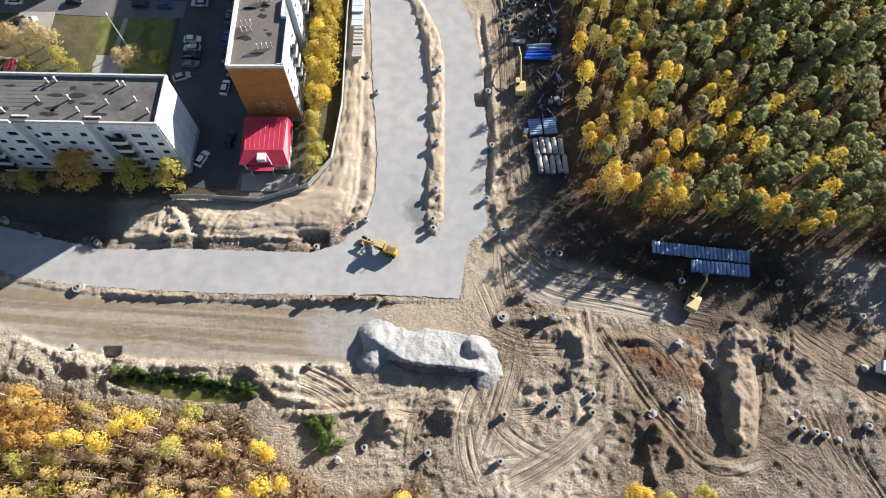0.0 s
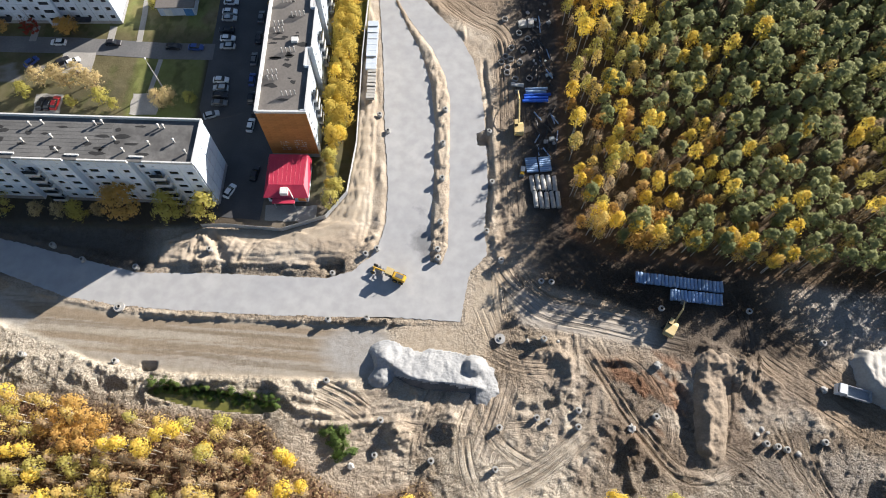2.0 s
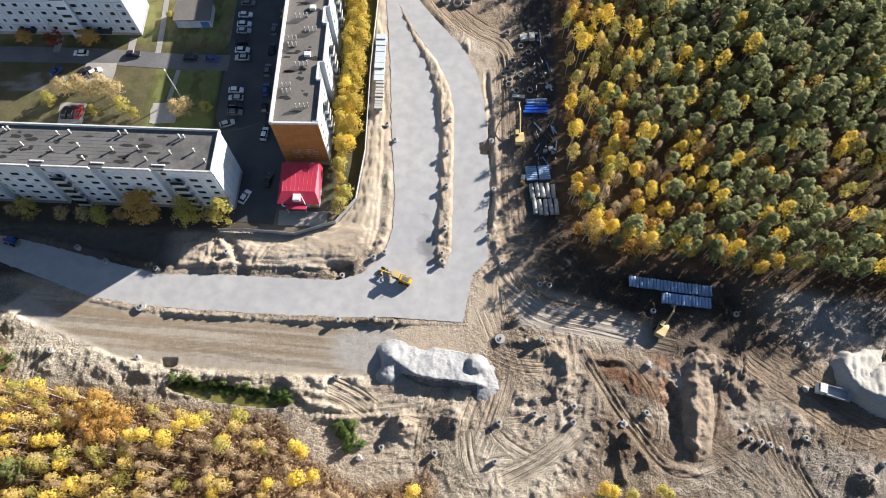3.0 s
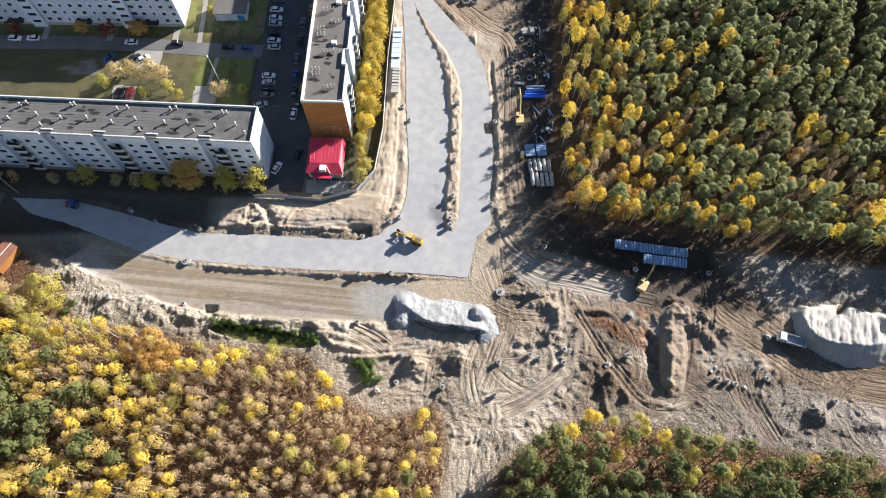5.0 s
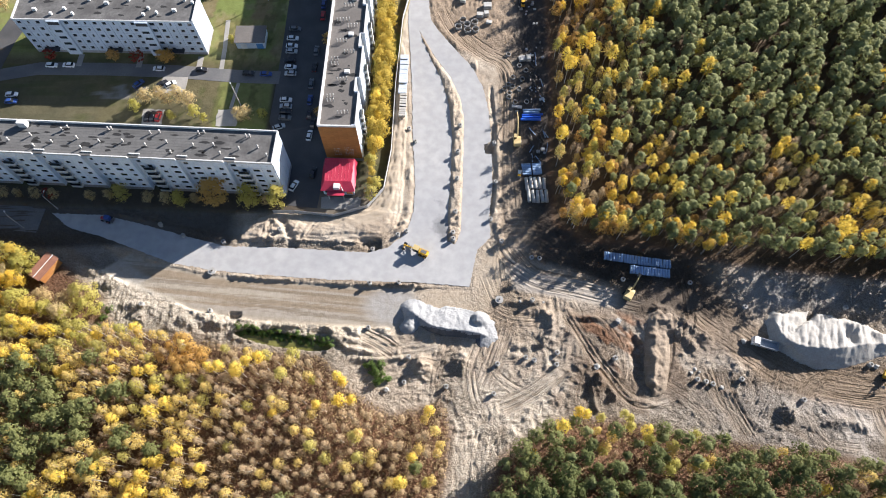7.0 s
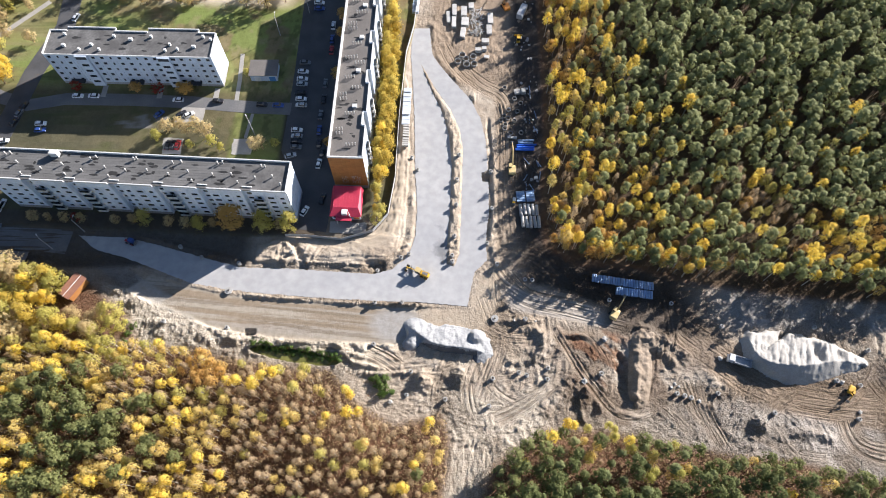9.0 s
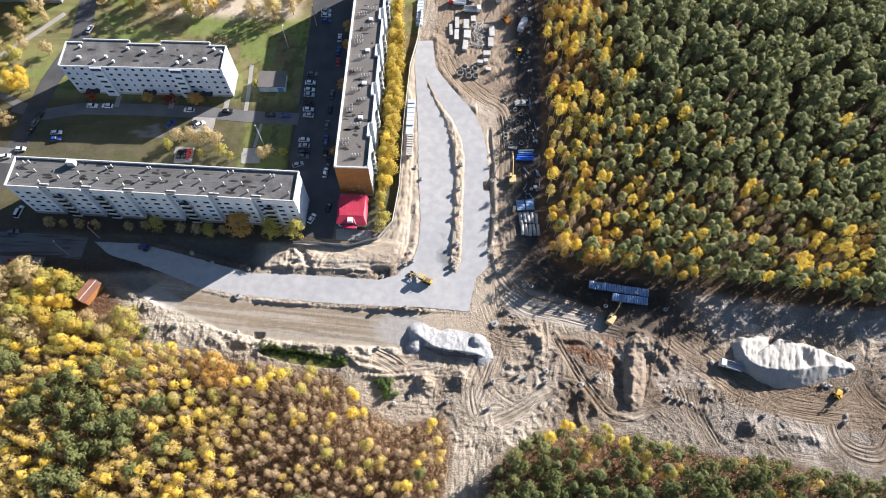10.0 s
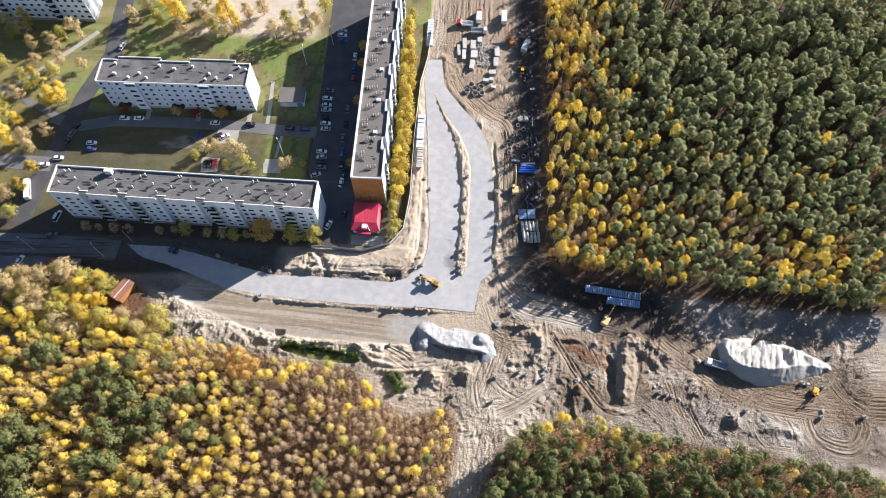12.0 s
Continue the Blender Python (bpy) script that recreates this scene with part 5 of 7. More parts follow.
part("ridge", tubed((-4.4, 0, 3.3), (4.4, 0, 3.3), 0.12, sides=6), M_FRAME, hut)

# ---- trees ----
def leaf_cloud(clumps, cards, size, seed, droop=0.3):
    """Small leaf faces scattered over clumps given as x, y, z, radius."""
    r = np.random.RandomState(seed)
    verts, faces = [], []
    mid = sum(q[2] for q in clumps) / len(clumps)
    wide = max(0.5, max(math.hypot(q[0], q[1]) for q in clumps)) if len(clumps) < 400 else 1e9
    for cx, cy, cz, rad in clumps:
        bulge = np.array([cx, cy, 0.6 * (cz - mid)]) / wide
        for _ in range(cards):
            d = r.normal(size=3)
            d /= np.linalg.norm(d) + 1e-9
            d[2] = abs(d[2]) * 0.9 - droop * 0.5
            c = np.array([cx, cy, cz]) + d * rad * r.uniform(0.25, 1.15) * np.array([1, 1, 0.8])
            nrm = 0.55 * d + 1.1 * bulge + np.array([0, 0, 0.5]) + 0.3 * r.normal(size=3)
            nrm /= np.linalg.norm(nrm) + 1e-9
            u = np.cross(nrm, r.normal(size=3))
            u /= np.linalg.norm(u) + 1e-9
            v = np.cross(nrm, u)
            s = size * r.uniform(0.6, 1.3)
            k = len(verts)
            verts += [c - u * s - v * s * 0.55, c + u * s - v * s * 0.35, c + u * s * r.uniform(-0.5, 0.5) + v * s * 1.1]
            faces.append((k, k + 1, k + 2))
    return verts, faces


def pine_shape(seed):
    r = random.Random(seed)
    h, wide, low = r.uniform(13, 17), r.uniform(1.7, 2.5), r.uniform(0.5, 0.64)
    clumps = []
    for _ in range(34):
        f = r.random() ** 0.8
        z = h * (low + (1 - low) * f)
        reach = wide * (1 - f**2.2) * (0.45 + 0.55 * min(1, f * 3)) + 0.25
        a, q = r.uniform(0, 6.283), reach * math.sqrt(r.uniform(0.25, 1))
        clumps.append((q * math.cos(a), q * math.sin(a), z, r.uniform(0.6, 1.1)))
    return h, low, clumps


def birch_shape(seed, wide=(1.3, 2.2), tall=(11, 15), low=0.35, count=22, full=0.75):
    r = random.Random(seed)
    h, w = r.uniform(*tall), r.uniform(*wide)
    clumps = []
    for _ in range(count):
        f = r.random()
        z = h * (low + (1 - low) * f)
        reach = w * math.sin(math.pi * min(1, 0.18 + 0.8 * f)) + 0.15
        a, q = r.uniform(0, 6.283), reach * math.sqrt(r.uniform(0.1, 1))
        clumps.append((q * math.cos(a), q * math.sin(a), z, r.uniform(0.4 * full, full)))
    return h, low, clumps


def stem(h, low, clumps, thick, seed, limbs=9):
    r = random.Random(seed)
    bm = bmesh.new()
    bend = r.uniform(-0.25, 0.25), r.uniform(-0.25, 0.25)
    mid = (bend[0], bend[1], h * 0.5)
    foot = tube(bm, (0, 0, -0.4), mid, thick, thick * 0.7, 6)[0]
    upper = tube(bm, mid, (0, 0, h * 0.95), thick * 0.7, thick * 0.12, 5)
    bm.faces.new((foot, upper[0], upper[2]))
    for cx, cy, cz, _ in r.sample(clumps, min(limbs, len(clumps))):
        base = max(h * low * 0.7, cz - 1.5)
        f = base / h
        limb = tube(bm, (bend[0] * 0.6 * (1 - f), bend[1] * 0.6 * (1 - f), base), (cx * 0.9, cy * 0.9, cz), thick * 0.28, thick * 0.08, 4, False)
        bm.faces.new((foot, limb[0], limb[2]))
    return bm


KINDS = {}


def tree_kind(key, name, label, bark, leaf, shapes, cards, size, thick, limbs=9):
    """Several grown shapes of one kind, each with its meshes ready to be shared."""
    made = []
    for k, (h, low, clumps) in enumerate(shapes):
        bm = stem(h, low, clumps, thick, 50 + k, limbs)
        trunk = bpy.data.meshes.new("trunk")
        bm.to_mesh(trunk)
        bm.free()
        trunk.materials.append(bark)
        crown = mesh_of("crown", *leaf_cloud(clumps, cards, size, 90 + k), leaf)
        made.append((trunk, crown, h))
    KINDS[key] = (name, label, made)


tree_kind("pine", "pine_tree", "tall pine with a dark green rounded crown", M_BARK, L_PINE, [pine_shape(s) for s in range(8)], 13, 0.34, 0.17, 4)

def grown_pine(seed):
    """A broad old pine with a flat, spreading crown."""
    r = random.Random(seed)
    h, wide = r.uniform(13, 16), r.uniform(2.5, 3.3)
    clumps = []
    for _ in range(64):
        f = r.random()
        a, q = r.uniform(0, 6.283), (wide * (1 - 0.75 * f**1.6) + 0.2) * math.sqrt(r.uniform(0.1, 1))
        clumps.append((q * math.cos(a), q * math.sin(a), h * (0.58 + 0.42 * f), r.uniform(0.6, 1.0)))
    return h, 0.58, clumps


tree_kind("old_pine", "pine_tree", "broad pine with an olive green spreading crown", M_BARK, L_OLDPINE, [grown_pine(20 + s) for s in range(6)], 7, 0.33, 0.18, 5)
tree_kind("yellow", "birch_tree", "slender birch in bright yellow autumn leaf", M_BIRCH, L_YELLOW, [birch_shape(100 + s, (1.5, 2.1), (11, 15), 0.56, 150, 0.85) for s in range(7)], 3, 0.235, 0.11, 6)
tree_kind("tan", "bare_birch", "half-bare birch with sparse brownish leaves", M_BIRCH, L_TAN, [birch_shape(200 + s, (0.9, 1.45), (10, 14), 0.46, 160, 0.7) for s in range(8)], 2, 0.16, 0.1, 9)
tree_kind("gold", "birch_tree", "feathery birch in dull golden autumn leaf", M_BIRCH, L_GOLD, [birch_shape(240 + s, (1.4, 2.0), (10, 14), 0.48, 180, 0.8) for s in range(6)], 2, 0.205, 0.1, 9)
tree_kind("olive", "aspen_tree", "aspen with yellow-green autumn leaves", M_BIRCH, L_OLIVE, [birch_shape(300 + s, (1.4, 2.2), (10, 14), 0.5, 140, 0.85) for s in range(5)], 3, 0.23, 0.11, 6)
tree_kind("orange", "maple_tree", "maple in orange autumn leaf", M_BARK, L_ORANGE, [birch_shape(400 + s, (1.8, 2.6), (9, 12), 0.38, 150, 0.85) for s in range(4)], 3, 0.24, 0.13)


def broad_shape(seed, wide=(2.6, 3.6), tall=(8, 11), count=46):
    """A broad crown that starts low, of many overlapping clumps."""
    r = random.Random(seed)
    h, w = r.uniform(*tall), r.uniform(*wide)
    clumps = []
    for _ in range(count):
        f = r.random()
        reach = w * math.sqrt(max(0.05, 1 - (2 * f - 0.85) ** 2)) * 0.95
        a, q = r.uniform(0, 6.283), reach * r.uniform(0.35, 1)
        clumps.append((q * math.cos(a), q * math.sin(a), h * (0.22 + 0.74 * f), r.uniform(0.7, 1.3)))
    return h, 0.22, clumps


tree_kind("broad_orange", "maple_tree", "broad maple in rusty orange autumn leaf", M_BARK, L_ORANGE, [broad_shape(600 + s, (3.4, 4.4), (8, 10), 90) for s in range(2)], 18, 0.24, 0.2, 14)
tree_kind("broad_olive", "linden_tree", "broad tree in yellow-green autumn leaf", M_BARK, L_OLIVE, [broad_shape(620 + s, count=60) for s in range(4)], 18, 0.23, 0.18, 12)
tree_kind("broad_yellow", "poplar_tree", "full poplar in golden yellow leaf", M_BARK, L_YELLOW, [broad_shape(640 + s, (1.9, 2.7), (9, 12), 64) for s in range(4)], 15, 0.23, 0.18, 10)
tree_kind("broad_gold", "poplar_tree", "full poplar in dull golden leaf", M_BARK, L_DULL, [broad_shape(650 + s, (1.9, 2.6), (9, 12), 64) for s in range(4)], 15, 0.22, 0.18, 10)
tree_kind("broad_tan", "willow_tree", "broad half-bare tree with brownish leaves", M_BARK, L_DRY, [broad_shape(660 + s, (2.8, 3.8), (8, 11), 70) for s in range(4)], 20, 0.2, 0.18, 16)


def plant(key, x, y, z=None, scale=1.0, group=""):
    name, label, made = KINDS[key]
    trunk, crown, h = made[rnd.randrange(len(made))]
    ob = thing(name, x, y, height(x, y) if z is None else z, rnd.uniform(0, 360), label, "tree", group)
    ob.scale = (scale, scale, scale * rnd.uniform(0.92, 1.08))
    part("trunk", trunk, None, ob)
    part("crown", crown, None, ob)
    return ob


def scatter(poly, gap, seed):
    """Places spread over a polygon, about gap metres apart."""
    r, taken, out = random.Random(seed), set(), []
    xs, ys = [p[0] for p in poly], [p[1] for p in poly]
    for gx in np.arange(max(min(xs), -235), min(max(xs), 215), gap):
        for gy in np.arange(max(min(ys), -76), min(max(ys), 178), gap):
            out.append((gx + r.uniform(-0.45, 0.45) * gap, gy + r.uniform(-0.45, 0.45) * gap))
    X, Y = np.array(out).T
    d = signed(X, Y, poly)
    return [(x, y, float(s)) for (x, y), s in zip(out, d) if s > 0.6 and -188 - 0.3 * y < x < 152 + 0.3 * y]


def forest(name, poly, gap, mix, near, seed, label, limit):
    """A wood: the trees of its open edge one by one, those behind them as one mass."""
    spots = scatter(poly, gap, seed)
    spots.sort(key=lambda s: (s[2] > near, s[2]))
    Z = [height(s[0], s[1]) for s in spots]
    mass = {}
    for k, ((x, y, d), z) in enumerate(zip(spots, Z)):
        key = mix(x, y, d)
        if key is None:
            continue
        old = max(0.0, min(1.0, (y - 45) / 60)) * max(0.0, min(1.0, (x - 30) / 50))
        if old and rnd.random() < 0.36 * old:
            continue
        scale = rnd.uniform(0.72, 1.05) * (1 + 0.34 * old) * (1.3 if key[:5] == "broad" else 1.0) * (0.9 if key == 'pine' else 1.0)
        if k < limit:
            plant(key, x, y, float(z), scale, name + " edge")
            continue
        trunk, crown, h = KINDS[key][2][rnd.randrange(len(KINDS[key][2]))]
        turn = pose(x, y, z, 0, 0, rnd.uniform(0, 360)) @ Matrix.Diagonal((scale, scale, scale, 1))
        for me in (trunk, crown):
            mass.setdefault(me, []).append(np.array(turn))
    verts, faces, mats, slots, total = [], [], [], [], 0
    for me, turns in mass.items():
        n = len(me.vertices)
        co = np.empty(n * 3)
        me.vertices.foreach_get("co", co)
        co = np.c_[co.reshape(-1, 3), np.ones(n)]
        sizes = np.empty(len(me.polygons), int)
        me.polygons.foreach_get("loop_total", sizes)
        loops = np.empty(len(me.loops), int)
        me.loops.foreach_get("vertex_index", loops)
        if me.materials[0] not in mats:
            mats.append(me.materials[0])
        slot = mats.index(me.materials[0])
        for m in turns:
            verts.append((co @ m.T)[:, :3])
            faces.append((sizes, loops + total))
            slots.append(np.full(len(sizes), slot))
            total += n
    if not verts:
        return
    me = bpy.data.meshes.new(name)
    verts, sizes, loops, slots = np.concatenate(verts), np.concatenate([f[0] for f in faces]), np.concatenate([f[1] for f in faces]), np.concatenate(slots)
    me.vertices.add(len(verts))
    me.vertices.foreach_set("co", verts.ravel())
    me.loops.add(len(loops))
    me.loops.foreach_set("vertex_index", loops)
    me.polygons.add(len(sizes))
    me.polygons.foreach_set("loop_start", np.concatenate([[0], np.cumsum(sizes)[:-1]]))
    me.update(calc_edges=True)
    for m in mats:
        me.materials.append(m)
    me.polygons.foreach_set("material_index", slots)
    tagged(new(name, me), label, "forest", kind="stuff")


def mix_east(x, y, d):
    n = float(vnoise(x * 0.05, y * 0.05, 70))
    border = max(0.0, 1 - (x - 17) / 50) * 0.9 + max(0.0, 1 - d / 9) * 0.45 * (x < 60) + 0.2
    border += 1.1 * max(0.0, 1 - math.hypot((x - 112) / 22, (y - 29) / 15)) + 1.6 * max(0.0, 1 - math.hypot((x - 93) / 11, (y - 42) / 22)) + 0.5 * max(0.0, 1 - math.hypot((x - 132) / 14, (y - 66) / 9))
    border -= 0.24 * max(0, min(1, (y - 55) / 50)) * (x > 45)
    pick = rnd.random()
    if pick < border * (0.45 + n):
        if 84 < x < 104 and 26 < y < 60 and rnd.random() < 0.5:
            return "tan"
        return ("yellow", "yellow", "gold", "orange", "tan", "olive")[rnd.randrange(6)]
    return "pine"


# groves of pine among the birches: centre, half-widths
GROVES = [(-138, -33, 12, 9), (-122, -44, 10, 9), (-131, -56, 9, 7), (-160, -56, 9, 14), (-161, -22, 6, 5), (-110, -36, 4, 4), (-158, -70, 10, 8), (-104, -47, 4, 4)]


def mix_southwest(x, y, d):
    pick = rnd.random()
    grove = max(1 - math.hypot((x - a) / p, (y - b) / q) for a, b, p, q in GROVES)
    if grove + 0.35 * (float(vnoise(x * 0.15, y * 0.15, 72)) - 0.5) > 0.1:
        return "old_pine" if pick < 0.8 else ("gold" if pick < 0.92 else "tan")
    if math.hypot((x + 93) / 7, (y + 22) / 6) < 1 and pick < 0.7:
        return "orange"
    if d < 8 and x < -55:
        return "yellow" if pick < 0.3 else ("olive" if pick < 0.5 else ("gold" if pick < 0.75 else "tan"))
    west = max(0.0, min(1.0, (-72 - x) / 50 + 0.6 * (float(vnoise(x * 0.06, y * 0.06, 71)) - 0.5)))
    if pick < 0.42 * west + 0.14:
        return "gold"
    if pick < 0.62 * west + 0.19:
        return "yellow"
    if pick < 0.68 * west + 0.23:
        return "olive"
    if pick > 0.975:
        return "old_pine"
    return "tan"


def mix_southeast(x, y, d):
    pick = rnd.random()
    return "old_pine" if pick < 0.55 else "pine" if pick < 0.74 else ("olive" if pick < 0.84 else ("tan" if pick < 0.91 else ("gold" if pick < 0.97 else "yellow")))


def mix_west(x, y, d):
    if -148 < x < -134 and -4 < y < 13:
        return None
    pick = rnd.random()
    return "broad_tan" if pick < 0.5 else ("broad_olive" if pick < 0.72 else ("broad_gold" if pick < 0.88 else "broad_yellow"))


forest("pine_forest", WOOD_E, 3.5, mix_east, 9, 11, "dense pine forest mixed with yellow birches", 280)
EDGE_E = [(18.5, 30), (19.5, 26.5), (28, 20.6), (47.2, 19.8), (60, 16.6), (76, 14.4), (76, 20), (60, 23), (48, 26.5), (29, 27.5), (22, 36)]
forest("pine_forest", EDGE_E, 3.0, lambda x, y, d: ("pine", "pine", "yellow", "gold", "gold", "tan")[rnd.randrange(6)], 9, 15, "dense mixed trees along the forest edge", 0)
forest("birch_forest", WOOD_SW, 3.1, mix_southwest, 7, 12, "half-bare birch forest in autumn with some pines", 110)
forest("pine_grove", WOOD_SE, 3.7, mix_southeast, 6, 13, "pine grove with scattered yellow birches", 70)
forest("mixed_wood", WOOD_W, 4.4, mix_west, 30, 14, "yellow-green broadleaf wood", 60)


def undergrowth(name, poly, count, leaf, seed, label, high=1.2):
    """Low twigs and seedlings over a wood's floor."""
    r = np.random.RandomState(seed)
    xs, ys = [q[0] for q in poly], [q[1] for q in poly]
    X, Y = r.uniform(max(min(xs), -190), min(max(xs), 145), count), r.uniform(max(min(ys), -72), max(ys), count)
    ok = signed(X, Y, poly) > -0.8
    verts, faces = leaf_cloud([(x, y, height(x, y) + r.uniform(0.1, high), r.uniform(0.25, 0.7)) for x, y in zip(X[ok], Y[ok])], 4, 0.26, seed)
    tagged(new(name, mesh_of(name, verts, faces, leaf)), label, "undergrowth", kind="stuff")


L_BRUSH = foliage("dry_brush", [(0.2, 0.13, 0.08), (0.28, 0.19, 0.11), (0.34, 0.25, 0.14), (0.22, 0.2, 0.08)], 0.3)
undergrowth("undergrowth", WOOD_SW, 12000, L_BRUSH, 31, "brown undergrowth and dry twigs beneath the birches")
undergrowth("undergrowth", WOOD_SE, 4500, L_BRUSH, 32, "brown undergrowth beneath the pines")

# ---- trees of the yards ----
for key, spots, lo, hi in (
    ("broad_gold", [(-42.4 + rnd.uniform(-0.9, 0.9), y + rnd.uniform(-0.8, 0.8)) for y in np.arange(51, 146, 3.9)] + [(-39.8 + rnd.uniform(-0.5, 0.5), y + rnd.uniform(-1, 1)) for y in np.arange(58, 118, 4.6)], 0.75, 1.05),
    ("broad_yellow", [(-41.6 + rnd.uniform(-0.9, 0.9), y + rnd.uniform(-2, 2)) for y in np.arange(52, 140, 8.5)], 0.7, 0.9),
    ("broad_olive", [(-43.2 + rnd.uniform(-0.6, 0.6), y) for y in np.arange(46, 140, 9.3)], 0.72, 0.86),
    ("broad_gold", [(-43.0, 38.5), (-42.6, 42.0), (-43.4, 45.2), (-42.8, 48.4)], 0.46, 0.54),
    ("broad_olive", [(-42.4, 34.2), (-41.2, 37.4), (-41.4, 56), (-41.0, 81), (-41.2, 84), (-41.6, 104), (-40.4, 112)], 0.6, 0.78),
    ("broad_orange", [(-92.4, 31.0)], 1.25, 1.3),
    ("broad_orange", [(-62.6, 66), (-62.4, 97), (-62.8, 118), (-63, 127)], 0.45, 0.6),
    ("broad_olive", [(-81.3, 30.8), (-72.0, 30.6)], 1.1, 1.18),
    ("broad_olive", [(-104, 29.8), (-123.4, 31.4)], 0.85, 0.98),
    ("broad_tan", [(-99.5, 30.6), (-109, 30.2), (-115, 30.8), (-128, 31), (-134, 30.6), (-146, 31), (-152, 31.0), (-158, 31), (-76.6, 30.8), (-163, 31)], 0.42, 0.6),
    ("broad_olive", [(-106, 64.2), (-102.4, 62.5), (-114, 63), (-82.4, 64.8), (-98, 97), (-127, 66)], 0.5, 0.68),
    ("broad_tan", [(-112, 70), (-116.5, 69), (-120, 72), (-108, 68), (-90, 62.6), (-87.4, 63.6), (-124, 70)], 0.6, 0.8),
    ("broad_orange", [(-140, 88), (-122, 88.0), (-119.6, 87.4)], 0.55, 0.68),
    ("broad_yellow", [(-196, 94), (-193, 90.5), (-191.5, 96), (-190, 92), (-150, 141), (-147, 138.5), (-154, 144), (-128, 138), (-126, 141), (-122, 137), (-158, 148), (-206, 80), (-210, 74), (-212, 69), (-205, 68), (-160, 152), (-134, 152)], 0.85, 1.15),
    ("broad_olive", [(-214, 86), (-218, 92), (-224, 88), (-207, 98), (-203, 101), (-212, 104), (-222, 110), (-199, 107), (-216, 52), (-210, 48), (-205, 44), (-213, 40), (-220, 58), (-226, 46), (-100, 141), (-96, 136), (-132, 134), (-139, 150)], 0.7, 0.95),
    ("broad_tan", [(-231, 70), (-228, 98), (-219, 80), (-233, 120), (-208, 112), (-193, 128), (-142, 145), (-118, 143), (-112, 147), (-86, 142), (-88, 136), (-130, 146), (-136, 140), (-146, 133), (-170, 138), (-95, 132), (-92, 146)], 0.6, 0.9),
    ("broad_tan", [(-212, 121), (-206, 125), (-202, 122), (-218, 128), (-225, 131), (-198, 113), (-196, 66), (-201, 72), (-104, 133), (-166, 146), (-191, 74)], 0.7, 0.95),
    ("broad_olive", [(-212.5, 81.8), (-201.0, 127.4), (-223.8, 127.0), (-83.3, 150.4), (-194.5, 36.0), (-197.4, 90.0)], 0.8, 1.0),
    ("broad_gold", [(-206.8, 104.3), (-216.9, 132.4), (-157.5, 136.3), (-193.7, 47.7), (-191.6, 55.9)], 0.75, 0.95),
    ("broad_tan", [(-187.2, 110.7), (-197.0, 131.7), (-126.6, 132.7), (-198.1, 43.6), (-209.3, 92.4)], 0.75, 0.95),
):
    for x, y in spots:
        plant(key, x, y, 0.85, (1.35 if y > 130 and x < -80 else 1.12) * rnd.uniform(lo, hi), "trees of the yards")
KINDS["red"] = ("rowan_tree", "small rowan with dark red leaves", [(t, mesh_of("crown", *leaf_cloud(birch_shape(500 + k, (1.6, 2.2), (5, 6), 0.25, 18)[2], 13, 0.3, 500 + k), L_RED), 6) for k, (t, c, h) in enumerate(KINDS["orange"][2][:2])])
KINDS["bush"] = ("bush", "low bush with fresh green leaves", [(mesh_of("stems", [(0, 0, -0.2), (0.1, 0, -0.2), (0.2, 0.1, 1.0), (0, 0.1, 1.0)], [(0, 1, 2, 3)], M_BARK), mesh_of("crown", *leaf_cloud([(random.Random(k * 9 + i).uniform(-1.2, 1.2), random.Random(k * 7 + i).uniform(-1.2, 1.2), random.Random(k * 5 + i).uniform(0.3, 1.3), 0.7) for i in range(9)], 22, 0.22, 700 + k), L_GREEN), 2) for k in range(3)])
for x, y in ((-133, 88.2), (-130, 88.6), (-131.5, 87.6), (-163.5, 87.8), (-162, 88.4), (-148, 31)):
    plant("red", x, y, 0.85, rnd.uniform(0.7, 0.9), "red rowans by the houses")
for x, y in [(-38, -21.5), (-36.5, -23), (-35.2, -24.6), (-37.2, -24.4), (-38.6, -23.2), (-34.2, -26.2), (-36.4, -26.6), (-39.4, -22.0), (-35.6, -22.2)]:
    plant("bush", x, y, None, rnd.uniform(0.9, 1.3), "green bushes by the wood")
for k in range(26):
    x = -80 + 1.15 * k
    for back in (0.0, 1.3):
        plant("bush", x + rnd.uniform(-0.4, 0.4), -12.4 + back - 0.13 * (x + 80) + rnd.uniform(-0.5, 0.5), None, rnd.uniform(0.45, 0.85), "bushes along the pond")
for x, y in ((-120, -7), (-121.5, -9.5), (-123, -6), (-122, -12), (-119, -13)):
    plant("bush", x, y, None, rnd.uniform(0.7, 1.1), "green bushes by the wood")
water = mesh_of("water", [(-81, -12.6, -0.45), (-60, -14.2, -0.45), (-50.5, -16.2, -0.45), (-52, -18.5, -0.45), (-66, -17.2, -0.45), (-81, -15.4, -0.45)], [(0, 5, 4, 3, 2, 1)], surface("murky_water", (0.12, 0.12, 0.03), (0.2, 0.19, 0.06), 0.3, 1.5, 0.25, bump=0.0, worldly=True))
tagged(new("water", water), "shallow murky green pond below the bank", "water", kind="structure")
for key, x, y in (("yellow", 20.8, -35.4), ("yellow", 22.6, -36.0), ("olive", 27.0, -36.5), ("olive", 33.5, -35.4), ("olive", 35.4, -36.2), ("yellow", -46.8, -27.5), ("yellow", -45.5, -28.5), ("orange", -92.0, -21.0), ("orange", -95.0, -22.5)):
    plant(key, x, y, None, rnd.uniform(0.7, 0.85), "bright trees at the wood's edge")

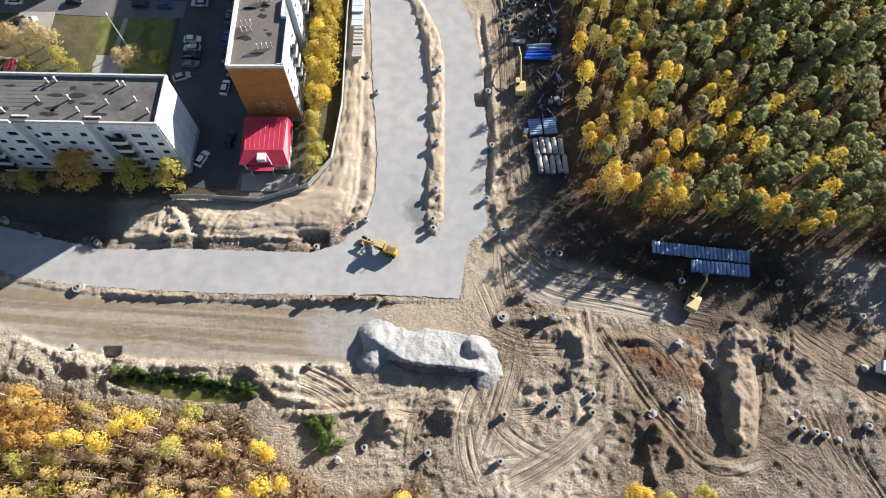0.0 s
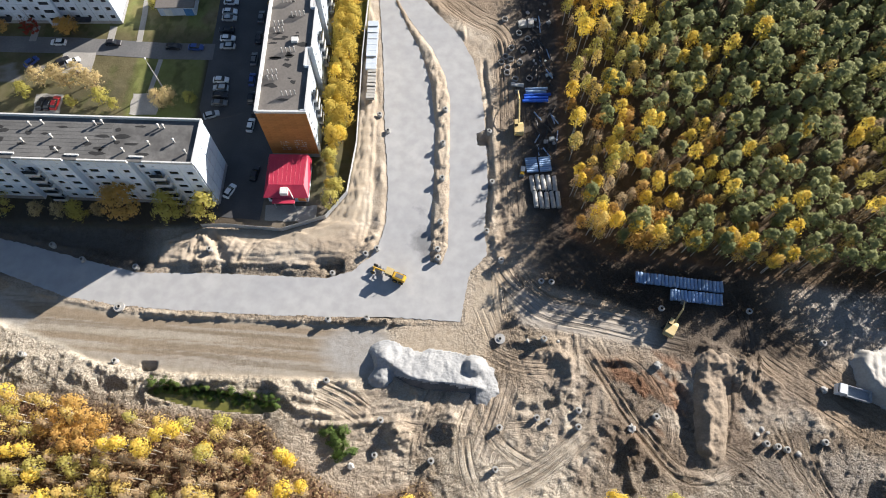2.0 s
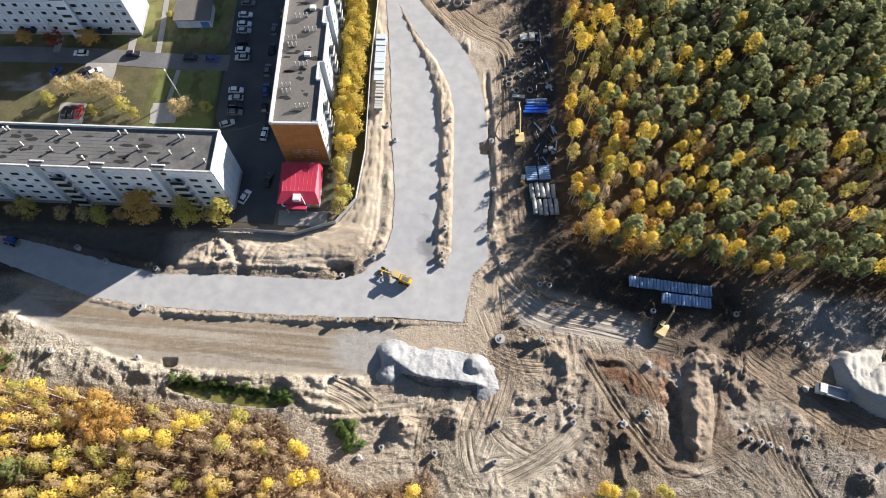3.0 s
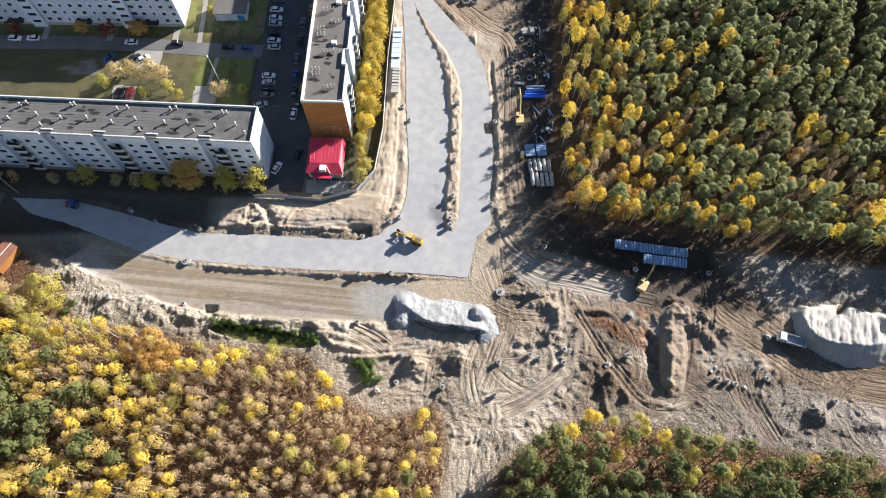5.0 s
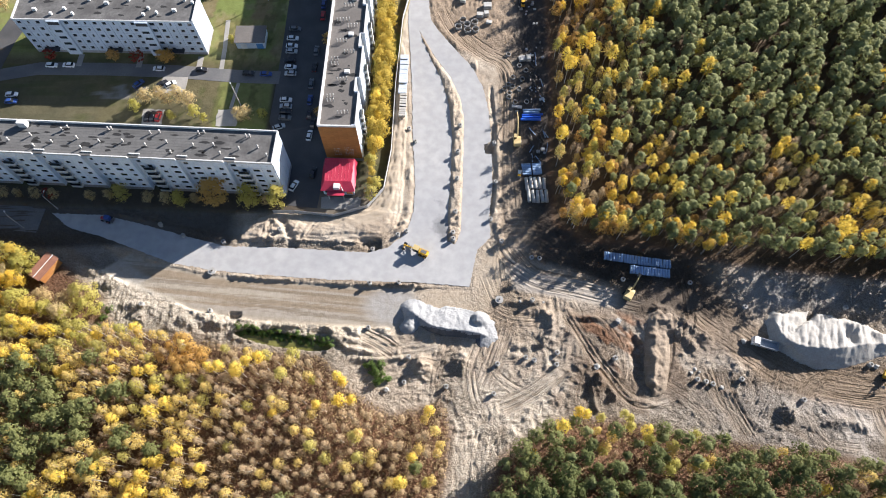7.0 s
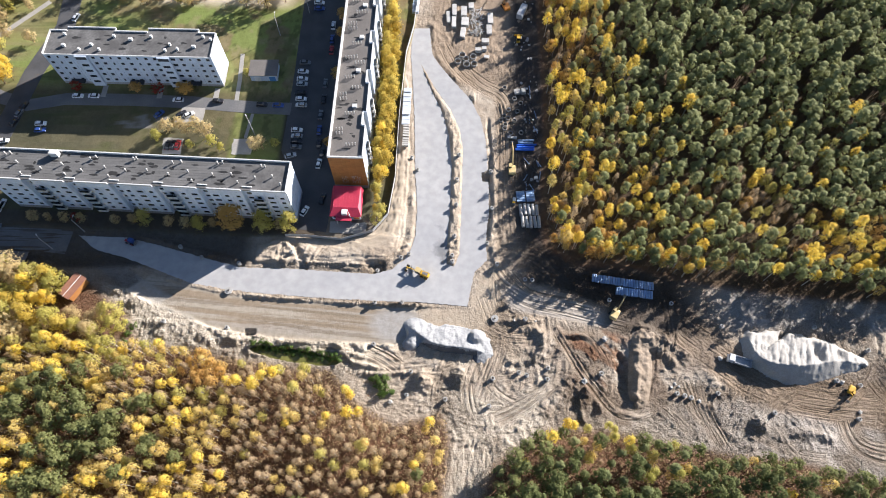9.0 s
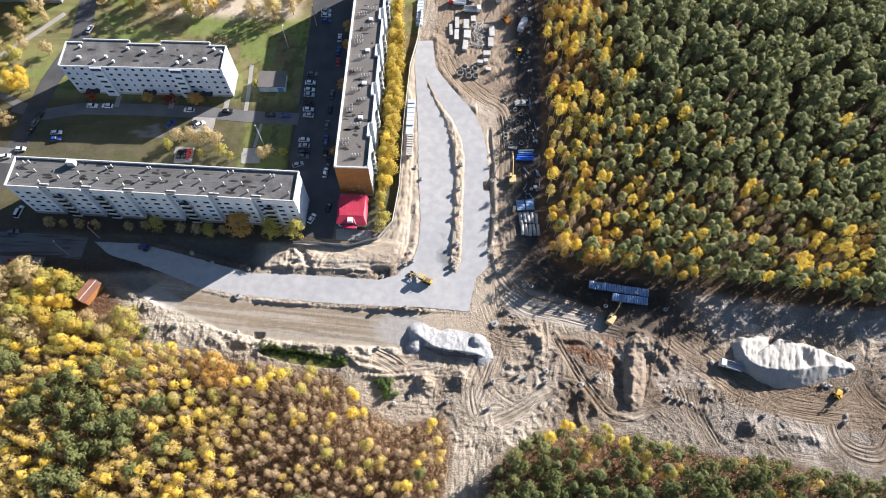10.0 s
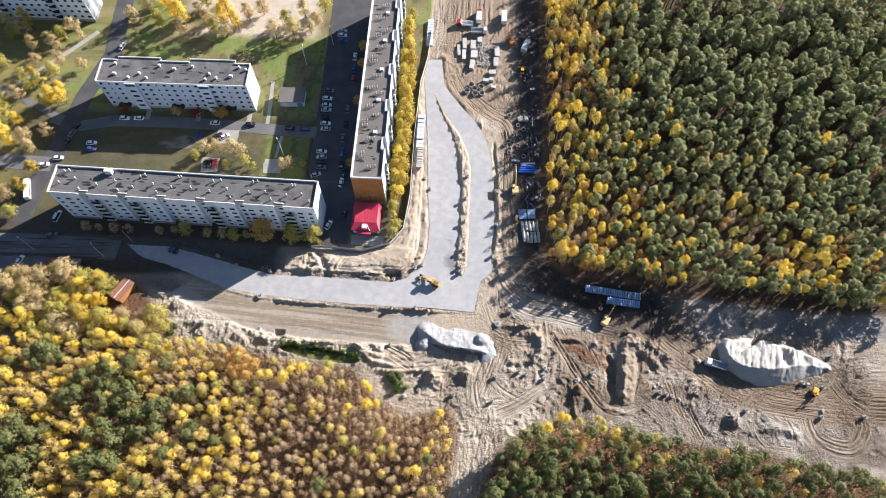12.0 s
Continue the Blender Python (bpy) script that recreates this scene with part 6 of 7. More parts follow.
# ---- concrete shafts and pipes ----
def ring_bm(r, wall, h, sides=18):
    bm = bmesh.new()
    loops = []
    for rad, z in ((r, 0), (r, h), (r - wall, h), (r - wall, 0)):
        loops.append([bm.verts.new((rad * math.cos(6.2832 * k / sides), rad * math.sin(6.2832 * k / sides), z)) for k in range(sides)])
    for a, b in zip(loops, loops[1:] + loops[:1]):
        for k in range(sides):
            bm.faces.new((a[k], a[(k + 1) % sides], b[(k + 1) % sides], b[k]))
    bmesh.ops.recalc_face_normals(bm, faces=bm.faces)
    return bm


M_RING = surface("pale_concrete_ring", (0.36, 0.35, 0.33), (0.45, 0.44, 0.42), 0.8, 6.0, 0.9, bump=0.2, vary=0.12)
RING = shared(("shaft_ring", 1), lambda: ring_bm(0.66, 0.11, 0.6))
NECK = shared(("neck_ring", 1), lambda: ring_bm(0.5, 0.16, 0.22))
COVER = shared(("cover_slab", 1), lambda: ring_bm(0.74, 0.36, 0.16))
BIGSLAB = shared(("wide_slab", 1), lambda: ring_bm(1.25, 0.85, 0.2, 24))
BIGRING = shared(("wide_ring", 1), lambda: ring_bm(1.15, 0.12, 0.9, 24))


def shaft(x, y, rings, wide=False):
    ob = thing("manhole_shaft", x, y, height(x, y) - 0.25, rnd.uniform(0, 90), "wide pale concrete manhole chamber with a round slab" if wide else "stack of pale concrete manhole rings standing in the soil", "manhole", "manhole shafts of the works")
    z = 0.0
    for k in range(rings):
        part("ring", BIGRING if wide else RING, M_RING, ob, at=pose(rnd.uniform(-0.02, 0.02), rnd.uniform(-0.02, 0.02), z))
        z += 0.92 if wide else 0.62
    part("cover_slab", BIGSLAB if wide else COVER, M_RING, ob, at=pose(0, 0, z))
    part("neck_ring", NECK, M_RING, ob, at=pose(0, 0, z + (0.2 if wide else 0.16)))


for x, y in ((-110.2, 22.2), (-102.2, 18.5), (-89.0, 16.9), (-89.1, -6.5), (-70.8, 20.9), (-40.7, 3.6), (-31.7, 4.2), (-40.1, -10.6), (-27.4, -19.3), (-28.5, -26.7), (-16.1, -27.9), (-1.1, -20.7), (7.3, -18.5), (9.8, -19.3), (16.7, -16.8), (16.4, -20.4), (-2.2, -29.5), (9.6, -0.8)):
    shaft(x, y, 2)
for x, y in ((33.8, -18.0), (70.4, -23.2), (10.0, 14.1), (12.5, 14.0), (38.4, 7.5), (59.2, 6.9), (-30.2, 22.2), (-32.9, 20.6), (-40.9, 16.0), (-15.2, 21.8), (-15.1, 19.6), (-3.1, 27.1), (0.3, 19.0), (-31.3, 61.3), (-28.9, 56.4), (-13.6, 62.7), (-14.3, 41.6), (-14.6, 29.1)):
    shaft(x, y, 1 if x > 9 and y > 5 else 2)
for x, y in ((-1.8, 56.7), (-1.4, 41.1), (87.5, -28.7), (109.2, -17.8), (116.4, -19.1), (113.7, -29.8), (121.5, -7.5), (128.8, -29.1), (105.4, -0.2), (74.7, -0.9), (-110.0, -5.5), (-14.2, 52), (57.5, -23.6), (59.9, -24.2), (61.9, -24.8)):
    shaft(x, y, 2)
shaft(-90.8, 6.5, 1, True)
shaft(-0.4, -0.4, 1, True)


def boulder(x, y, r, label="pale lump of concrete rubble", mat=M_RING, flat=0.7):
    bm = bmesh.new()
    bmesh.ops.create_icosphere(bm, subdivisions=2, radius=r)
    for v in bm.verts:
        v.co *= 0.75 + 0.5 * noise.noise(v.co * 1.7 / r + Vector((x, y, 0)))
        v.co.z *= flat
    ob = part("rubble", bm, mat, None, smooth=False)
    ob.matrix_basis = pose(x, y, height(x, y) + r * flat * 0.35)
    return tagged(ob, label, "rubble")


for x, y, r in ((35.7, -6.3, 1.2), (73.0, -11.6, 1.1), (111.0, -18.2, 1.0), (114.8, -27.5, 0.9), (28.4, -20.6, 1.3), (6.0, -0.9, 0.6), (13.2, -0.9, 0.5), (56.2, -21.6, 0.7), (57.4, -20.4, 0.8), (58.6, -21.2, 0.6), (-33.6, -29.0, 1.0), (64.6, -25.6, 0.8), (-63, -17.5, 0.5)):
    boulder(x, y, r)

M_BLUEPIPE = surface("blue_plastic_pipe", (0.24, 0.36, 0.56), (0.34, 0.46, 0.64), 0.6, 4.0, 0.35, bump=0.05, vary=0.2)
M_BRIGHTBLUE = surface("bright_blue_pipe", (0.02, 0.10, 0.55), (0.04, 0.16, 0.65), 0.6, 4.0, 0.4, bump=0.05, vary=0.25)


def ribbed_bm(r, length, ribs, sides=14):
    """A hollow pipe along y with ribs and open ends."""
    bm = bmesh.new()
    stations, t = [], 0.0
    for k in range(ribs):
        a, b = length * k / ribs, length * (k + 1) / ribs
        stations += [(r, a), (r, a + (b - a) * 0.55), (r * 0.93, a + (b - a) * 0.62), (r * 0.93, b - (b - a) * 0.05)]
    stations += [(r * 0.93, length), (r * 0.82, length), (r * 0.82, 0)]
    loops = [[bm.verts.new((q * math.cos(6.2832 * k / sides), y - length / 2, r + q * math.sin(6.2832 * k / sides))) for k in range(sides)] for q, y in stations]
    for a, b in zip(loops, loops[1:] + loops[:1]):
        for k in range(sides):
            bm.faces.new((a[k], a[(k + 1) % sides], b[(k + 1) % sides], b[k]))
    bmesh.ops.recalc_face_normals(bm, faces=bm.faces)
    return bm


def pipe(key, r, length, ribs, x, y, z, turn, mat, label, group):
    ob = part("pipe", shared(("pipe", key, mat.name), lambda: ribbed_bm(r, length, ribs)), mat, None)
    ob.matrix_basis = pose(x, y, z, 0, 0, turn)
    return tagged(ob, label, "pipe", group)


for k in range(24):
    f = k / 23
    pipe("stack", 0.42, 2.7, 5, 33.4 + 20.0 * f, 15.3 - 2.5 * f + rnd.uniform(-0.1, 0.1), 0.15 + 0.0 * f + max(0, height(33.4 + 20 * f, 15.3 - 2.5 * f)), -6 + rnd.uniform(-4, 4), M_BLUEPIPE, "blue ribbed plastic pipe lying in a row", "row of blue pipes")
for k in range(15):
    f = k / 14
    pipe("stack", 0.42, 2.7, 5, 41.2 + 11.6 * f, 10.9 - 1.3 * f + rnd.uniform(-0.1, 0.1), 0.15 + max(0, height(41.2 + 11.6 * f, 10.9 - 1.3 * f)), -6 + rnd.uniform(-5, 5), M_BLUEPIPE, "blue ribbed plastic pipe lying in a row", "row of blue pipes")
for k in range(7):
    pipe("yard", 0.36, 3.0, 6, 8.9 + 0.06 * k, 48.3 - 0.62 * k, height(9, 47) + 0.05, 96, M_BLUEPIPE, "pale blue plastic pipe in a stack beside the wood", "stack of blue pipes")
    pipe("yard", 0.36, 3.0, 6, 12.4 + 0.06 * k, 48.6 - 0.62 * k, height(9, 47) + 0.05, 97, M_BLUEPIPE, "pale blue plastic pipe in a stack beside the wood", "stack of blue pipes")
for k, (x, y, n) in enumerate(((11.4, 70.6, 6.2), (11.6, 68.5, 7.4), (10.9, 66.3, 7.0), (11.2, 67.4, 6.6), (11.3, 69.5, 5.6))):
    pipe(("long", k), 0.42, n, 1, x, y, height(x, y) + 0.05, 92 + rnd.uniform(-3, 3), M_BRIGHTBLUE if k in (1, 2, 3) else M_BLUEPIPE, "long blue pipe lying beside the wood", "long blue pipes")
for row, (x0, y0, n) in enumerate(((9.0, 41.0, 5), (9.6, 36.0, 5))):
    for k in range(n):
        pipe("grey", 0.62, 4.4, 1, x0 + 1.45 * k, y0 + rnd.uniform(-0.2, 0.2), height(x0, y0) + 0.05, 4 + rnd.uniform(-3, 3), M_CONCRETE, "long grey concrete pipe stored beside the wood", "concrete pipes")

for x, y in ((3.3, 81.7), (4.8, 80.8), (3.7, 77.8), (3.5, 76.0), (7.2, 79.5), (9.7, 74.2), (2.0, 79.7), (5.7, 73.8), (5.0, 84.5), (8.4, 84.0), (7.4, 90.0), (9.8, 88.0), (3.5, 95.0)):
    ob = part("concrete_ring", shared(("loose_ring", 1), lambda: ring_bm(0.85, 0.1, 0.7, 20)), M_RING, None)
    ob.matrix_basis = pose(x, y, height(x, y) - 0.02, rnd.uniform(-5, 5), rnd.uniform(-5, 5), 0)
    tagged(ob, "loose concrete ring lying on the ground", "concrete ring", "loose concrete rings")
for x, y in ((-15.1, 107.4), (-11.9, 108.8), (-11.6, 106.0), (-9.0, 109.9), (-13.4, 110.6), (-8.6, 106.4)):
    ob = part("concrete_ring", shared(("large_ring", 1), lambda: ring_bm(1.3, 0.13, 1.1, 24)), M_RING, None)
    ob.matrix_basis = pose(x, y, height(x, y) - 0.02)
    tagged(ob, "large pale concrete ring in the storage yard", "concrete ring", "large concrete rings")

# ---- the storage yard ----
def slab_stack(x, y, w, l, n, turn, label="stack of grey concrete slabs on timber spacers", mat=None):
    ob = thing("slab_stack", x, y, height(x, y), turn, label, "slab stack", "stacks of the storage yard")
    for k in range(n):
        part("slab", shared(("slab", w, l), lambda: boxed(-w / 2, w / 2, -l / 2, l / 2, 0, 0.2, bevel=0.015)), mat or M_CONCRETE, ob, at=pose(rnd.uniform(-0.05, 0.05), rnd.uniform(-0.05, 0.05), 0.1 + 0.3 * k, 0, 0, rnd.uniform(-1, 1)))
        for s in (-0.35, 0.35):
            part("spacer", shared(("spacer", w), lambda: boxed(-w / 2, w / 2, -0.05, 0.05, 0, 0.1)), M_BARK, ob, at=pose(0, s * l, 0.3 * k))


for x, y, w, l, n, turn in ((-17.2, 134, 1.8, 6, 5, 2), (-17.2, 127.6, 1.8, 5.5, 4, 1), (-13.2, 133, 2.4, 5, 6, 0), (-12.6, 127.4, 3, 4.2, 6, -2), (-19.6, 130.5, 1.6, 6, 3, 4), (-13.4, 121.8, 2, 5, 5, -6), (-2.2, 129.8, 2.2, 5.4, 5, 3), (-2.6, 124.0, 2.2, 4.8, 4, 1), (-4.2, 117.8, 3.0, 2.2, 6, 2), (-7.0, 113.0, 2.4, 1.6, 5, 0), (-4.6, 113.8, 1.8, 1.6, 6, 8), (-10.2, 136.8, 2.2, 3, 4, 1), (-3.6, 109.8, 2.0, 1.4, 3, -10), (8.5, 93, 2.4, 2.0, 4, 12), (10.8, 93.2, 1.6, 2.2, 5, 3), (6.2, 71.8, 3.6, 1.0, 2, -8)):
    slab_stack(x, y, w, l, n, turn)
for k in range(8):
    slab_stack(-34.4, 91.0 - 2.05 * k, 2.9, 1.85, 5 if k < 6 else 3, rnd.uniform(-1, 1), "white paving slabs stacked by the yard fence", M_PANEL)
for k in range(9):
    slab_stack(-34.0, 75.0 - 1.15 * k, 2.3, 0.8, 4, rnd.uniform(-3, 3), "grey kerb beams stacked by the yard fence")
for k in range(9):
    slab_stack(-33.4 + (k % 2) * 0.1, 146.0 - 1.7 * k, 2.6, 1.5, 5, rnd.uniform(-1, 1), "white paving slabs stacked by the yard fence", M_PANEL)
r_pile = random.Random(77)
M_TIMBER = surface("grey_timber", (0.24, 0.21, 0.17), (0.36, 0.32, 0.27), 0.5, 5, 0.9, vary=0.25)
for k in range(54):
    x, y = -8.2 + r_pile.uniform(-2.2, 2.6), 129 + r_pile.uniform(-7, 6)
    ob = part("beam", shared(("beam", 1), lambda: boxed(-0.12, 0.12, -1.5, 1.5, 0, 0.22, bevel=0.02)), (M_RING, M_CONCRETE, M_FRAME, M_TIMBER)[k % 4], None)
    ob.matrix_basis = pose(x, y, height(x, y) + 0.1 + 0.22 * (k % 3), 0, r_pile.uniform(-3, 3), r_pile.uniform(0, 180))
    tagged(ob, "loose concrete beam in a jumbled heap", "beam", "jumbled beams")
for k in range(60):
    x, y = 11.5 + r_pile.uniform(-4.5, 5.0), r_pile.uniform(50, 150)
    if 64 < y < 73:
        continue
    s = r_pile.uniform(0.3, 0.9)
    ob = part("crate", shared(("crate", k % 4), lambda: boxed(-0.6, 0.6, -0.4 - 0.2 * (k % 4), 0.5, 0, 0.5 + 0.12 * (k % 4), bevel=0.04)), (M_CONCRETE, M_TIMBER, M_PLINTH, M_FRAME)[k % 4], None)
    ob.matrix_basis = pose(x, y, height(x, y), 0, 0, r_pile.uniform(0, 180)) @ Matrix.Diagonal((s, s, s, 1))
    tagged(ob, "weathered block of building material beside the wood", "building material", "materials beside the wood")

M_BLACKPIPE = surface("black_plastic_pipe", (0.02, 0.021, 0.024), (0.04, 0.041, 0.045), 0.6, 4.0, 0.35, bump=0.05)
for k in range(70):
    x, y = 13.4 + r_pile.uniform(-2.6, 3.0), r_pile.uniform(50, 96)
    if 63.5 < y < 73:
        continue
    pipe("thin", 0.17, 3.4, 1, x, y, height(x, y) + 0.02 + 0.3 * (k % 3 == 0), r_pile.uniform(-30, 40), M_BLACKPIPE if k % 4 else M_BLUEPIPE, "thin black plastic pipe dropped beside the wood" if k % 4 else "thin blue plastic pipe dropped beside the wood", "loose thin pipes")
# ---- fence along the yard ----
M_FENCE = surface("grey_fence_sheet", (0.34, 0.35, 0.36), (0.44, 0.45, 0.46), 0.6, 5, 0.6, bump=0.1)
line = [(-32.6, 140), (-33.6, 124), (-36.0, 110), (-37.0, 80), (-36.9, 52), (-38.5, 37), (-43.4, 30.2), (-54, 26.5), (-67.8, 27.6), (-74.0, 27.4)]
fence = thing("fence", -36.9, 52, 0.85, 0, "long grey sheet-metal site fence along the yards", "fence")
inv = fence.matrix_basis.inverted()
for (xa, ya), (xb, yb) in zip(line, line[1:]):
    size = math.hypot(xb - xa, yb - ya)
    n = max(1, round(size / 2.5))
    for k in range(n):
        t = k / n
        m = inv @ pose(xa + (xb - xa) * t, ya + (yb - ya) * t, 0.8, 0, 0, math.degrees(math.atan2(yb - ya, xb - xa)))
        part("post", shared(("fence_post", 1), lambda: boxed(-0.05, 0.05, -0.05, 0.05, -0.5, 2.1)), M_FENCE, fence, at=m)
        part("fence_panel", shared(("fence_panel", round(size / n, 2)), lambda: boxed(0.04, size / n - 0.04, -0.025, 0.025, 0.1, 2.0)), M_FENCE, fence, at=m)

# ---- street lamps ----
def lamp(x, y, z, h, turn, lean=0.0):
    ob = thing("street_lamp", x, y, z, turn, "tall pale concrete street lamp with a short arm", "lamp", "street lamps")
    part("pole", tubed((0, 0, -0.5), (0, 0, h), 0.2, 0.12, 8), M_RING, ob)
    part("arm", tubed((0, 0, h - 0.1), (1.3, 0, h + 0.35), 0.06, sides=6), M_RING, ob)
    part("lamp_head", boxed(1.1, 1.9, -0.17, 0.17, h + 0.25, h + 0.45, bevel=0.05), M_FRAME, ob)


lamp(-91.2, 69.4, 0.85, 10.5, 120)
lamp(-183.2, 21.8, 0, 9, 150)
lamp(-155.0, 20.2, 0, 9, 130)
lamp(-77.4, 130.3, 0.85, 10, 100)
lamp(-88, 118, 0.85, 11, 90)
lamp(-145.5, 27.2, 0.4, 9, 80)
M_WIRE = surface("black_cable", (0.03, 0.03, 0.03), (0.05, 0.05, 0.05), 1, 6, 0.7, bump=0.0)


def cable(a, b, sag, label):
    cu = bpy.data.curves.new("cable", "CURVE")
    cu.dimensions, cu.bevel_depth, cu.bevel_resolution = "3D", 0.03, 0
    sp = cu.splines.new("POLY")
    sp.points.add(12)
    for k in range(13):
        t = k / 12
        sp.points[k].co = (*(Vector(a).lerp(Vector(b), t) - Vector((0, 0, sag * 4 * t * (1 - t)))), 1)
    cu.materials.append(M_WIRE)
    tagged(new("cable", cu), label, "cable")


cable((-70.9, 45.0, 21.0), (-58.6, 49.5, 20.0), 0.6, "thin cable strung between two apartment blocks")

# ---- cars ----
M_TYRE = surface("tyre_rubber", (0.025, 0.025, 0.026), (0.04, 0.04, 0.04), 1, 8, 0.9)
M_CARGLASS = surface("car_glass", (0.015, 0.018, 0.022), (0.03, 0.033, 0.036), 0.5, 4, 0.08, bump=0.0)
M_STEEL = surface("worn_steel", (0.2, 0.2, 0.2), (0.32, 0.31, 0.3), 0.6, 5, 0.5, 0.7)
PAINT = {name: surface(name + "_car_paint", c, tuple(min(1, v * 1.1) for v in c), 0.5, 6, 0.3, bump=0.0) for name, c in
         {"white": (0.74, 0.75, 0.76), "silver": (0.42, 0.44, 0.46), "black": (0.02, 0.02, 0.025), "blue": (0.03, 0.07, 0.25), "red": (0.4, 0.03, 0.03), "grey": (0.14, 0.15, 0.16)}.items()}


def loft(sections):
    """A closed skin through rings of four-cornered sections: x, half-width, low, high, half-width at the top."""
    bm = bmesh.new()
    rings = [[bm.verts.new(p) for p in ((x, -w, lo), (x, w, lo), (x, w, lo + (hi - lo) * 0.6), (x, tw, hi), (x, -tw, hi), (x, -w, lo + (hi - lo) * 0.6))] for x, w, lo, hi, tw in sections]
    for a, b in zip(rings, rings[1:]):
        for k in range(6):
            bm.faces.new((a[k], b[k], b[(k + 1) % 6], a[(k + 1) % 6]))
    bm.faces.new(rings[0])
    bm.faces.new(rings[-1][::-1])
    bmesh.ops.recalc_face_normals(bm, faces=bm.faces)
    return bm


def wheel_bm(r, w):
    bm = bmesh.new()
    tube(bm, (0, -w / 2, 0), (0, w / 2, 0), r, r, 14)
    bmesh.ops.bevel(bm, geom=[e for e in bm.edges if abs(e.verts[0].co.y - e.verts[1].co.y) < 1e-4], offset=w * 0.12, segments=1, affect="EDGES")
    return bm


def wheel(ob, x, y, r, w, rim=None):
    t = part("wheel", shared(("wheel", r, w), lambda: wheel_bm(r, w)), M_TYRE, ob, at=pose(x, y, r))
    s = 1 if y > 0 else -1
    part("rim", shared(("rim", r, w, s), lambda: tubed((0, s * (w / 2 - 0.02), 0), (0, s * (w / 2 + 0.015), 0), r * 0.58, r * 0.5, 10)), rim or M_STEEL, t)


def make_car(paint, label, van=False):
    ob = thing("car", 0, 0, 0, 0, label, "car", "parked cars")
    L = 2.15 if not van else 2.6
    hi = 1.46 if not van else 2.05
    part("body", loft([(-L, 0.78, 0.3, 0.78, 0.7), (-L + 0.12, 0.86, 0.24, 0.9, 0.8), (-0.9, 0.88, 0.22, 0.95, 0.84), (0.9, 0.88, 0.22, 0.95, 0.84), (L - 0.5, 0.86, 0.24, 0.84, 0.78), (L - 0.06, 0.8, 0.3, 0.7, 0.7), (L, 0.74, 0.36, 0.62, 0.66)]), paint, ob)
    a, b = (-1.75, 1.05) if not van else (-2.5, 1.5)
    part("glasshouse", loft([(a, 0.8, 0.88, 0.95, 0.74), (a + 0.5, 0.8, 0.88, hi - 0.05, 0.62), (b - 0.75, 0.8, 0.88, hi - 0.05, 0.62), (b, 0.8, 0.88, 0.95, 0.74)]), M_CARGLASS, ob, "dark tinted windows")
    part("roof", boxed(a + 0.45, b - 0.7, -0.62, 0.62, hi - 0.08, hi, bevel=0.035), paint, ob)
    for s in (-1, 1):
        for x in (-1.3, 1.32):
            wheel(ob, x, s * 0.78, 0.31, 0.2)
        part("headlight", boxed(L - 0.14, L - 0.01, s * 0.58 - 0.14, s * 0.58 + 0.14, 0.55, 0.68), M_FRAME, ob)
        part("tail_light", boxed(-L - 0.01, -L + 0.06, s * 0.62 - 0.1, s * 0.62 + 0.1, 0.6, 0.76), PAINT["red"], ob)
    return ob


CARS = [("white", -162.4, 84.8, 0), ("white", -156.3, 85.0, 180), ("white", -123.1, 84.2, 180), ("blue", -129.1, 77.3, 50), ("black", -120.6, 77.6, 40), ("white", -117.6, 77.4, 35), ("black", -107.6, 84.2, 0), ("white", -173.2, 71.5, 5), ("blue", -172.6, 68.6, 5),
        ("white", -185.1, 63.4, 5), ("white", -190.0, 59.9, 10), ("grey", -194.6, 60.1, 0), ("black", -183.6, 71.8, 70), ("grey", -182.9, 76.1, 70), ("black", -182.0, 79.4, 65), ("white", -173.6, 124.3, 75), ("grey", -177.6, 28.2, 10), ("white", -186.7, 16.7, 70), ("red", -174.9, 15.8, 85),
        ("white", -76.2, 95.9, 0), ("silver", -76.0, 93.4, 0), ("white", -75.5, 86.2, 0), ("silver", -75.2, 83.4, 180), ("white", -75.4, 71.8, 0), ("silver", -75.1, 69.1, 180), ("black", -75.0, 66.7, 0), ("grey", -74.8, 64.2, 0), ("silver", -74.0, 138.3, 0), ("white", -73.8, 135.7, 0), ("blue", -73.4, 132.5, 0),
        ("white", -66.7, 123.5, 90), ("blue", -66.5, 116.4, 90), ("red", -66.2, 110.6, 90), ("white", -65.5, 57.2, 85), ("white", -68.4, 37.4, 65), ("blue", -66.9, 72.0, 90), ("black", -66.4, 66.0, 90), ("grey", -67.2, 79.0, 90), ("black", -66.8, 86.5, 90), ("black", -64.8, 62.0, 90), ("grey", -66.9, 94, 90), ("black", -62.6, 42.5, 80),
        ("black", -122.9, 63.4, 85), ("black", -121.0, 63.5, 85), ("red", -119.2, 63.7, 85), ("blue", -84.0, 82.9, 0), ("black", -90.4, 83.1, 0), ("white", -76.3, 99.5, 0), ("grey", -76.0, 104, 0), ("black", -76.2, 89.2, 180), ("silver", -76.4, 60.4, 20)]
masters = {}
for paint, x, y, turn in CARS:
    z = 0.98
    if -200 < x < -150 and y < 29:
        z = 0.12 if y > 20 else 0.37
    if paint not in masters:
        masters[paint] = make_car(PAINT[paint], paint + " parked passenger car")
        masters[paint].matrix_basis = pose(x, y, z, 0, 0, turn)
    else:
        copy_thing(masters[paint], pose(x, y, z, 0, 0, turn))
van = make_car(PAINT["white"], "white panel van parked at the house corner", True)
van.matrix_basis = pose(-177.3, 36.2, 0.98, 0, 0, 80)

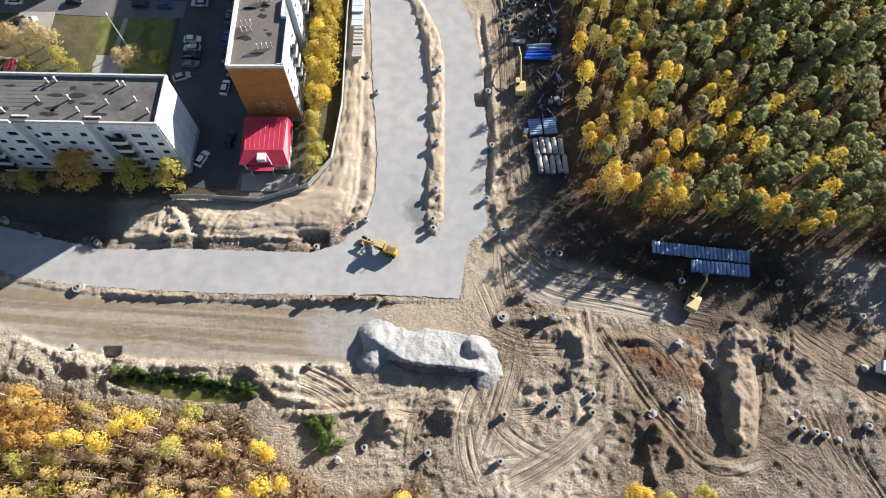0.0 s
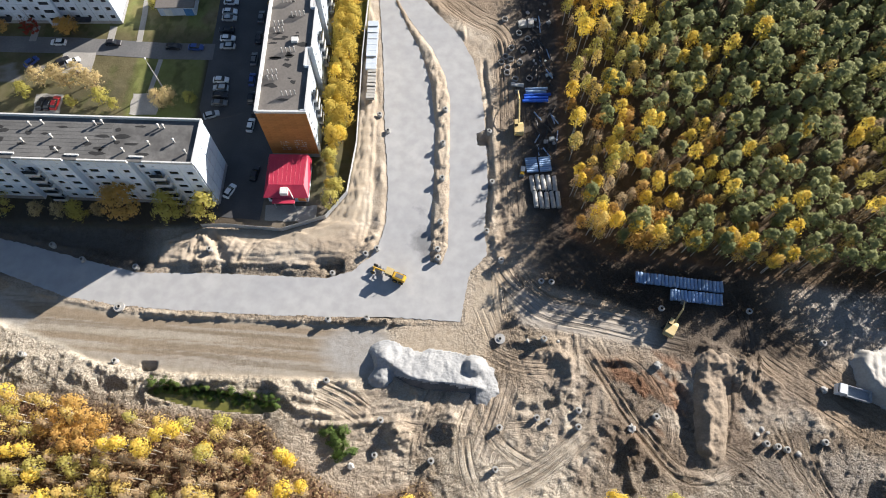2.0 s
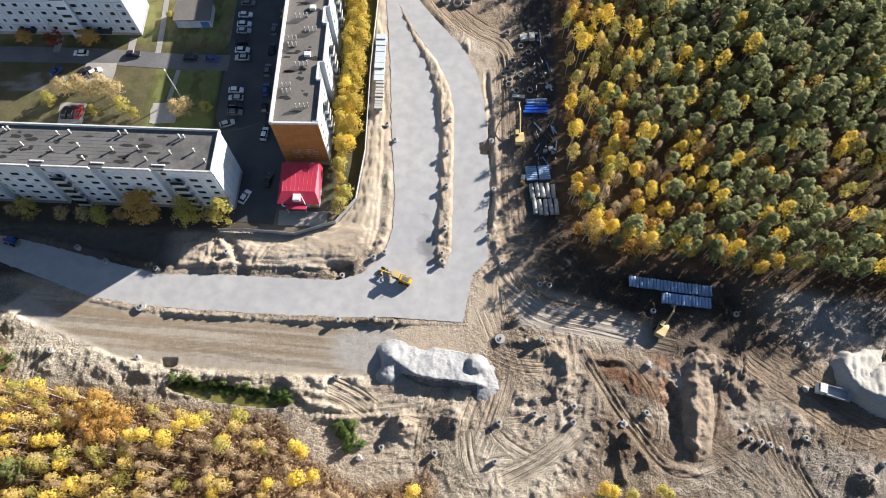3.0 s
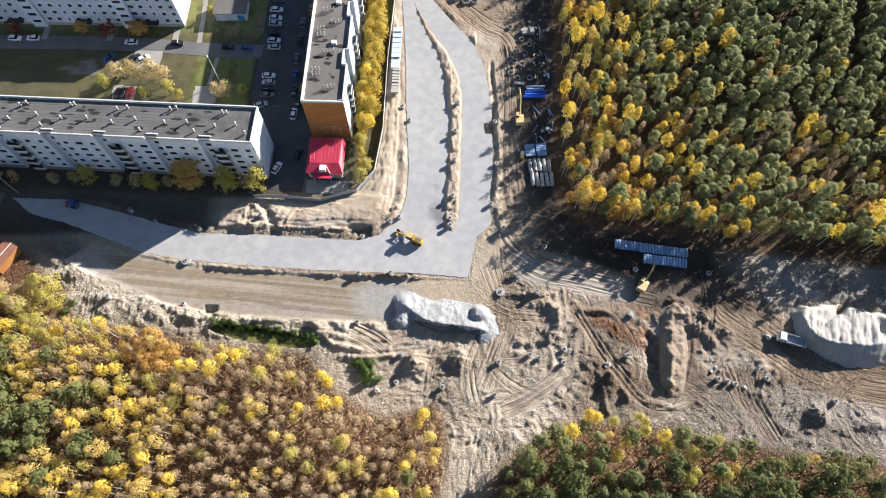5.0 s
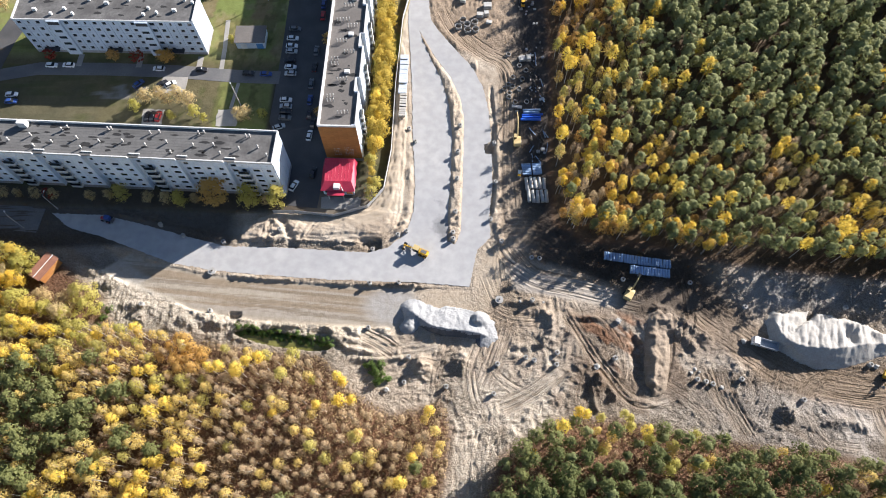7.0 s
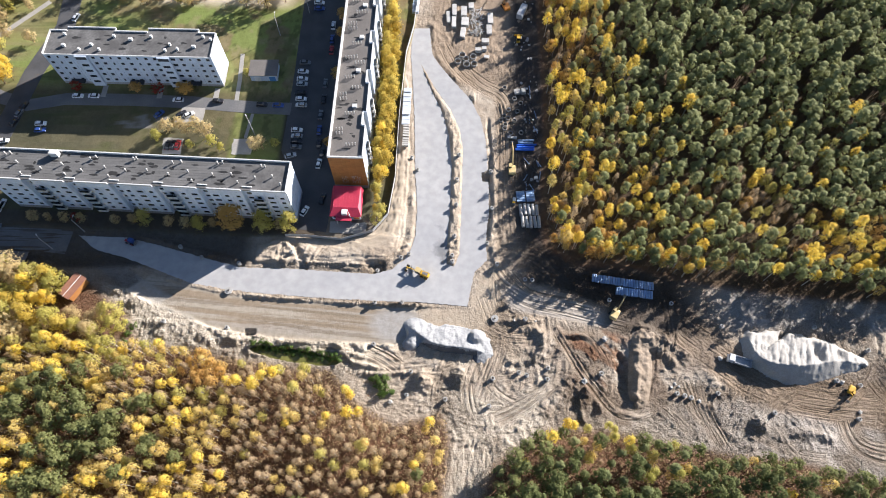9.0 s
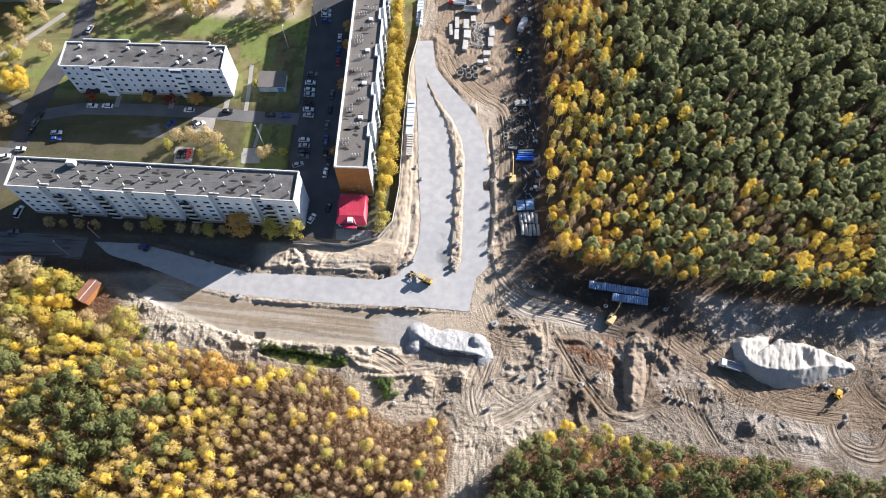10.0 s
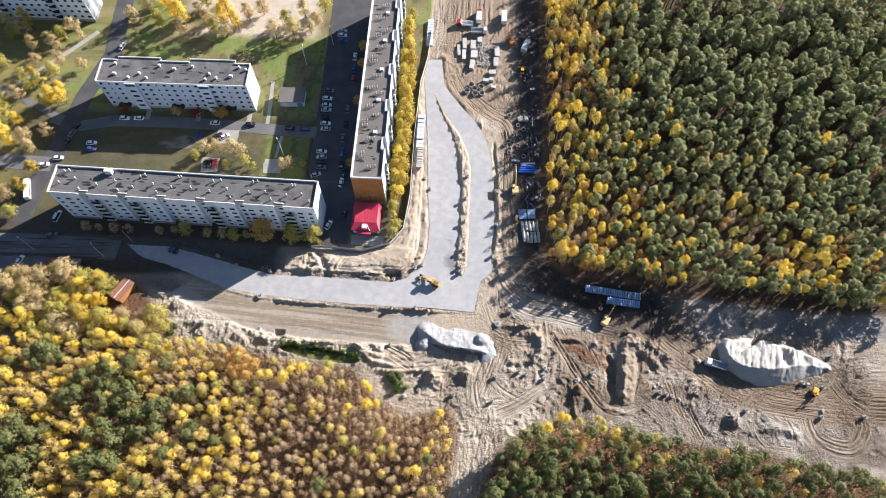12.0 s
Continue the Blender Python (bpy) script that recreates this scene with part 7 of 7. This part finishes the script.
coach = thing("coach", -192.8, 47.5, 0.98, 109, "white coach parked on the drive", "bus", "parked vehicles")
coach.scale = (0.85, 0.8, 0.85)
part("body", loft([(-5.6, 1.2, 0.4, 2.7, 1.1), (-5.4, 1.25, 0.35, 3.0, 1.15), (5.3, 1.25, 0.35, 3.0, 1.15), (5.6, 1.2, 0.4, 2.6, 1.1)]), PAINT["white"], coach)
part("windscreen", boxed(5.52, 5.64, -1.0, 1.0, 1.4, 2.5), M_CARGLASS, coach)
for s in (-1, 1):
    part("side_window", boxed(-4.9, 4.9, s * 1.21 - 0.05, s * 1.21 + 0.05, 1.5, 2.25), M_CARGLASS, coach)
    for xx in (-3.4, 3.6):
        wheel(coach, xx, 1.08 * s, 0.48, 0.3)

# ---- machines ----
M_YELLOW = surface("yellow_machine_paint", (0.58, 0.33, 0.02), (0.66, 0.4, 0.04), 0.6, 5, 0.5)
M_BEIGE = surface("dusty_yellow_paint", (0.5, 0.38, 0.16), (0.58, 0.45, 0.22), 0.6, 5, 0.6)
M_ORANGE = surface("orange_machine_paint", (0.55, 0.2, 0.03), (0.62, 0.27, 0.05), 0.6, 5, 0.5)


def grader(x, y, turn):
    ob = thing("motor_grader", x, y, 0.13, turn, "yellow motor grader with a pale cab on the stone road", "grader")
    hood = part("engine_hood", loft([(-4.0, 0.7, 1.0, 2.0, 0.6), (-3.7, 0.85, 0.95, 2.3, 0.75), (-1.1, 0.85, 0.95, 2.35, 0.75), (-0.9, 0.8, 1.0, 2.3, 0.7)]), M_YELLOW, ob)
    part("grille", boxed(-3.4, -1.5, -0.5, 0.5, 2.28, 2.37), M_STEEL, hood)
    part("exhaust", tubed((-2.0, 0.35, 2.3), (-2.0, 0.35, 3.1), 0.08, sides=6), M_STEEL, hood)
    cab = part("cab", loft([(-0.8, 0.8, 1.3, 3.2, 0.72), (0.9, 0.8, 1.2, 3.2, 0.72), (1.1, 0.76, 1.2, 2.6, 0.7)]), M_CARGLASS, ob, "glazed cab")
    part("cab_roof", boxed(-0.95, 1.05, -0.88, 0.88, 3.2, 3.34, bevel=0.05), M_BEIGE, cab, "dusty pale cab roof")
    part("main_beam", tubed((1.0, 0, 1.7), (4.6, 0, 1.45), 0.24, 0.2, 6), M_YELLOW, ob)
    part("front_axle", tubed((4.3, -1.0, 0.65), (4.3, 1.0, 0.65), 0.14, sides=6), M_YELLOW, ob)
    part("drawbar_circle", shared(("drawbar_circle", 1), lambda: ring_bm(0.75, 0.14, 0.14)), M_STEEL, ob, at=pose(2.2, 0, 0.75))
    part("blade", boxed(-0.08, 0.08, -1.9, 1.9, 0.08, 0.7, bevel=0.02), M_STEEL, ob, at=pose(2.3, 0, 0, 0, 0, 32))
    for s in (-1, 1):
        part("lift_ram", tubed((1.7, 0.35 * s, 2.5), (2.2, 0.85 * s, 0.95), 0.07, sides=6), M_STEEL, ob)
        for xx in (-3.1, -1.6):
            wheel(ob, xx, 1.0 * s, 0.65, 0.42, M_YELLOW)
        wheel(ob, 4.3, 1.0 * s, 0.62, 0.36, M_YELLOW)


def track_bm(length, r, w):
    bm = bmesh.new()
    n = 8
    prof = [(length / 2 + r * math.cos(a), r + r * math.sin(a)) for a in [math.pi * (k / n - 0.5) for k in range(n + 1)]] + [(-length / 2 - r * math.cos(a), r - r * math.sin(a)) for a in [math.pi * (k / n - 0.5) for k in range(n + 1)]]
    a, b = [bm.verts.new((px, -w / 2, pz)) for px, pz in prof], [bm.verts.new((px, w / 2, pz)) for px, pz in prof]
    for k in range(len(prof)):
        bm.faces.new((a[k], a[(k + 1) % len(prof)], b[(k + 1) % len(prof)], b[k]))
    bm.faces.new(a[::-1]), bm.faces.new(b)
    bmesh.ops.recalc_face_normals(bm, faces=bm.faces)
    return bm


def excavator(x, y, turn, swing, mat, label, reach=1.0, z=None, size=1.0):
    ob = thing("excavator", x, y, height(x, y) if z is None else z, turn, label, "excavator", "excavators")
    ob.scale = (size, size, size)
    for s in (-1, 1):
        part("track", shared(("track", 3.1), lambda: track_bm(3.1, 0.42, 0.55)), M_TYRE, ob, at=pose(0, 1.05 * s, 0))
    part("undercarriage", boxed(-0.9, 0.9, -0.9, 0.9, 0.35, 0.85, bevel=0.05), M_STEEL, ob)
    m = pose(0, 0, 0, 0, 0, swing)
    part("upper_body", loft([(-2.5, 1.2, 0.95, 1.9, 1.1), (-2.2, 1.3, 0.9, 2.1, 1.2), (0.3, 1.3, 0.9, 2.0, 1.25), (1.3, 1.25, 0.9, 1.5, 1.2)]), mat, ob, at=m)
    cab = part("cab", loft([(-0.2, 0.5, 1.4, 2.9, 0.45), (1.2, 0.5, 1.2, 2.9, 0.45), (1.5, 0.48, 1.2, 2.3, 0.45)]), M_CARGLASS, ob, "glazed cab", at=m @ pose(0, 0.75, 0))
    part("cab_roof", boxed(-0.25, 1.25, -0.5, 0.5, 2.88, 2.98, bevel=0.04), mat, cab)
    top = (4.2 * reach, -0.1, 4.6)
    end = (7.2 * reach, -0.1, 2.4)
    part("boom", tubed((0.9, -0.1, 1.5), top, 0.3, 0.22, 6), mat, ob, at=m)
    part("stick", tubed(top, end, 0.22, 0.14, 6), mat, ob, at=m)
    part("ram", tubed((1.4, -0.1, 1.2), (2.9 * reach, -0.1, 3.0), 0.09, sides=6), M_STEEL, ob, at=m)
    bm = bmesh.new()
    prof = [(0, 0), (0.5, -0.2), (0.9, -0.9), (0.4, -1.3), (-0.2, -1.1), (-0.1, -1.0), (0.35, -1.15), (0.7, -0.85), (0.35, -0.3)]
    a, b = [bm.verts.new((end[0] + px, -0.6, end[2] + pz)) for px, pz in prof], [bm.verts.new((end[0] + px, 0.5, end[2] + pz)) for px, pz in prof]
    for k in range(len(prof)):
        bm.faces.new((a[k], a[(k + 1) % len(prof)], b[(k + 1) % len(prof)], b[k]))
    bm.faces.new(a[::-1]), bm.faces.new(b)
    bmesh.ops.recalc_face_normals(bm, faces=bm.faces)
    part("bucket", bm, M_STEEL, ob, at=m)
    part("counterweight", boxed(-2.75, -2.3, -1.2, 1.2, 0.95, 1.85, bevel=0.1), mat, ob, at=m)


def truck(x, y, turn, cab_mat, bed_mat, label, covered=False, z=None):
    ob = thing("truck", x, y, height(x, y) if z is None else z, turn, label, "truck", "trucks of the works")
    part("chassis", boxed(-3.8, 3.4, -0.45, 0.45, 0.6, 0.95), M_STEEL, ob)
    cab = part("cab", loft([(1.7, 1.2, 0.7, 2.7, 1.1), (1.9, 1.22, 0.6, 2.85, 1.12), (3.3, 1.22, 0.6, 2.8, 1.1), (3.6, 1.18, 0.6, 1.8, 1.1)]), cab_mat, ob)
    part("windscreen", boxed(3.36, 3.46, -1.0, 1.0, 1.9, 2.5), M_CARGLASS, cab)
    if covered:
        part("box_body", boxed(-3.9, 1.5, -1.25, 1.25, 1.0, 3.4, bevel=0.05), bed_mat, ob)
    else:
        bm = bmesh.new()
        box(bm, -3.9, 1.5, -1.25, 1.25, 1.0, 1.15)
        part("bed_floor", bm, bed_mat, ob)
        for s in (-1, 1):
            part("side_board", boxed(-3.9, 1.5, s * 1.25 - 0.06, s * 1.25 + 0.06, 1.0, 2.15), bed_mat, ob)
        part("tail_board", boxed(-3.96, -3.84, -1.2, 1.2, 1.0, 2.1), bed_mat, ob)
        part("head_board", boxed(1.42, 1.54, -1.2, 1.2, 1.0, 2.5), bed_mat, ob)
    for s in (-1, 1):
        for xx in (-3.0, -1.7, 2.6):
            wheel(ob, xx, 1.05 * s, 0.5, 0.35)


def bulldozer(x, y, turn):
    ob = thing("bulldozer", x, y, height(x, y), turn, "yellow tracked bulldozer on the haul road", "bulldozer")
    for s in (-1, 1):
        part("track", shared(("track", 2.5), lambda: track_bm(2.5, 0.48, 0.5)), M_TYRE, ob, at=pose(0, 0.95 * s, 0))
    part("engine_hood", loft([(0.0, 0.6, 0.8, 1.9, 0.5), (1.8, 0.55, 0.8, 1.8, 0.5), (2.0, 0.5, 0.8, 1.5, 0.45)]), M_YELLOW, ob)
    part("rear_body", boxed(-1.5, 0.0, -0.7, 0.7, 0.7, 1.6, bevel=0.08), M_YELLOW, ob)
    cab = part("cab", loft([(-1.1, 0.65, 1.6, 2.9, 0.58), (0.2, 0.65, 1.6, 2.9, 0.58)]), M_CARGLASS, ob)
    part("cab_roof", boxed(-1.2, 0.3, -0.7, 0.7, 2.9, 3.02, bevel=0.04), M_YELLOW, cab)
    part("blade", boxed(2.5, 2.75, -1.7, 1.7, 0.05, 1.1, bevel=0.05), M_YELLOW, ob)
    for s in (-1, 1):
        part("push_arm", tubed((0.5, 1.25 * s, 0.5), (2.55, 1.25 * s, 0.45), 0.1, sides=6), M_STEEL, ob)


def tractor(x, y, turn):
    ob = thing("tractor", x, y, 0.14, turn, "red farm tractor with a blue cab on the stone road", "tractor")
    part("hood", loft([(0.2, 0.45, 0.8, 1.6, 0.4), (1.9, 0.42, 0.8, 1.5, 0.38), (2.1, 0.36, 0.85, 1.3, 0.34)]), PAINT["red"], ob)
    cab = part("cab", loft([(-1.3, 0.75, 1.0, 2.6, 0.65), (0.2, 0.7, 1.0, 2.6, 0.6)]), PAINT["blue"], ob, "blue cab")
    part("cab_roof", boxed(-1.4, 0.3, -0.75, 0.75, 2.58, 2.72, bevel=0.05), PAINT["blue"], cab)
    part("rear_blade", boxed(-2.2, -1.5, -0.9, 0.9, 0.5, 1.0, bevel=0.05), M_STEEL, ob)
    for s in (-1, 1):
        wheel(ob, -0.8, 0.95 * s, 0.75, 0.4, PAINT["red"])
        wheel(ob, 1.5, 0.8 * s, 0.45, 0.28, PAINT["red"])


grader(-26.6, 15.2, 158)
excavator(40.0, 2.8, 35, 25, M_BEIGE, "dusty yellow tracked excavator beside the blue pipes", 0.9)
excavator(6.0, 57.6, 90, 0, M_BEIGE, "dusty yellow tracked excavator with its boom stretched out", 1.5)
excavator(4.2, 137.0, 120, -10, M_ORANGE, "orange tracked excavator in the storage yard", 1.2)
excavator(112.9, -21.2, 200, 40, M_YELLOW, "yellow tracked excavator on the haul road", 0.7, size=0.72)
bulldozer(9.2, 119.0, 88)
tractor(-128.0, 23.6, 168)
M_GREYBED = surface("grey_truck_bed", (0.26, 0.29, 0.33), (0.34, 0.37, 0.4), 0.6, 4, 0.6)
truck(78.6, -12.4, 164, PAINT["white"], M_GREYBED, "grey dump truck with a white cab by the sand heap")
truck(-10.9, 150.5, 88, PAINT["red"], PAINT["white"], "white box truck with a red cab in the storage yard", True)
truck(0.8, 150.2, 90, PAINT["white"], PAINT["white"], "white box truck in the storage yard", True)
truck(-17.5, 146.0, 178, PAINT["red"], PAINT["white"], "white tipper with a red cab in the storage yard")
truck(-10.5, 141.6, 2, PAINT["white"], PAINT["silver"], "white flatbed truck in the storage yard")
truck(11.0, 133.5, 70, PAINT["silver"], PAINT["silver"], "silver truck parked under the trees", True)
small = thing("compactor", 6.6, 44.4, height(6.6, 44.4), 80, "small yellow roller parked by the pipe stacks", "roller")
part("body", loft([(-1.1, 0.5, 0.5, 1.1, 0.45), (0.6, 0.55, 0.5, 1.3, 0.5), (1.0, 0.5, 0.5, 1.0, 0.45)]), M_YELLOW, small)
part("drum", tubed((1.2, -0.6, 0.45), (1.2, 0.6, 0.45), 0.45, sides=14), M_STEEL, small)
part("drum", tubed((-1.2, -0.6, 0.45), (-1.2, 0.6, 0.45), 0.45, sides=14), M_STEEL, small)
part("canopy", boxed(-0.8, 0.6, -0.55, 0.55, 2.0, 2.08, bevel=0.02), M_FRAME, small)
for xx in (-0.7, 0.5):
    for s in (-1, 1):
        part("canopy_post", tubed((xx, 0.48 * s, 1.0), (xx, 0.48 * s, 2.0), 0.03, sides=5), M_STEEL, small)
